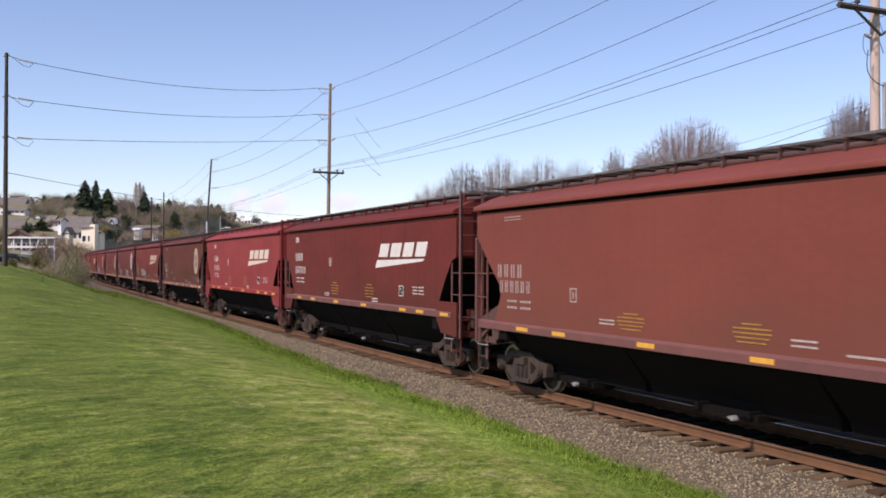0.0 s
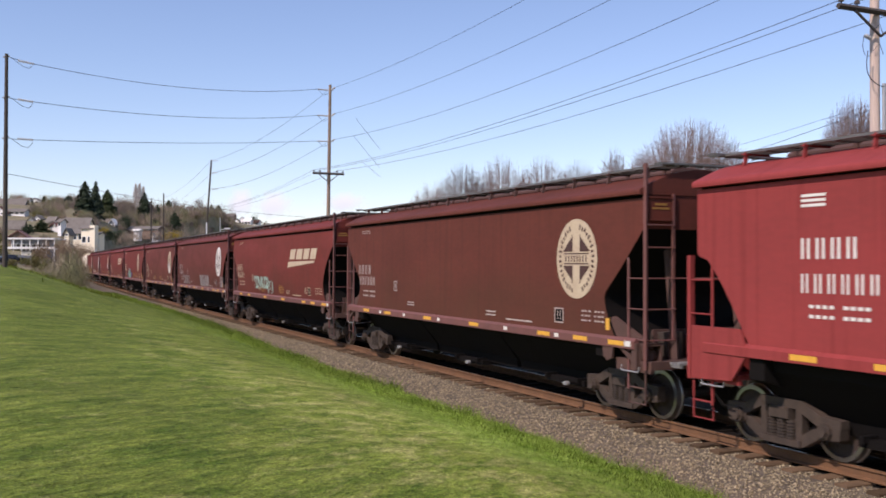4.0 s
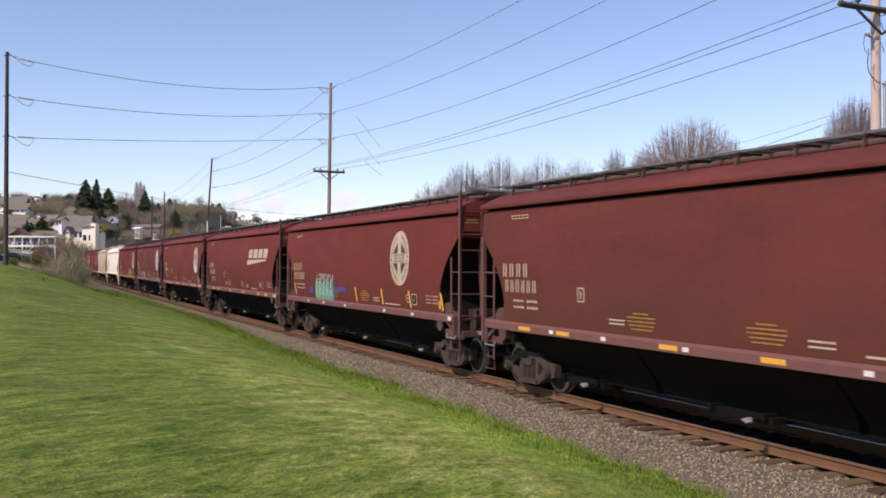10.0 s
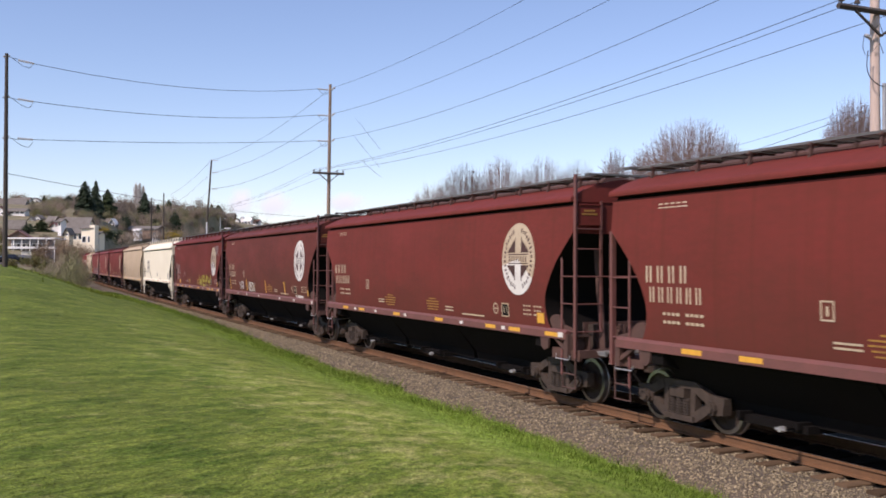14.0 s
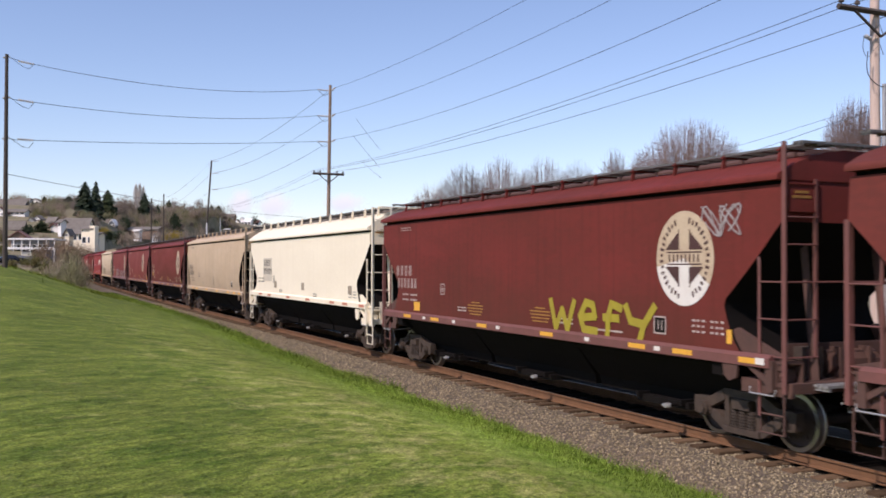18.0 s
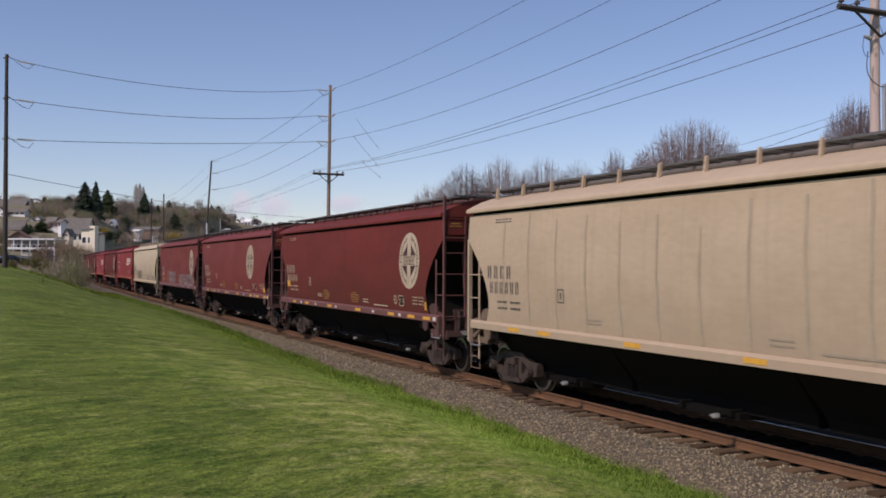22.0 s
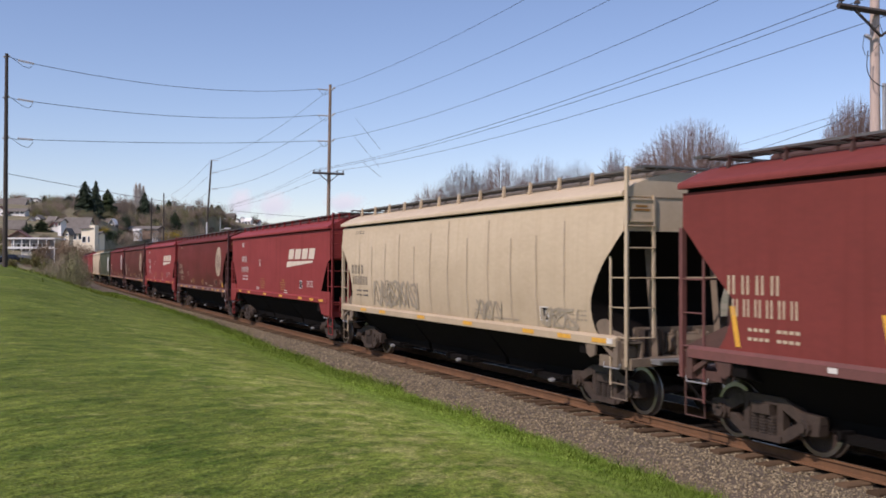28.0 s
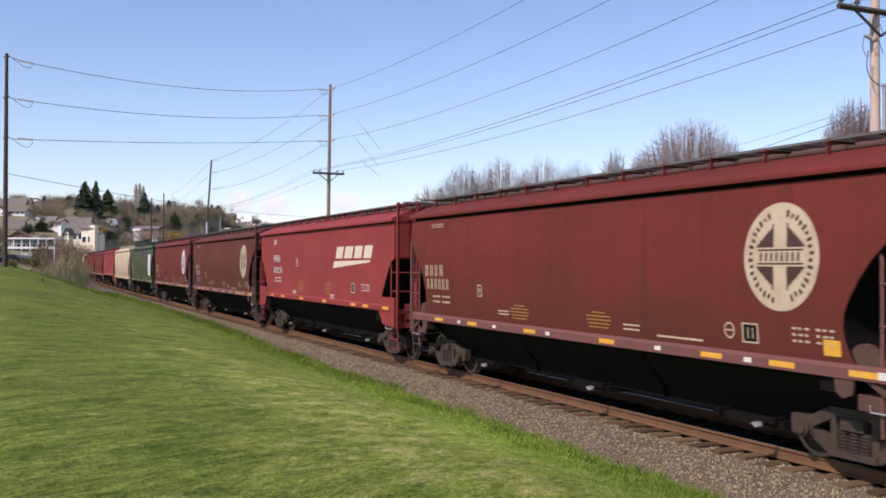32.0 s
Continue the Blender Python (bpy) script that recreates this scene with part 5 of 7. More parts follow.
for k, z in enumerate((11.35, 9.43, 7.52)):
    insulator(left, (-0.16, 0, z - lz - 0.02), (0.16, 0, z - lz + 0.05), 3)
    insulator(left, (0.5, 0.3, z - lz - (0.06, 0.0, -0.03)[k]), (1.2, 0.7, z - lz - (0.09, 0.01, -0.06)[k]), 7)
    j = Geo()
    j.tube([(0.12, 0.0, z - lz), (0.5, 0.3, z - lz - 0.03)], 0.012, 4)
    j.tube([(0.2, 0.1, z - lz + 0.02), (0.7, 0.4, z - lz - 0.3), (1.0, 0.6, z - lz - 0.34), (1.2, 0.72, z - lz - 0.06)], 0.012, 4)
    piece("jumper", j.mesh("jumper", M_wire), left)
right, rz = pole("sun-bleached timber utility pole with crossarm and cable loops", LX - 0.05, 17.55, 14.1, 0.15, M_palewood)
crossarm(right, 8.04 - rz, 1.42, M_darkwood)
for z in LEVELS:
    insulator(right, (-0.15, 0, z - rz), (-0.1, 0.8, z - rz), 6)
insulator(right, (-0.2, -0.05, 7.38 - rz), (-0.46, -0.1, 7.42 - rz), 2)


def bend(points, n=6):
    """Rounds a cable's course."""
    out = []
    for i in range(len(points) - 1):
        p = [Vector(points[max(0, min(len(points) - 1, i + k))]) for k in (-1, 0, 1, 2)]
        for j in range(n):
            t = j / n
            out.append(0.5 * (2 * p[1] + (p[2] - p[0]) * t + (2 * p[0] - 5 * p[1] + 4 * p[2] - p[3]) * t * t + (3 * p[1] - p[0] - 3 * p[2] + p[3]) * t ** 3))
    return out + [Vector(points[-1])]


g = Geo()
g.tube(bend([(-0.48, -0.1, 7.42 - rz), (-0.55, -0.12, 7.12 - rz), (-0.46, -0.12, 6.92 - rz), (-0.33, -0.14, 6.90 - rz)]), 0.008, 5)
piece("jumper", g.mesh("jumper", M_wire), right)
g = Geo()
g.tube(bend([(-0.42, -0.16, 7.02 - rz), (-0.46, -0.16, 6.6 - rz), (-0.37, -0.2, 6.32 - rz), (-0.08, -0.26, 6.14 - rz), (0.25, -0.24, 6.24 - rz), (0.5, -0.2, 6.6 - rz), (0.6, -0.2, 6.95 - rz)]), 0.013, 6)
piece("riser_cable", g.mesh("riser_cable", M_wire), right, None, "looped black riser cable")
for a0 in (-0.2, 0.3):
    g = Geo()
    g.tube([(-0.2, -0.12, 7.25 - rz + a0), (-0.05, -0.2, 7.42 - rz + a0), (0.16, -0.12, 7.2 - rz + a0)], 0.010, 5)
    piece("ground_wire", g.mesh("ground_wire", M_wire), right)
for z0 in (5.95, 5.7, 5.45, 5.2):
    b = Geo()
    b.tube([(0.30, -0.2, z0 - rz - 0.08), (0.30, -0.2, z0 - rz + 0.08)], [0.07, 0.09], 8)
    b.box(0.16, 0.28, -0.22, -0.18, z0 - rz - 0.03, z0 - rz + 0.03)
    piece("terminal_box", b.mesh("terminal_box", M_wire, True), right, None, "small black terminal box")
g = Geo()
g.tube([(0.05, -0.24, 6.22 - rz), (0.05, -0.24, 0.2)], 0.05, 8)
piece("conduit", g.mesh("conduit", M_galv), right, None, "grey cable conduit")
for k, (x, y) in enumerate(spots[2:]):
    top = (13.15, 11.9, 12.1)[k]
    p, z = pole("slim dark timber utility pole in the distance", x, y, top, 0.14, M_darkwood, (0.95, 0) if k == 0 else (0, 0))
    if k == 0:
        for q in (13.05, 11.7, 9.9):
            insulator(p, (0.05, -0.05, q - z), (0.7, -0.3, q - z + 0.05), 4)
        c = Geo()
        c.box(-0.56, -0.44, -0.2, -0.1, 0, 6.2 - z)
        piece("base_sleeve", c.mesh("base_sleeve", M_wwall), p, None, "pale cable guard on the lower shaft")
lamp_z = ground_z(22.6, 115.0)
lamp = empty("street_lamp", shift(22.6, 115.0, lamp_z), "slim grey street lamp beyond the railway", "street lamp")
g = Geo()
g.tube([(0, 0, -0.3), (0, 0, 7.2 - lamp_z)], [0.09, 0.05], 8)
piece("shaft", g.mesh("lamp_shaft", M_galv, True), lamp)
g = Geo()
g.tube([(0, 0, 5.7 - lamp_z), (0.6, -0.2, 5.85 - lamp_z)], 0.03, 6)
g.box(0.5, 1.15, -0.36, -0.14, 5.8 - lamp_z, 5.96 - lamp_z)
piece("head", g.mesh("lamp_head", M_wwall), lamp, None, "pale lamp head")
for i, z in enumerate(LEVELS):
    wire((LX + 0.05, 62.6, z + 0.05), (LX - 0.1, 18.4, z), 0.75, 0.0105)
    wire((LX - 0.2, 63.8, z - 0.1), (LX, 106.7, (13.1, 11.75, 9.95)[i]), 0.7, 0.014)
    wire((LX, 107.1, (13.1, 11.75, 9.95)[i]), (LX, 143.3, (11.2, 9.6, 8.1)[i]), 0.5, 0.014)
    wire((0.85, 50.1, (11.26, 9.42, 7.58)[i]), (LX - 1.0, 63.18, z - 0.06), (0.6, 0.45, 0.15)[i], 0.014)
    wire((LX - 0.1, 16.5, z), (LX, -35, z), 0.75, 0.0105)
for u in (-1.04, -0.62, 0.62):
    wire((LX + u - 0.14, 63.34, ARM + 0.22), (LX + (u * 1.2 if u < 0 else 0.2), 17.4, 8.25 if u < 0 else 7.98), 0.55, 0.0095)
    wire((LX + u - 0.14, 63.34, ARM + 0.22), (LX + u * 0.5, 106.8, 7.6), 0.45, 0.009)
    wire((LX + (u * 1.2 if u < 0 else 0.2), 17.4, 8.25 if u < 0 else 7.98), (LX + u, -35, 8.3), 0.5, 0.0095)
wire((LX - 0.1, 17.7, 5.72), (LX - 0.1, 63.4, 4.3), 0.9, 0.005)
wire((LX - 0.1, 17.7, 5.58), (LX - 0.1, 63.4, 2.5), 0.9, 0.0075)
wire((-0.25, 49.5, 5.84), (25.12, 87.3, 6.1), 0.35, 0.013)
for a, b in (((21.55, 62.5, 11.72), (23.07, 61.87, 9.62)), ((21.39, 62.6, 10.55), (23.08, 61.88, 8.33)), ((21.94, 62.4, 8.79), (23.16, 61.86, 7.66))):
    wire(a, b, 0.02, 0.010, "thin slanting stay wire beyond the railway")

# ---- trees ----


def tri_mesh(name, verts, faces, mat, smooth=False):
    me = bpy.data.meshes.new(name)
    verts, faces = np.asarray(verts, dtype=np.float32), np.asarray(faces, dtype=np.int32)
    k = faces.shape[1]
    me.vertices.add(len(verts))
    me.vertices.foreach_set("co", verts.ravel())
    me.loops.add(faces.size)
    me.loops.foreach_set("vertex_index", faces.ravel())
    me.polygons.add(len(faces))
    me.polygons.foreach_set("loop_start", np.arange(0, faces.size, k, dtype=np.int32))
    me.polygons.foreach_set("loop_total", np.full(len(faces), k, dtype=np.int32))
    me.materials.append(mat)
    me.update(calc_edges=True)
    return me


def grow(rnd, pos, way, length, radius, depth, limbs, twigs, up=0.25, spread=0.6):
    """Collects tapered limbs; the last orders go into twigs."""
    pts = [pos.copy()]
    d = way.copy()
    n = 3
    for i in range(n):
        d = (d + Vector((rnd.uniform(-1, 1), rnd.uniform(-1, 1), rnd.uniform(-0.5, 1) * up * 2)) * 0.16).normalized()
        pts.append(pts[-1] + d * length / n)
    (limbs if depth >= 3 else twigs).append((pts, radius, radius * 0.55))
    if depth == 0:
        return
    kids = rnd.randint(3, 4) if depth > 1 else rnd.randint(3, 5)
    for k in range(kids):
        t = rnd.uniform(0.35, 1.0)
        i = min(n - 1, int(t * n))
        p = pts[i].lerp(pts[i + 1], t * n - i)
        side = Vector((rnd.uniform(-1, 1), rnd.uniform(-1, 1), rnd.uniform(-0.2, 0.6))).normalized()
        w = (d * (1 - spread) + side * spread + Vector((0, 0, up))).normalized()
        grow(rnd, p, w, length * rnd.uniform(0.55, 0.8), radius * 0.55, depth - 1, limbs, twigs, up, spread)


def limb_geo(items, n):
    g = Geo()
    for pts, r0, r1 in items:
        k = len(pts) - 1
        g.tube(pts, [r0 + (r1 - r0) * i / k for i in range(k + 1)], n, caps=False)
    return g


def bare_tree_meshes(seed, height, depth=5, up=0.3, spread=0.55, stems=1, bark=None, twig=None):
    rnd = random.Random(seed)
    limbs, twigs = [], []
    for s in range(stems):
        w = Vector((rnd.uniform(-0.25, 0.25), rnd.uniform(-0.25, 0.25), 1)).normalized()
        grow(rnd, Vector((rnd.uniform(-0.3, 0.3) * (stems > 1), rnd.uniform(-0.3, 0.3) * (stems > 1), -0.3)), w, height * 0.40, height * 0.017, depth, limbs, twigs, up, spread)
    top = max(p.z for pts, _, _ in twigs for p in pts)
    k = height / top
    def scale(items, least):
        return [([p * k for p in pts], max(a, least), max(b, least * 0.8)) for pts, a, b in items]
    a = limb_geo(scale(limbs, 0.03), 6).mesh("trunk", bark or M_trunk, True)
    b = limb_geo(scale(twigs, 0.013), 3).mesh("crown", twig or M_twig)
    return a, b


def stand_tree(meshes, x, y, turn, size, label, category="tree", group="leafless trees", dz=0.0):
    t = empty("tree" if category == "tree" else "shrub", Matrix.Translation((x, y, ground_z(x, y) + dz)) @ Matrix.Rotation(turn, 4, "Z") @ Matrix.Diagonal((size, size, size, 1)), label, category, group)
    piece("trunk", meshes[0], t)
    piece("crown", meshes[1], t, None, "fine leafless twigs")
    return t


def fan_tree_meshes(seed, height, width, count=900, thick=0.012):
    """A cut-back crown: short limbs with a dense dome of straight upward twigs."""
    rnd = random.Random(seed)
    limbs, twigs = [], []
    base = height * 0.34
    limbs.append(([Vector((0, 0, -0.4)), Vector((0.05, 0, base * 0.6)), Vector((0, 0.05, base))], height * 0.022, height * 0.016))
    tips = []
    for k in range(13):
        a = k * 2.4 + rnd.uniform(-0.3, 0.3)
        u = math.sqrt((k + 0.5) / 13)
        end = Vector((math.cos(a) * u * width * 0.30, math.sin(a) * u * width * 0.30, height * (0.60 - 0.10 * u)))
        mid = Vector((end.x * 0.45, end.y * 0.45, base + (end.z - base) * 0.45))
        limbs.append(([Vector((0, 0, base * 0.85)), mid, end], height * 0.011, height * 0.006))
        tips += [(mid, 0.5), (end, 1.0)]
    for k in range(count):
        a, u = rnd.uniform(0, 6.2832), math.sqrt(rnd.random())
        top = Vector((math.cos(a) * u * width * 0.5, math.sin(a) * u * width * 0.5, 0))
        top.z = height * (0.46 + 0.57 * math.sqrt(max(0.0, 1 - u * u * 0.97))) * rnd.uniform(0.91, 1.0)
        root = min((t[0] for t in rnd.sample(tips, 9)), key=lambda q: (q - Vector((top.x * 0.6, top.y * 0.6, q.z))).length)
        root = root + Vector((rnd.uniform(-0.1, 0.1), rnd.uniform(-0.1, 0.1), rnd.uniform(-0.2, 0.3)))
        mid = root.lerp(top, 0.45) + Vector((top.x - root.x, top.y - root.y, 0)) * 0.28
        mid2 = root.lerp(top, 0.75) + Vector((rnd.uniform(-0.06, 0.06), rnd.uniform(-0.06, 0.06), 0))
        twigs.append(([root, mid, mid2, top], thick, 0.004))
        for _ in range(3):
            f = rnd.uniform(0.15, 0.85)
            p = mid.lerp(top, f)
            twigs.append(([p, p + Vector((rnd.uniform(-0.42, 0.42) + top.x * 0.06, rnd.uniform(-0.42, 0.42) + top.y * 0.06, rnd.uniform(0.15, 0.5)))], 0.009, 0.005))
    return limb_geo(limbs, 7).mesh("trunk", M_trunk, True), limb_geo(twigs, 3).mesh("crown", M_twig)


# x, y, height of the top, width
for k, (x, y, top, wd) in enumerate(((33.7, 41.8, 9.5, 8.1), (34.4, 50.2, 8.9, 2.6), (35.6, 49.2, 8.6, 2.4), (30.0, 68.6, 8.0, 5.0), (32.3, 67.6, 9.6, 5.8), (35.0, 66.4, 10.1, 6.2), (37.9, 65.1, 10.1, 6.2), (40.5, 63.9, 9.8, 5.6), (43.0, 63.3, 9.2, 4.2), (48.1, 44.0, 12.2, 5.0))):
    h = top - ground_z(x, y)
    stand_tree(fan_tree_meshes(60 + k, h, wd, 620 if y > 60 else 420 if wd < 3 else 1300, 0.010), x, y, k * 1.3, 1.0, "leafless cut-back tree with dense reddish twigs beyond the railway")
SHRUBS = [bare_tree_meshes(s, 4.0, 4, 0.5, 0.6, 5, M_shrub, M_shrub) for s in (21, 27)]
rng = random.Random(9)
for k in range(24):
    y = rng.uniform(88, 150)
    u = rng.uniform(0.012, 0.060)
    stand_tree(SHRUBS[k % 2], y * u, y, rng.uniform(0, 6.28), (0.12 + 0.70 * ease(0.026, 0.055, u)) * rng.uniform(0.8, 1.15) * (0.7 + y / 300), "leafless brown shrub at the end of the lawn", "shrub", "roadside shrubs")


def clump_cloud(name, spots, mat, label, category, leaf=0.35, per=160, kind="stuff", seed=1, twiggy=False):
    """Uneven crowns of many small leaves or upright twigs; spots: x, y, z, width, height."""
    r = np.random.RandomState(seed)
    vs = []
    for x, y, z, w, h in spots:
        n = per
        p = np.clip(r.normal(size=(n, 3)) * (0.24, 0.24, 0.25), -0.6, 0.6) * (w, w, h) + (x, y, z + h * 0.5)
        s = leaf * r.uniform(0.5, 1.4, size=(n, 1))
        a, b = r.normal(size=(n, 3)), r.normal(size=(n, 3))
        a /= np.linalg.norm(a, axis=1, keepdims=True)
        b /= np.linalg.norm(b, axis=1, keepdims=True)
        if twiggy:
            a *= 0.16
            b = b * 0.8 + (0, 0, 1.5)
        vs.append(np.stack([p - a * s * 0.6, p + a * s * 0.6, p + b * s], axis=1).reshape(-1, 3))
    v = np.concatenate(vs)
    return tagged(new(name, tri_mesh(name, v, np.arange(len(v)).reshape(-1, 3), mat)), label, category, kind=kind)


def at_bearing(th, r):
    x, y = r * math.sin(radians(th)), r * math.cos(radians(th))
    return x, y, ground_z(x, y)


def free_of_houses(th, r):
    return all(not (abs(th - a) < w and r < d + 6 and r > d - near) for a, d, w, near in HOUSE_SPOTS)


HOUSE_SPOTS = [(-0.57, 350, 0.48, 85), (-0.01, 432, 0.99, 85), (0.19, 352, 0.79, 85), (0.2, 300, 0.62, 85), (0.36, 240, 0.69, 85), (0.61, 480, 0.48, 85), (0.93, 222, 1.39, 85), (0.95, 334, 0.36, 85), (1.15, 488, 0.46, 85), (1.31, 338, 0.37, 85), (2.03, 330, 0.46, 85), (2.21, 300, 0.40, 85), (2.5, 288, 0.29, 85), (2.86, 266, 0.32, 85), (2.99, 400, 0.38, 85), (3.07, 260, 0.79, 85), (3.35, 292, 0.97, 85), (3.45, 281, 0.88, 85), (3.58, 264, 0.33, 85), (3.95, 272, 0.59, 85), (4.53, 274, 0.26, 85), (4.8, 392, 0.52, 85), (5.21, 388, 0.38, 85), (6.53, 372, 0.35, 85), (6.99, 384, 1.19, 85), (7.52, 330, 0.42, 85), (8.83, 600, 0.42, 85), (9.43, 606, 0.39, 110), (11.74, 650, 0.46, 110), (12.1, 642, 0.30, 110), (12.39, 648, 0.33, 110), (12.75, 640, 0.40, 110), (13.2, 655, 0.43, 110)]
rng = random.Random(5)
woods, bushes, gold, firs = [], [], [], []


def thicket(n, th0, th1, r0, r1, h0, h1, into, wide=1.1, clear=8):
    for k in range(n):
        th, r = rng.uniform(th0, th1), rng.uniform(r0, r1)
        x, y, z = at_bearing(th, r)
        if abs(beside(x, y)) < clear or not free_of_houses(th, r):
            continue
        h = rng.uniform(h0, h1)
        into.append((x, y, z - 0.12 * h, h * wide * rng.uniform(0.8, 1.25), h))


# low brush below the houses, gardens between them, woods above and beyond
thicket(80, 1.7, 5.6, 203, 246, 2.0, 3.6, woods)
thicket(14, -1, 1.6, 205, 215, 0.8, 1.5, bushes)
thicket(46, -1, 6, 246, 330, 1.5, 3.2, woods)
thicket(80, -1, 6, 240, 345, 1.0, 2.6, bushes, 1.5)
thicket(120, -1, 6, 352, 425, 2.0, 4.0, woods)
thicket(70, -1, 6, 345, 440, 1.2, 3.0, bushes, 1.5)
thicket(90, -2, 6, 440, 520, 2.5, 4.5, woods)
thicket(240, 4.6, 12.5, 285, 420, 2.5, 5.0, woods)
thicket(360, 5.2, 13, 400, 640, 2.5, 5.0, woods)
thicket(70, 5.6, 11, 400, 560, 5.0, 7.0, woods, 0.8)
thicket(240, 10.3, 15.5, 420, 620, 2.2, 4.2, woods)
thicket(170, 9.3, 14.5, 390, 480, 2.2, 4.2, woods)
thicket(230, 4.2, 9.0, 255, 385, 1.2, 2.6, woods)
thicket(70, 4.2, 9.0, 255, 385, 1.0, 2.2, bushes, 1.5)
thicket(170, 12, 19, 560, 760, 2.0, 4.0, woods)
thicket(90, -12, -1, 220, 520, 3.0, 6.0, woods)
thicket(110, 5, 13, 280, 520, 1.5, 3.5, bushes, 1.4)
thicket(26, 1, 12, 240, 420, 1.2, 2.4, gold, 1.6)
for k in range(420):
    # brush on the cutting's side above the bend
    s = rng.uniform(235, 620)
    x, y, a = on_track(s)
    off = -4.8 - 22 * rng.random() ** 1.5
    x, y = x + off * math.cos(a), y + off * math.sin(a)
    if not free_of_houses(math.degrees(math.atan2(x, y)), math.hypot(x, y)):
        continue
    h = rng.uniform(1.4, 3.4)
    (bushes if k % 6 == 0 else woods).append((x, y, ground_z(x, y) - 0.3, h * rng.uniform(0.9, 1.4), h))
for k in range(330):
    s = rng.uniform(240, 560)
    x, y, a = on_track(s)
    off = rng.uniform(12, 110)
    x, y = x + off * math.cos(a), y + off * math.sin(a)
    h = rng.uniform(2.5, 6)
    woods.append((x, y, ground_z(x, y) - 0.5, h * rng.uniform(0.8, 1.3), h))
clump_cloud("bare_woods", woods[0::3], M_brown, "brown leafless woods on the hillside", "woods", 0.55, 420, seed=2, twiggy=True)
clump_cloud("bare_woods", woods[1::3], M_wood_dark, "dark purplish leafless woods on the hillside", "woods", 0.55, 420, seed=7, twiggy=True)
clump_cloud("bare_woods", woods[2::3], M_wood_olive, "olive leafless woods on the hillside", "woods", 0.55, 420, seed=8, twiggy=True)
PURPLE = [(40.6, 428.1, 21.0, 2.7, 8.0), (44.6, 437.7, 21.8, 3.3, 8.4), (46.3, 427.5, 21.4, 3.2, 7.8), (57.1, 446.4, 22.0, 3.4, 7.7), (61.3, 435.7, 18.1, 3.8, 8.0), (76.0, 473.9, 18.4, 4.8, 12.4), (81.9, 483.1, 19.0, 4.9, 11.8), (87.7, 492.3, 20.0, 4.5, 12.1), (92.3, 491.4, 19.5, 5.0, 12.1), (100.9, 510.1, 20.9, 4.7, 11.4), (113.6, 548.4, 22.4, 5.1, 11.0), (10.7, 459.9, 23.5, 4.6, 4.5), (14.3, 449.8, 22.6, 4.1, 5.9), (18.0, 449.6, 23.2, 4.1, 4.5), (11.0, 319.8, 11.3, 2.6, 2.8), (41.0, 418.0, 19.0, 3.6, 7.1), (88.8, 593.4, 33.8, 5.3, 6.8), (103.5, 591.0, 35.4, 6.0, 5.5), (23.4, 419.3, 20.5, 2.6, 3.7)]
BROWN = [(5.5, 187.9, 1.1, 2.8, 4.7), (7.6, 181.8, 0.7, 3.0, 5.4), (8.1, 171.8, 0.4, 2.1, 4.6), (4.3, 190.0, 1.5, 2.3, 3.3), (7.7, 164.8, 0.3, 2.5, 4.4)]
BELOW = [at_bearing(2.2 + 0.2 * k, 236 + 3 * (k % 3))[:2] + (1.9 + 0.3 * (k % 2), 2.6, (4.3, 3.9, 4.5, 4.0, 4.4, 3.8, 4.2, 3.7, 3.5, 3.2)[k]) for k in range(10)]
TAN = [(40.1, 297.3, 8.1, 6.2, 3.4), (29.7, 288.5, 6.1, 5.4, 4.2), (35.2, 308.0, 8.2, 6.2, 3.5), (53.1, 335.8, 9.6, 8.4, 4.1), (69.7, 393.9, 12.2, 7.1, 5.5)]
clump_cloud("bare_trees", PURPLE, M_wood_dark, "purplish brown leafless trees standing above the brush", "trees", 0.75, 620, seed=21, twiggy=True)
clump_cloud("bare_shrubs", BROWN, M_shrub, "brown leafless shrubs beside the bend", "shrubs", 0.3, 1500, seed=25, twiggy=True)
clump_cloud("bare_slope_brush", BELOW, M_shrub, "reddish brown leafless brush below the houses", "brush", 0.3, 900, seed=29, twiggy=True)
clump_cloud("bare_slope_brush", TAN, M_brown, "tan dry brush on the cutting", "brush", 0.5, 700, seed=22, twiggy=True)
clump_cloud("evergreen_bushes", [(40.5, 392.9, 16.6, 4.6, 3.6), (28.6, 298.6, 7.6, 2.9, 3.7), (64.0, 425.2, 16.3, 3.5, 7.9), (147.2, 633.1, 28.2, 5.6, 6.4), (7.5, 429.9, 23.4, 1.5, 3.3), (29.0, 328.7, 9.3, 3.1, 3.0), (40.6, 387.9, 15.6, 1.7, 2.2), (3.9, 290.0, 10.0, 2.9, 2.2), (19.2, 284.4, 9.4, 1.2, 1.3), (55.1, 426.5, 17.7, 4.2, 3.4), (97.9, 571.7, 31.6, 3.9, 3.3)], M_conifer, "dark evergreen bushes between the houses", "bushes", 0.45, 520, seed=23)
clump_cloud("yellow_bushes", [(28.4, 338.8, 11.4, 3.2, 2.7), (49.0, 326.3, 9.9, 4.9, 2.8), (46.1, 326.8, 9.5, 2.7, 2.3), (23.5, 299.1, 10.6, 1.6, 1.3)], M_gold, "bright golden flowering bushes", "bushes", 0.32, 520, seed=24)
LOW = [(-1.2, 190.0, 0.7, 1.9, 3.1), (0.5, 180.0, 0.7, 1.8, 2.1), (2.0, 175.0, 0.6, 1.9, 1.9), (3.4, 170.0, 0.4, 1.9, 2.6), (-2.5, 190.0, 1.1, 1.7, 3.1), (-0.2, 150.0, 0.4, 1.5, 1.6), (4.1, 139.9, -0.1, 1.6, 2.0)]
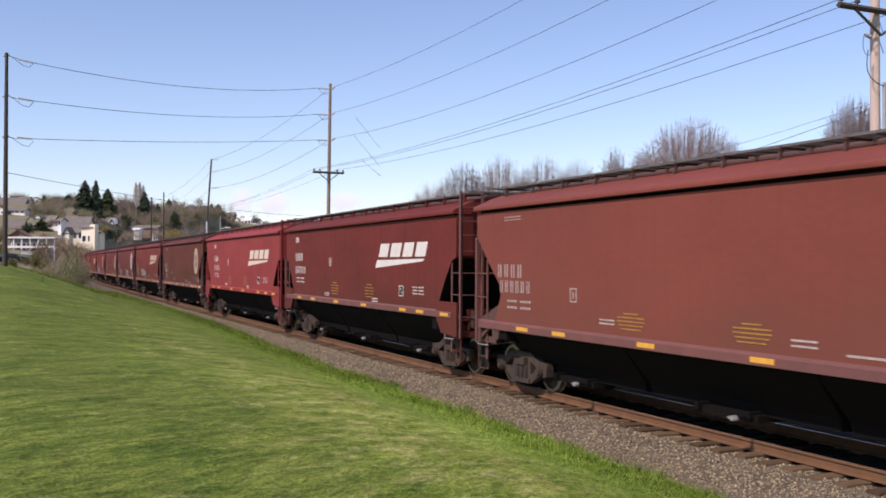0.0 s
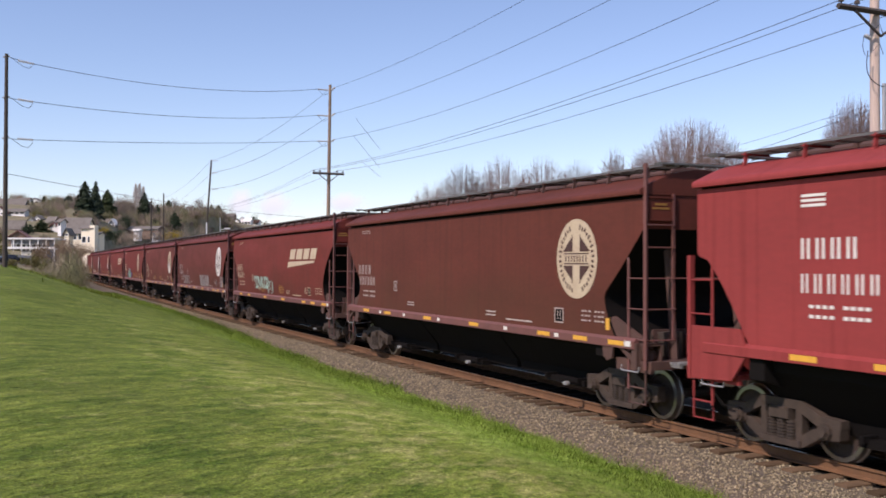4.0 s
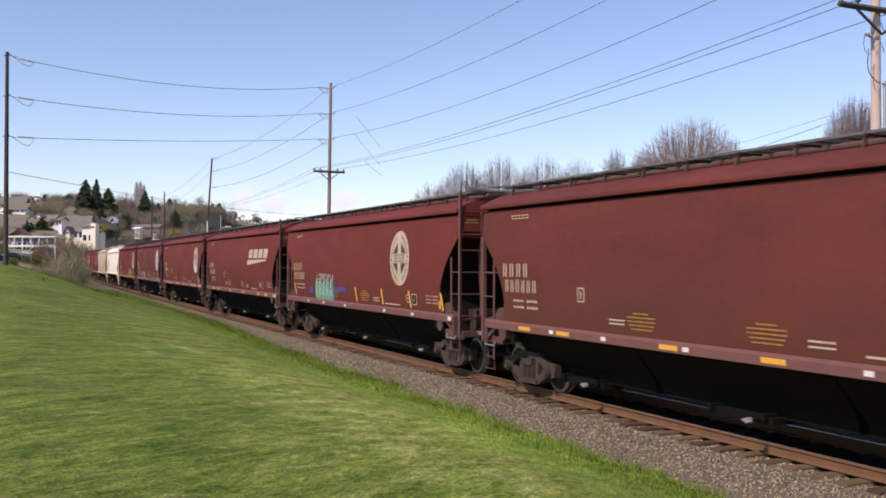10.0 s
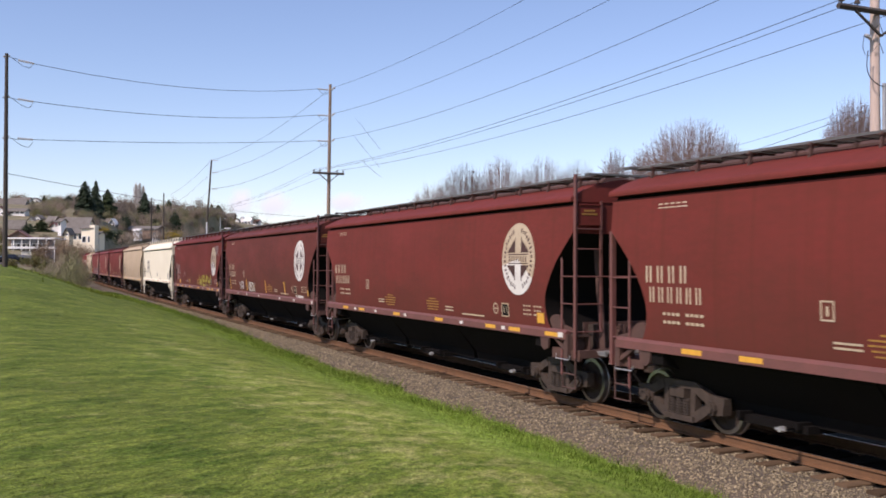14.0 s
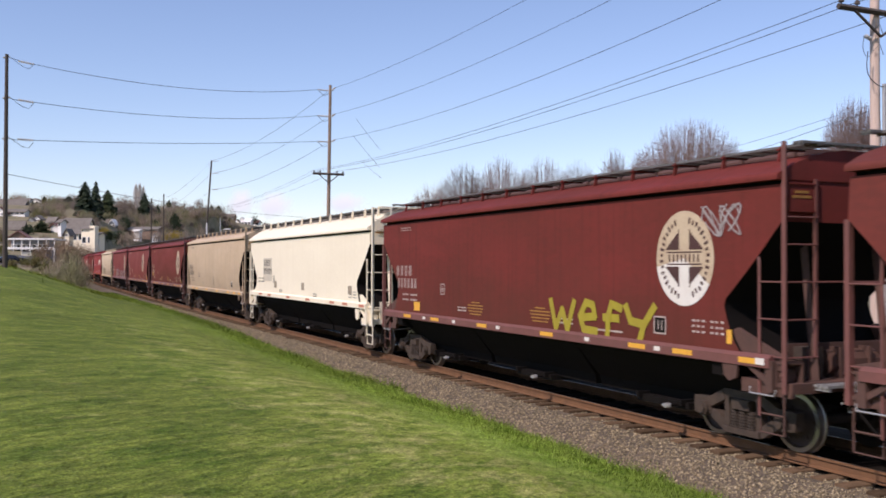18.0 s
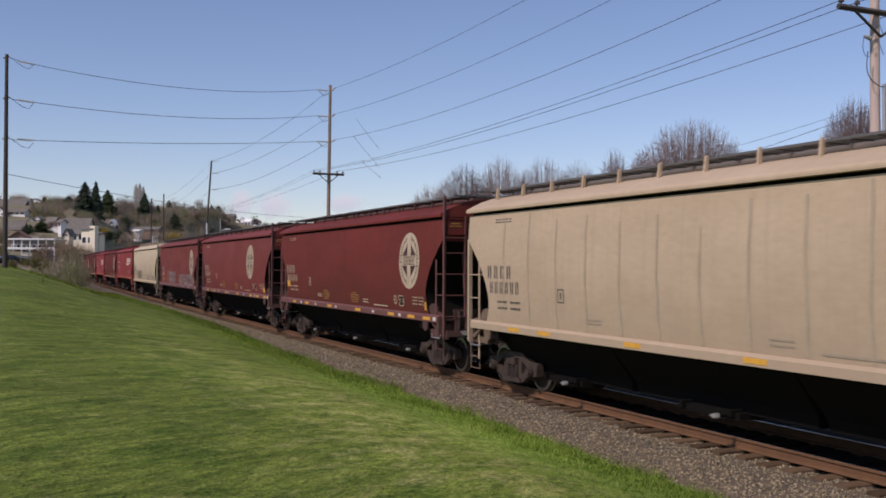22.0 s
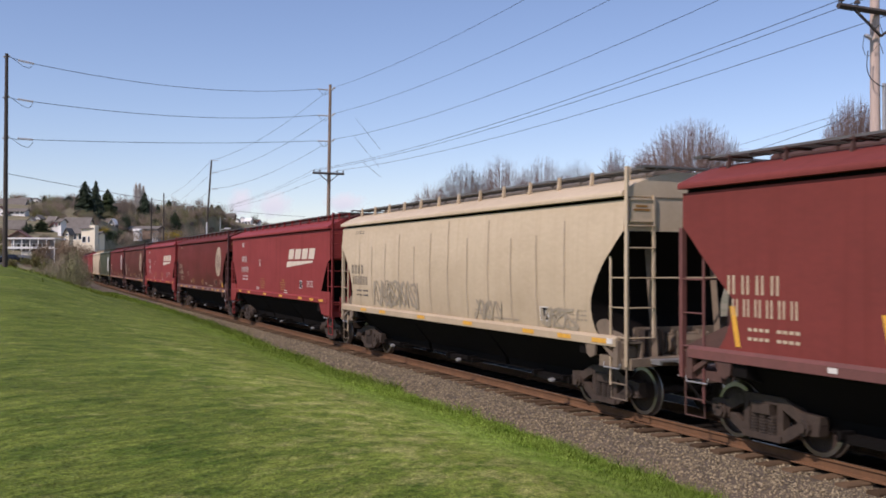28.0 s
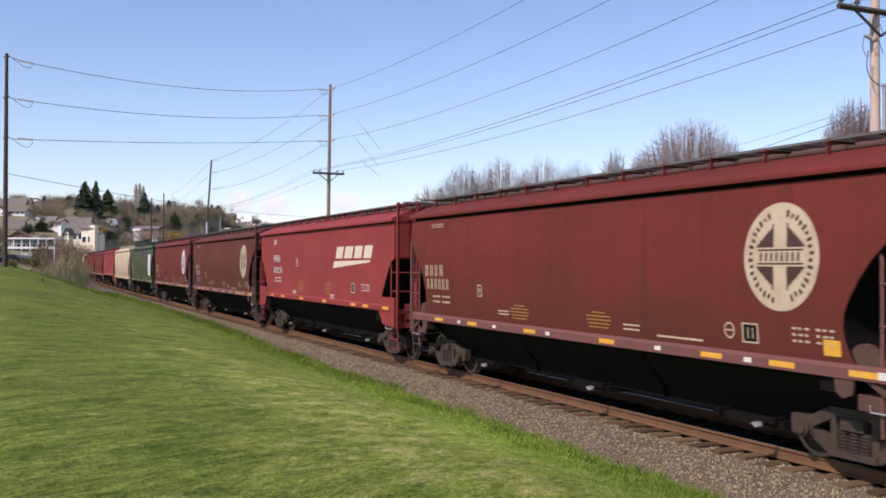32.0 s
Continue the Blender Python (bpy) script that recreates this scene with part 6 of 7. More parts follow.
clump_cloud("roadside_bushes", LOW, M_bush, "olive green bushes along the road", "bushes", 0.22, 900, seed=26)
evergreen = []
thicket(46, -1, 5.5, 246, 345, 1.2, 2.8, evergreen, 1.2)
thicket(40, -1, 9.5, 345, 470, 1.5, 3.6, evergreen, 1.1)
clump_cloud("evergreen_shrubs", evergreen, M_cedar, "dark green evergreen shrubs between the houses", "shrubs", 0.3, 320, seed=9)
clump_cloud("hillside_bushes", bushes, M_bush, "olive green bushes between the houses", "bushes", 0.3, 300, seed=3)
clump_cloud("yellow_bushes", gold, M_gold, "golden flowering bushes on the hillside", "bushes", 0.28, 220, seed=4)
rng = random.Random(6)
scrub = []
for k in range(190):
    y = rng.uniform(86, 190)
    u = rng.uniform(-0.01, 0.060)
    x = y * u
    scrub.append((x, y, ground_z(x, y) - 0.3, rng.uniform(1.5, 3), (0.35 + 2.9 * ease(0.022, 0.05, u)) * rng.uniform(0.6, 1.1)))
clump_cloud("bramble_thicket", scrub[0::2], M_brown, "brown bramble thicket beside the railway", "brambles", 0.20, 900, seed=5, twiggy=True)
clump_cloud("bramble_thicket", scrub[1::2], M_wood_olive, "olive brown bramble thicket beside the railway", "brambles", 0.20, 900, seed=6, twiggy=True)


def conifer_meshes(seed, height, width, mat, slim=1.0):
    """A tapered trunk and tiers of drooping sprays."""
    rnd = random.Random(seed)
    t = Geo()
    t.tube([(0, 0, -0.5), (0, 0, height * 0.5), (0, 0, height)], [height * 0.018, height * 0.011, 0.02], 7)
    vs, fs = [], []
    tiers = 26
    for i in range(tiers):
        u = i / (tiers - 1)
        z = height * (0.10 + 0.88 * u)
        rad = width / 2 * (1 - u) ** 0.55 * rnd.uniform(0.72, 1.12) + 0.12
        for k in range(22):
            a = rnd.uniform(0, 6.28)
            rr = rad * rnd.uniform(0.65, 1.1)
            zz = z + rnd.uniform(-0.02, 0.02) * height
            tip = Vector((rr * math.cos(a), rr * math.sin(a), zz - rr * 0.35 * slim))
            root = Vector((0, 0, zz + rr * 0.12))
            for q in range(5):
                f0, f1 = q / 5, (q + 1.6) / 5
                c0, c1 = root.lerp(tip, f0), root.lerp(tip, min(f1, 1))
                w = Vector((-math.sin(a), math.cos(a), rnd.uniform(-0.6, 0.3))) * rr * 0.30 * rnd.uniform(0.5, 1.2) * (1 - 0.4 * f0)
                n = len(vs)
                vs += [c0, c1 + w, c1 - w + Vector((0, 0, -0.12 * rr))]
                fs.append((n, n + 1, n + 2))
    return t.mesh("trunk", M_trunk), tri_mesh("crown", [tuple(v) for v in vs], fs, mat)


FIR = [conifer_meshes(s, 10, 6.6, M_conifer) for s in (1, 2)]
CEDAR = [conifer_meshes(s, 10, 6.6, M_cedar) for s in (3,)]


def poplar_meshes(seed, height, width):
    """A slim column of steep twigs."""
    rnd = random.Random(seed)
    twigs = []
    for k in range(620):
        u = rnd.random() ** 0.8
        a = rnd.uniform(0, 6.28)
        z = height * (0.15 + 0.75 * u)
        r = width * 0.5 * math.sin(math.pi * (0.12 + 0.8 * u)) * math.sqrt(rnd.random())
        end = Vector((r * math.cos(a), r * math.sin(a), z + height * rnd.uniform(0.06, 0.14)))
        twigs.append(([Vector((0, 0, z - height * 0.04)), Vector((end.x * 0.6, end.y * 0.6, z)), end], 0.024, 0.012))
    trunk = limb_geo([([Vector((0, 0, -0.5)), Vector((0, 0, height * 0.5)), Vector((0, 0, height * 0.97))], height * 0.018, 0.02)], 7)
    return trunk.mesh("trunk", M_poplar, True), limb_geo(twigs, 3).mesh("crown", M_poplar)


POPLAR = poplar_meshes(44, 10, 2.5)
# bearing, distance, foot, height, breadth, kind
for th, r, z, h, wide, m in ((3.67, 366, 17.7, 14.0, 5.3, FIR[0]), (4.25, 380, 18.8, 14.4, 3.4, FIR[1]), (4.88, 414, 20.2, 12.3, 5.0, CEDAR[0]), (3.97, 372, 17.6, 8.9, 3.9, FIR[0]), (4.50, 408, 19.7, 8.2, 2.8, FIR[1]), (2.81, 444, 25.4, 5.9, 4.6, FIR[0]), (1.56, 470, 28.6, 4.1, 1.4, FIR[1]), (1.44, 298, 9.1, 5.4, 3.7, CEDAR[0]), (6.89, 450, 18.9, 15.5, 4.9, FIR[0]), (7.61, 460, 19.3, 10.2, 3.5, FIR[1]), (8.23, 520, 29.4, 6.2, 2.8, FIR[0]), (8.56, 440, 16.2, 8.5, 4.1, CEDAR[0]), (10.61, 600, 33.8, 4.8, 2.0, FIR[0]), (11.01, 615, 34.7, 4.3, 3.1, FIR[1]), (3.80, 395, 19.0, 3.1, 1.6, CEDAR[0]), (7.95, 500, 24.9, 5.1, 2.2, FIR[1])):
    x, y = r * math.sin(radians(th)), r * math.cos(radians(th))
    wide /= 3.5
    t = empty("tree", Matrix.Translation((x, y, z)) @ Matrix.Rotation(th * 3, 4, "Z") @ Matrix.Diagonal((wide, wide, h / 10, 1)), "dark green conifer on the hillside" if m is not CEDAR[0] else "olive green conifer on the hillside", "tree", "hillside conifers")
    piece("trunk", m[0], t)
    piece("crown", m[1], t, None, "dense evergreen sprays")
for th, r, h in ((6.41, 470, 14.3), (6.61, 468, 14.8), (6.81, 472, 13.4)):
    x, y, z = at_bearing(th, r)
    stand_tree(POPLAR, x, y, th, h / 10, "tall pale leafless poplar on the hillside", group="hillside poplars")

# ---- houses ----


def house(th, r, width, depth, wall_h, roof_h, wall, roof, label, windows=4, storeys=1, turn=0.0, gable="x", chimney=False, deck=False, base=0.0):
    x, y = r * math.sin(radians(th)), r * math.cos(radians(th))
    z = base
    hs = empty("house", Matrix.Translation((x, y, z)) @ Matrix.Rotation(radians(-th + turn - 38), 4, "Z"), label, "house", "hillside houses")
    w, d = width / 2, depth * 0.32
    body = Geo()
    body.box(-w, w, -d, d, -2.5, wall_h)
    if gable == "y":
        body.prism([(-w, wall_h), (w, wall_h), (0, wall_h + roof_h)], "y", -d, d)
    else:
        body.prism([(-d, wall_h), (d, wall_h), (0, wall_h + roof_h)], "x", -w, w)
    piece("wall", body.mesh("house_wall", wall), hs)
    o = 0.5
    for e in (-1, 1):
        g = Geo()
        if gable == "y":
            s = roof_h / w
            g.prism([(0, wall_h + roof_h + 0.02), (e * (w + o), wall_h - o * s + 0.02), (e * (w + o), wall_h - o * s + 0.22), (0, wall_h + roof_h + 0.24)], "y", -d - o, d + o)
        else:
            s = roof_h / d
            g.prism([(0, wall_h + roof_h + 0.02), (e * (d + o), wall_h - o * s + 0.02), (e * (d + o), wall_h - o * s + 0.22), (0, wall_h + roof_h + 0.24)], "x", -w - o, w + o)
        piece("roof_slope", g.mesh("roof_slope", roof), hs)
    per = windows
    for st in range(storeys):
        z0 = (wall_h / storeys) * st + 0.9
        for k in range(per):
            cx = -w + width * (k + 0.5) / per
            ww = width / per * 0.32
            hh = min(1.5, wall_h / storeys - 1.2)
            f = Geo()
            for a, b, c, e in ((-ww - 0.12, ww + 0.12, -0.12, 0.0), (-ww - 0.12, ww + 0.12, hh, hh + 0.12), (-ww - 0.12, -ww, 0.0, hh), (ww, ww + 0.12, 0.0, hh)):
                f.box(cx + a, cx + b, -d - 0.08, -d + 0.02, z0 + c, z0 + e)
            win = piece("window", f.mesh("window_frame", M_wwall), hs, None, "white window frame")
            p = Geo()
            p.box(cx - ww, cx + ww, -d - 0.03, -d + 0.02, z0, z0 + hh)
            piece("pane", p.mesh("pane", M_glass), win, None, "dark window glass")
    if chimney:
        g = Geo()
        g.box(w - 0.7, w + 0.9, -d - 0.3, -d + 1.2, -3, wall_h + roof_h * 1.2)
        piece("chimney", g.mesh("chimney", wall), hs, None, "tall bright chimney wall")
    if deck:
        g = Geo()
        g.box(-w - 0.5, w + 2.5, -d - 2.4, -d, wall_h * 0.40, wall_h * 0.46)
        g.box(-w - 0.5, w + 2.5, -d - 2.42, -d - 2.34, wall_h * 0.46, wall_h * 0.46 + 0.25)
        piece("deck", g.mesh("deck", M_wwall), hs, None, "white fascia of the balcony deck")
        for k in range(7):
            cx = -w - 0.3 + (width + 2.6) * k / 6
            q = Geo()
            q.box(cx - 0.09, cx + 0.09, -d - 2.3, -d - 2.1, -2.5, wall_h)
            piece("deck_post", q.mesh("deck_post", M_wwall), hs)
        g = Geo()
        g.box(-w - 0.5, w + 2.5, -d - 2.6, d, wall_h, wall_h + 0.3)
        piece("flat_roof", g.mesh("flat_roof", M_wwall), hs, None, "white-edged flat roof")
    return hs


house(3.35, 292, 7.3, 6.1, 1.1, 2.1, M_cwall, M_roof, "cream stucco house with broad grey shingle roof", 3, 1, 14, "x", base=11.4)
house(3.45, 281, 6.3, 5.2, 2.8, 1.6, M_cwall, M_roof, "cream house storey with wide grey lean-to roof", 4, 1, 14, "x", base=7.4)
house(3.95, 272, 3.6, 3.5, 4.7, 0.6, M_cwall, M_roof, "cream two-storey house wing with bright chimney wall", 2, 1, 0, "x", base=6.4, chimney=True)
house(4.53, 274, 0.8, 3.5, 3.5, 0.5, M_cwall, M_roof, "slim cream house wing with dark window", 1, 1, 0, "x", base=6.1)
house(2.86, 266, 1.2, 3.5, 1.6, 1.0, M_cwall, M_roof, "small cream gabled wing with grey roof", 1, 1, 10, "y", base=8.0)
house(2.50, 288, 1.1, 3.5, 2.1, 0.6, M_wwall, M_roof, "slim white chimney-like house wing", 1, 1, 0, "x", base=11.3)
house(-0.01, 432, 11.1, 8.0, 1.9, 2.8, M_gwall, M_roof, "grey house with long window band on the hilltop", 7, 1, 16, "x", base=23.5)
house(0.19, 352, 6.9, 5.7, 3.4, 0.8, M_wwall, M_roof, "white two-storey house with dark windows", 4, 2, 14, "x", base=15.7)
house(-0.57, 350, 3.4, 3.5, 3.4, 1.7, M_wwall, M_redroof, "white gabled house with faded red roof", 2, 2, 14, "y", base=15.3)
house(0.61, 480, 4.7, 3.9, 2.1, 1.0, M_wwall, M_roof, "white house on the hilltop", 3, 1, 10, "x", base=28.7)
house(1.15, 488, 4.4, 3.7, 1.9, 1.1, M_wwall, M_roof, "small white gabled house on the hilltop", 2, 1, 10, "y", base=29.3)
house(0.95, 334, 2.0, 3.5, 1.1, 0.9, M_wwall, M_roof, "low white house with grey roof", 2, 1, 20, "y", base=14.3)
house(1.31, 338, 2.1, 3.5, 1.7, 0.9, M_wwall, M_roof, "small white house with grey roof", 2, 1, 5, "y", base=14.7)
house(0.20, 300, 4.3, 3.6, 1.1, 1.8, M_bwall, M_roof, "brown house with wide grey roof", 3, 1, 16, "x", base=10.9)
house(2.03, 330, 3.0, 3.5, 1.1, 1.3, M_bwall, M_roof, "low brown house with grey roof", 3, 1, -4, "x", base=14.1)
house(2.21, 300, 2.2, 3.5, 0.8, 0.8, M_wwall, M_redroof, "small house with faded red roof", 2, 1, 5, "y", base=11.7)
house(2.99, 400, 2.6, 3.5, 1.1, 1.1, M_wwall, M_roof, "small pale house among bare trees", 3, 1, -5, "x", base=19.6)
house(0.36, 240, 4.0, 3.5, 1.3, 1.3, M_bwall, M_redroof, "brown house with faded red gable roof", 3, 1, 20, "y", base=6.4)
house(1.02, 222, 7.4, 7.1, 3.4, 0.2, M_gwall, M_wwall, "white house with balcony deck and wide windows", 7, 1, 18, "x", base=3.3, deck=True)
house(4.80, 392, 4.3, 3.6, 1.8, 2.0, M_gwall, M_roof, "blue-grey house with grey roof", 2, 1, 10, "x", base=15.1)
house(5.21, 388, 2.6, 3.5, 2.2, 1.7, M_gwall, M_wwall, "blue-grey house with white gable", 2, 1, 10, "y", base=14.8)
house(6.99, 384, 12.3, 8.0, 1.3, 0.9, M_bwall, M_roof, "long low grey-roofed building", 8, 1, 8, "x", base=13.7)
house(6.53, 372, 2.2, 3.5, 1.3, 0.4, M_wwall, M_wwall, "low pale shed above the railway", 2, 1, 5, "x", base=12.7)
house(7.52, 330, 2.6, 3.5, 3.0, 0.6, M_gwall, M_roof, "narrow grey house with pale window frames", 3, 1, 8, "y", base=8.3)
house(8.83, 600, 4.8, 4.0, 2.1, 1.0, M_wwall, M_roof, "pale house on the far ridge", 3, 1, 5, "x", base=33.8)
house(9.43, 606, 4.2, 3.5, 2.1, 1.0, M_wwall, M_roof, "pale house on the far ridge", 3, 1, -5, "x", base=33.9)
house(11.74, 650, 5.9, 5.0, 2.3, 1.9, M_bwall, M_roof, "brown-roofed house on the far slope", 3, 1, 5, "x", base=31.1)
house(12.10, 642, 2.6, 3.5, 3.3, 1.5, M_wwall, M_roof, "distant white house on the far slope", 1, 1, 14, "y", base=26.7)
house(12.39, 648, 3.3, 3.5, 3.8, 1.9, M_wwall, M_wwall, "distant white gabled house on the far slope", 2, 1, 10, "y", base=27.3)
house(12.75, 640, 4.6, 3.8, 3.3, 1.5, M_wwall, M_wwall, "distant white house on the far slope", 2, 1, 6, "x", base=27.0)
house(13.20, 655, 5.4, 4.5, 2.3, 1.5, M_wwall, M_redroof, "distant white house with red roof", 2, 1, 0, "x", base=27.7)
g = Geo()
x, y, z = at_bearing(0.68, 205)
g.box(-0.9, 0.9, -0.8, 0.8, -1.5, 1.33)
shed = empty("garden_shed", Matrix.Translation((x, y, 2.61)), "pale yellow garden shed below the houses", "shed")
piece("wall", g.mesh("shed_wall", M_cwall), shed)
g = Geo()
g.prism([(-1.0, 1.33), (1.0, 1.33), (0, 1.63)], "y", -0.9, 0.9)
piece("roof", g.mesh("shed_roof", M_roof), shed)

# ---- a parked car at the roadside ----
M_auto = material("dark_blue_car_paint", (0.02, 0.023, 0.03), None, 0.25, 0.1, 3, 30, 0.3, 0)


def parked_car(th, r, turn, mat, label):
    x, y, z = at_bearing(th, r)
    auto = empty("parked_car", Matrix.Translation((x, y, z + 0.05)) @ Matrix.Rotation(turn, 4, "Z"), label, "car", "parked cars")
    g = Geo()
    g.prism([(-2.2, 0.35), (2.2, 0.35), (2.2, 0.75), (1.9, 0.92), (-2.0, 0.95), (-2.2, 0.8)], "y", -0.86, 0.86)
    piece("body", g.mesh("car_body", mat, True), auto)
    g = Geo()
    g.rings([[(a, b, 0.92) for a, b in ((-1.6, -0.78), (1.2, -0.78), (1.2, 0.78), (-1.6, 0.78))], [(a, b, 1.42) for a, b in ((-1.0, -0.62), (0.5, -0.62), (0.5, 0.62), (-1.0, 0.62))]])
    piece("cabin", g.mesh("car_cabin", M_glass), auto, None, "dark glazed cabin")
    for e in (-1.35, 1.4):
        for q in (-0.8, 0.8):
            g = Geo()
            g.tube([(e, q - 0.1, 0.32), (e, q + 0.1, 0.32)], 0.32, 14)
            piece("wheel", g.mesh("car_wheel", M_black, True), auto)


parked_car(-0.1, 178, 0.15, M_auto, "dark parked car on the road below the houses")
road_v = [(r * math.sin(radians(th)), r * math.cos(radians(th))) for th in [-8 + 0.5 * k for k in range(19)] for r in (174, 180, 186, 192, 198, 204)]
road_me = bpy.data.meshes.new("road")
road_me.from_pydata([(x, y, ground_z(x, y) + 0.06) for x, y in road_v], [], [(i * 6 + k, i * 6 + k + 1, i * 6 + k + 7, i * 6 + k + 6) for i in range(18) for k in range(5)])
road_me.materials.append(M_road)
tagged(new("road", road_me), "grey asphalt road below the houses", "road", kind="structure")

# ---- small low clouds ----


def cloud_material():
    m = bpy.data.materials.new("thin_cloud")
    m.use_nodes = True
    nd, ln = m.node_tree.nodes, m.node_tree.links
    nd.clear()
    tc, no, so = nd.new("ShaderNodeTexCoord"), nd.new("ShaderNodeTexNoise"), nd.new("ShaderNodeVectorMath")
    no.inputs["Scale"].default_value, no.inputs["Detail"].default_value, no.inputs["Roughness"].default_value = 0.018, 5, 0.6
    ln.new(tc.outputs["Object"], no.inputs["Vector"])
    so.operation = "DISTANCE"
    so.inputs[1].default_value = (0.5, 0.5, 0.5)
    ln.new(tc.outputs["Generated"], so.inputs[0])
    ad = nd.new("ShaderNodeMath")
    ad.operation = "MULTIPLY_ADD"
    ad.inputs[1].default_value = -1.9
    ln.new(so.outputs["Value"], ad.inputs[0])
    ln.new(no.outputs["Fac"], ad.inputs[2])
    rg = nd.new("ShaderNodeMapRange")
    rg.inputs["From Min"].default_value, rg.inputs["From Max"].default_value, rg.inputs["To Max"].default_value = -0.25, 0.25, 0.8
    ln.new(ad.outputs[0], rg.inputs["Value"])
    em, tr, mi, out = nd.new("ShaderNodeEmission"), nd.new("ShaderNodeBsdfTransparent"), nd.new("ShaderNodeMixShader"), nd.new("ShaderNodeOutputMaterial")
    sp, rm = nd.new("ShaderNodeSeparateXYZ"), nd.new("ShaderNodeMix")
    rm.data_type = "RGBA"
    rm.inputs[6].default_value, rm.inputs[7].default_value = (0.58, 0.62, 0.70, 1), (0.80, 0.79, 0.80, 1)
    ln.new(tc.outputs["Generated"], sp.inputs[0])
    ln.new(sp.outputs["Z"], rm.inputs[0])
    ln.new(rm.outputs[2], em.inputs["Color"])
    ln.new(rg.outputs[0], mi.inputs[0])
    ln.new(tr.outputs[0], mi.inputs[1])
    ln.new(em.outputs[0], mi.inputs[2])
    ln.new(mi.outputs[0], out.inputs["Surface"])
    return m


M_cloud = cloud_material()
# bearing, height, width, depth, three kilometres away
for th, z, w, h in ((12.31, 194, 119, 118), (14.21, 188, 155, 112), (18.37, 198, 176, 85)):
    g = Geo()
    g.add([(-w / 2, 0, -h / 2), (w / 2, 0, -h / 2), (w / 2, 0, h / 2), (-w / 2, 0, h / 2)], [(0, 1, 2, 3)])
    c = new("backdrop", g.mesh("backdrop", M_cloud))
    c.matrix_basis = Matrix.Translation((3000 * math.sin(radians(th)), 3000 * math.cos(radians(th)), z)) @ Matrix.Rotation(radians(-th), 4, "Z")
    c.visible_shadow = False
    tagged(c, "small thin grey-white cloud low over the hills", "cloud", kind="structure")

# ---- ballast stones and grass ----


def scatter_stones():
    r = np.random.RandomState(11)
    n = 68000
    s = 3 + 75 * r.uniform(size=n) ** 1.7
    u = -3.4 + 2.52 * r.uniform(size=n) ** 1.12
    size = 0.010 + 0.024 * r.uniform(size=n) ** 1.6
    # the ties stay clear
    keep = (u < -1.30) | (np.abs((s - 2.0 + 0.26) % 0.52 - 0.26) > 0.14)
    s, u, size = s[keep], u[keep], size[keep]
    n = len(s)
    x, y = TRACK_X + u + np.maximum(s - EASE_Y, 0) ** 2 / (2 * EASE_R), s
    z = RAIL_Z + np.interp(u, [-3.3, -2.2, -1.2, -0.88], [-0.36, -0.26, -0.225, -0.225]) + size * 0.25
    base = np.array([(1, 0, 0), (-1, 0, 0), (0, 1, 0), (0, -1, 0), (0, 0, 1), (0, 0, -1)], dtype=np.float32)
    v = base[None] * r.uniform(0.5, 1.25, size=(n, 6, 1)) + r.normal(size=(n, 6, 3)) * 0.22
    v = v * size[:, None, None] * np.array([1, 1, 0.75]) + np.stack([x, y, z], axis=1)[:, None]
    f = np.array([(0, 2, 4), (2, 1, 4), (1, 3, 4), (3, 0, 4), (2, 0, 5), (1, 2, 5), (3, 1, 5), (0, 3, 5)])
    faces = (f[None] + (np.arange(n) * 6)[:, None, None]).reshape(-1, 3)
    tagged(new("ballast_stones", tri_mesh("ballast_stones", v.reshape(-1, 3), faces, M_stone)), "loose grey and brown crushed stones", "ballast", kind="stuff")


def blades(name, x, y, h, w, lean, mat, label, seed, soft=0.1):
    # the blades' shading leans towards upright, as light scatters between them
    r = np.random.RandomState(seed)
    n = len(x)
    z = np.array([ground_z(float(a), float(b)) for a, b in zip(x, y)])
    a = r.uniform(0, 2 * np.pi, size=n)
    dx, dy = np.cos(a) * w / 2, np.sin(a) * w / 2
    b = r.uniform(0, 2 * np.pi, size=n)
    lx, ly = np.cos(b) * lean * h, np.sin(b) * lean * h
    p0 = np.stack([x - dx, y - dy, z - 0.01], axis=1)
    p1 = np.stack([x + dx, y + dy, z - 0.01], axis=1)
    p2 = np.stack([x + lx, y + ly, z + h], axis=1)
    flip = np.cross(p1 - p0, p2 - p0)[:, 2:3] < 0
    p0, p1 = np.where(flip, p1, p0), np.where(flip, p0, p1)
    v = np.stack([p0, p1, p2], axis=1).reshape(-1, 3)
    me = tri_mesh(name, v, np.arange(3 * n).reshape(-1, 3), mat, True)
    up = np.stack([lx, ly, h * 0 + 0.05], axis=1) / 0.05 * soft + np.array([0, 0, 1.0])
    up = np.repeat(up / np.linalg.norm(up, axis=1, keepdims=True), 3, axis=0)
    me.normals_split_custom_set_from_vertices(up.tolist())
    tagged(new(name, me), label, "grass", kind="stuff")


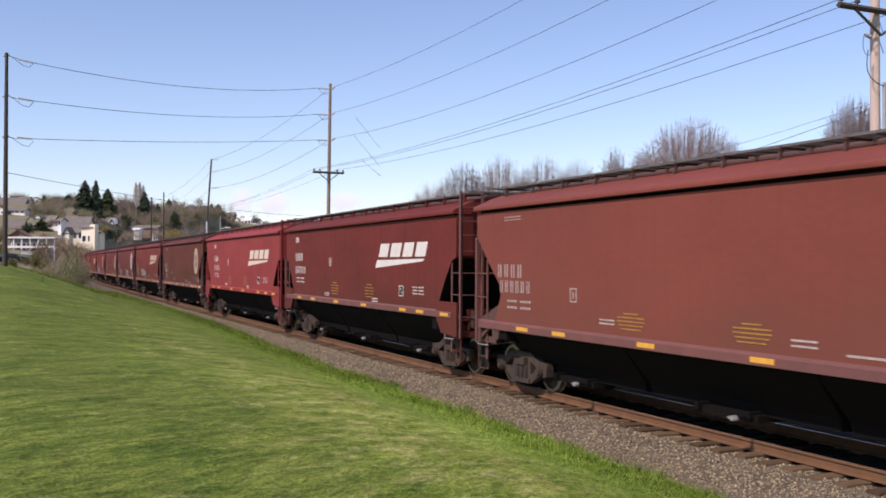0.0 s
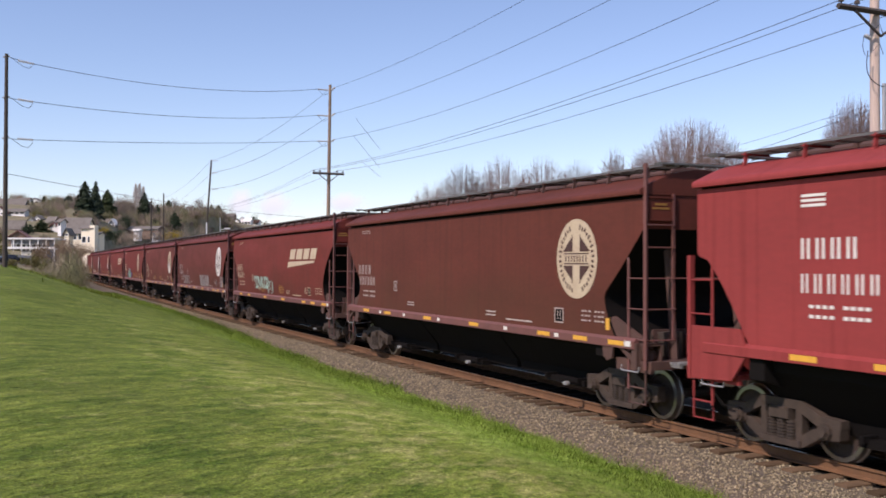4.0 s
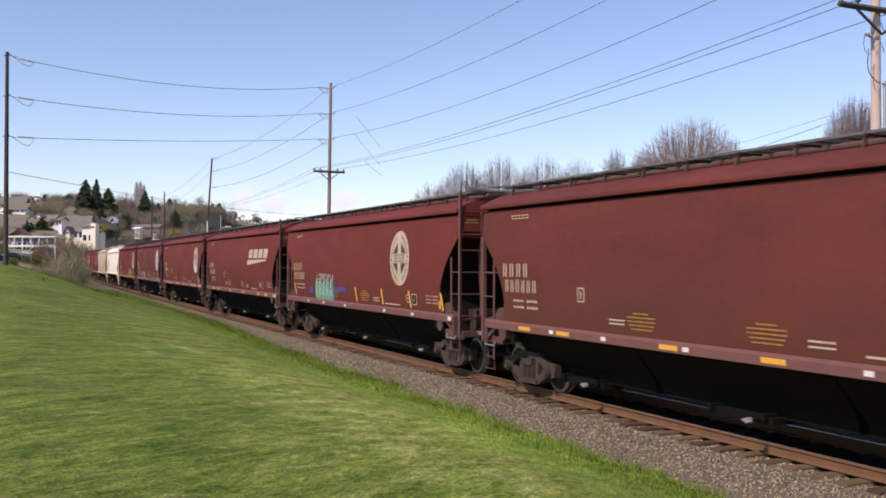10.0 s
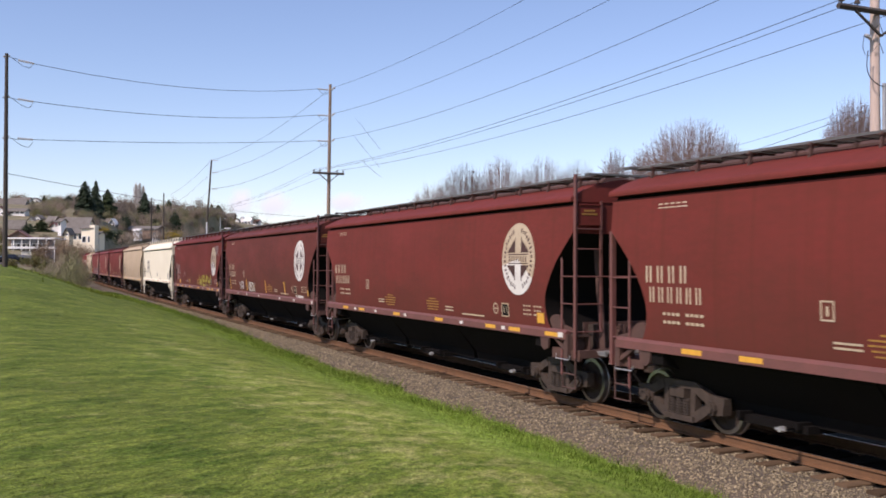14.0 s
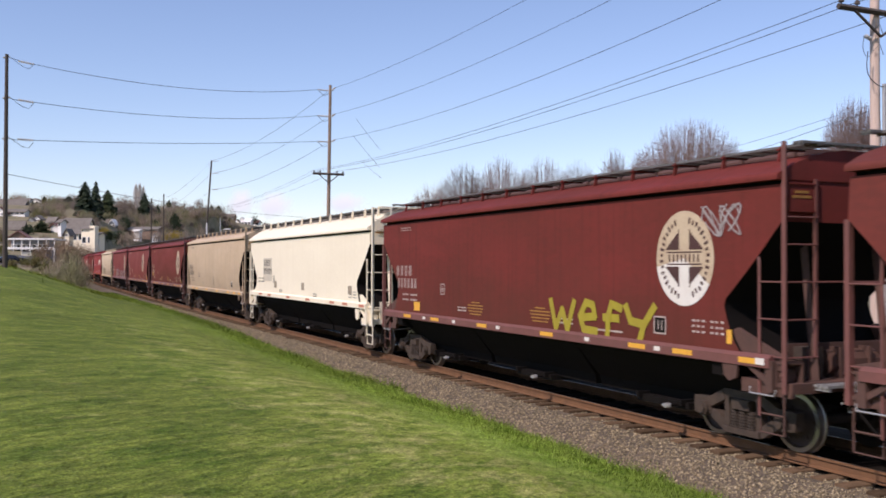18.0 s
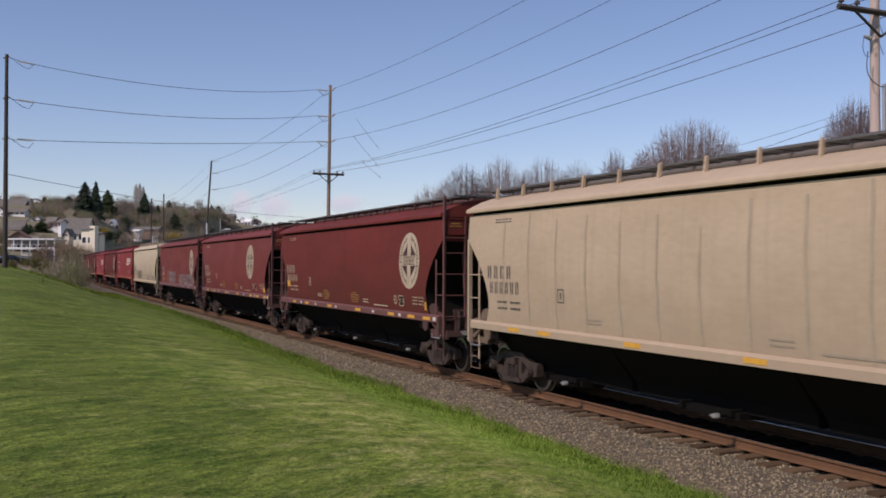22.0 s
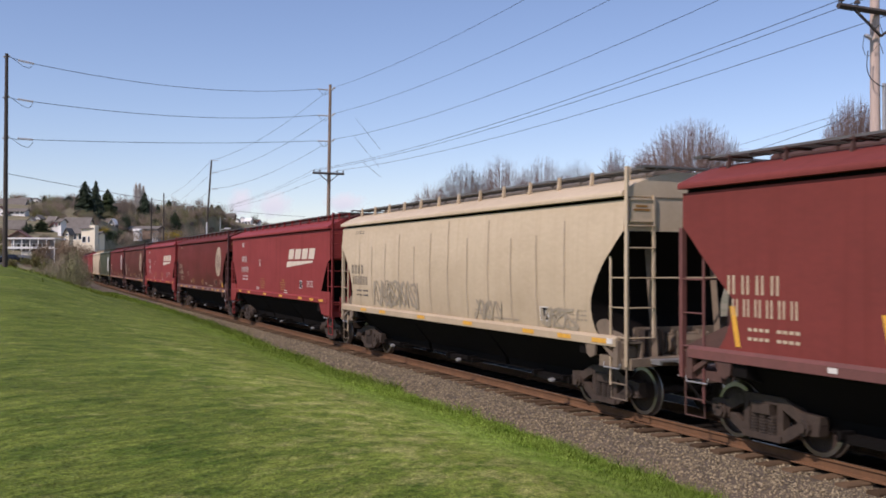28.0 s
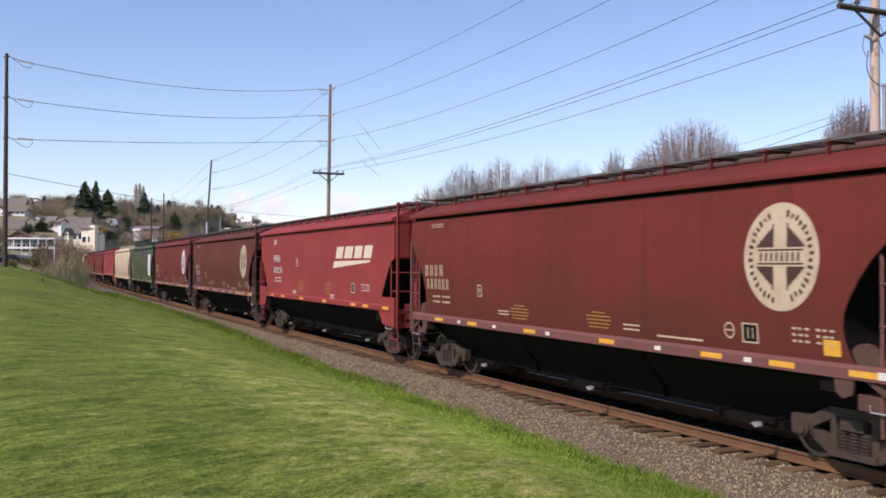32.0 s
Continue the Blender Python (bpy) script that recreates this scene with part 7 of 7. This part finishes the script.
def scatter_grass():
    r = np.random.RandomState(12)
    n = 300000
    # denser where the ground is near
    d = 2.0 * (48 / 2.0) ** r.uniform(size=n)
    th = np.radians(np.where(r.uniform(size=n) < 0.86, r.uniform(-6, 62, size=n), r.uniform(-180, 180, size=n)))
    x, y = d * np.sin(th), d * np.cos(th)
    keep = x < TRACK_X - 3.6
    x, y, d = x[keep], y[keep], d[keep]
    n = len(x)
    h = r.uniform(0.005, 0.016, size=n)
    blades("lawn_grass", x, y, h, 0.005 + d * 0.0006, r.uniform(1.0, 3.2, size=n), M_blade, "short mown lawn grass with dry clippings", 13)
    n = 110000
    s = 2 + 88 * r.uniform(size=n) ** 1.6
    edge = 0.22 * np.sin(s * 0.9) + 0.16 * np.sin(s * 2.3 + 1) + 0.12 * np.sin(s * 5.1)
    u = -3.2 + edge - np.abs(r.normal(size=n)) * 1.15
    tall = np.exp(-((-u - 3.2) / 1.1) ** 2)
    clump = np.clip(0.55 + 0.5 * np.sin(s * 1.7 + u * 2) * np.sin(s * 0.63) + 0.35 * np.sin(s * 4.3 + u * 5), 0.15, 1.4)
    h = r.uniform(0.05, 0.22, size=n) * tall * clump * np.interp(s, [10, 30, 60], [1.0, 1.3, 1.6]) + 0.018
    blades("verge_grass", TRACK_X + u + np.maximum(s - EASE_Y, 0) ** 2 / (2 * EASE_R) + r.normal(size=n) * 0.06, s, h, 0.006 + s * 0.0006, r.uniform(0.3, 1.1, size=n), M_long, "long bright green spring grass beside the ballast", 14)
    n = 16000
    x, y = r.uniform(-0.6, 7.0, size=n), r.normal(size=n) * 5 + 66
    h = r.uniform(0.08, 0.42, size=n) * np.clip(0.6 + 0.5 * np.sin(x * 2.1 + y * 0.4) * np.sin(y * 0.9 + x), 0.1, 1.2) * np.interp(x, [-0.6, 1.5, 7], [0.5, 1.0, 0.7])
    blades("rough_grass", x, y, h, 0.045, r.uniform(0.2, 0.8, size=n), M_long, "long unmown grass at the end of the lawn", 15)


scatter_stones()
scatter_grass()

# ---- the train ----
# places of the couplings at the start, and how far the train has gone at each time
GAPS = [3.6, 21.25, 38.56, 56.12, 74.09, 92.01, 109.8, 127.48, 145.19, 162.86, 180.5, 198.01, 215.57, 233.09, 250.89, 268.85, 286.87, 304.88, 322.79, 340.3, 357.96, 375.58]
while len(GAPS) < 40:
    GAPS.append(GAPS[-1] + 17.7)
TRAVEL = [(0, 0.0), (2, 21.45), (4.5, 48.38), (7, 74.91), (9.5, 101.35), (12, 126.95), (14.5, 152.37), (17, 177.94), (19.5, 203.19), (22, 229.14), (24.5, 255.06), (27, 280.85), (29.5, 306.67), (32, 332.59)]


def travelled(t):
    """Metres the train has gone at t seconds, a smooth curve through the table."""
    n = len(TRAVEL)
    i = min(n - 2, max(k for k in range(n) if TRAVEL[k][0] <= t))
    (t0, p0), (t1, p1) = TRAVEL[i], TRAVEL[i + 1]
    h = t1 - t0

    def slope(k):
        a, b = max(0, k - 1), min(n - 1, k + 1)
        return (TRAVEL[b][1] - TRAVEL[a][1]) / (TRAVEL[b][0] - TRAVEL[a][0])
    u = (t - t0) / h
    m0, m1 = slope(i) * h, slope(i + 1) * h
    return ((2 * u**3 - 3 * u**2 + 1) * p0 + (u**3 - 2 * u**2 + u) * m0 + (3 * u**2 - 2 * u**3) * p1 + (u**3 - u**2) * m1)


RED_WORDS = {"maroon": "maroon", "russet": "russet red", "bright": "bright red", "brown": "weathered brown-red", "faded": "faded red", "rust": "sun-faded rust red", "dark": "dark maroon", "white": "white", "tan": "dusty tan", "cream": "cream", "green": "dark green"}
END_WORDS = {"round": "rounded ends", "hex": "angular ends", "tri": "triangular end openings"}
CARS = [  # end shape, paint, badge, graffiti
    ("hex", "rust", "", ""), ("tri", "dark", "bars", ""), ("tri", "bright", "bars", ""), ("hex", "brown", "emblem", ""), ("round", "maroon", "bars", "mint"),
    ("round", "russet", "emblem_white", "silver"), ("round", "russet", "emblem_half", ""), ("round", "maroon", "emblem", "teal"), ("round", "maroon", "bars", ""), ("round", "maroon", "emblem_half", ""),
    ("round", "russet", "emblem_white", "white"), ("hex", "dark", "emblem_half", "lime"), ("hex", "white", "panel", ""), ("round", "tan", "", ""), ("round", "maroon", "emblem", ""),
    ("round", "faded", "emblem", ""), ("hex", "faded", "emblem", "outline"), ("round", "cream", "", "smoke"), ("tri", "bright", "bars", ""), ("round", "dark", "emblem", ""),
    ("tri", "bright", "bars", ""), ("round", "brown", "emblem", ""), ("round", "dark", "emblem_white", ""), ("round", "green", "patch", ""), ("round", "cream", "", ""),
    ("tri", "bright", "", ""), ("round", "maroon", "", ""), ("round", "maroon", "", ""), ("round", "brown", "", ""), ("round", "tan", "", ""),
    ("round", "maroon", "", ""), ("round", "dark", "", ""),
]
train = []
for i, (kind, colour, badge, spray) in enumerate(CARS):
    words = RED_WORDS[colour] + " covered hopper car"
    words += {"bars": ", cream slanted badge", "patch": ", white patch", "panel": ", grey stencil panel"}.get(badge, ", round cream emblem" if badge else " on the rails")
    words += ", sprayed graffiti" if spray else ", " + END_WORDS[kind]
    car = add_car(kind, colour, words, colour in ("white", "tan", "cream"))
    add_marks(car, kind, colour, badge, spray, i)
    train.append(car)


def motions():
    for i, car in enumerate(train):
        rows = []
        for k in range(33):
            s = (GAPS[i] + GAPS[i + 1]) / 2 - travelled(k)
            x, y, a = on_track(s)
            rows.append((k, Matrix.Translation((x, y, RAIL_Z)) @ Matrix.Rotation(a, 4, "Z")))
        walk(car, rows)
    # one wheelset is keyed; the others roll with it
    first = WHEELSETS[0]
    rows = []
    for k in range(0, 961):
        t = k / 30
        rows.append((t, Matrix.Rotation(travelled(min(t, 31.999)) / WHEEL_R, 4, "X")))
    walk(first, rows)
    for w in WHEELSETS[1:]:
        w.rotation_mode = "QUATERNION"
        ad = w.animation_data_create()
        ad.action = first.animation_data.action
        ad.action_slot = first.animation_data.action_slot


motions()
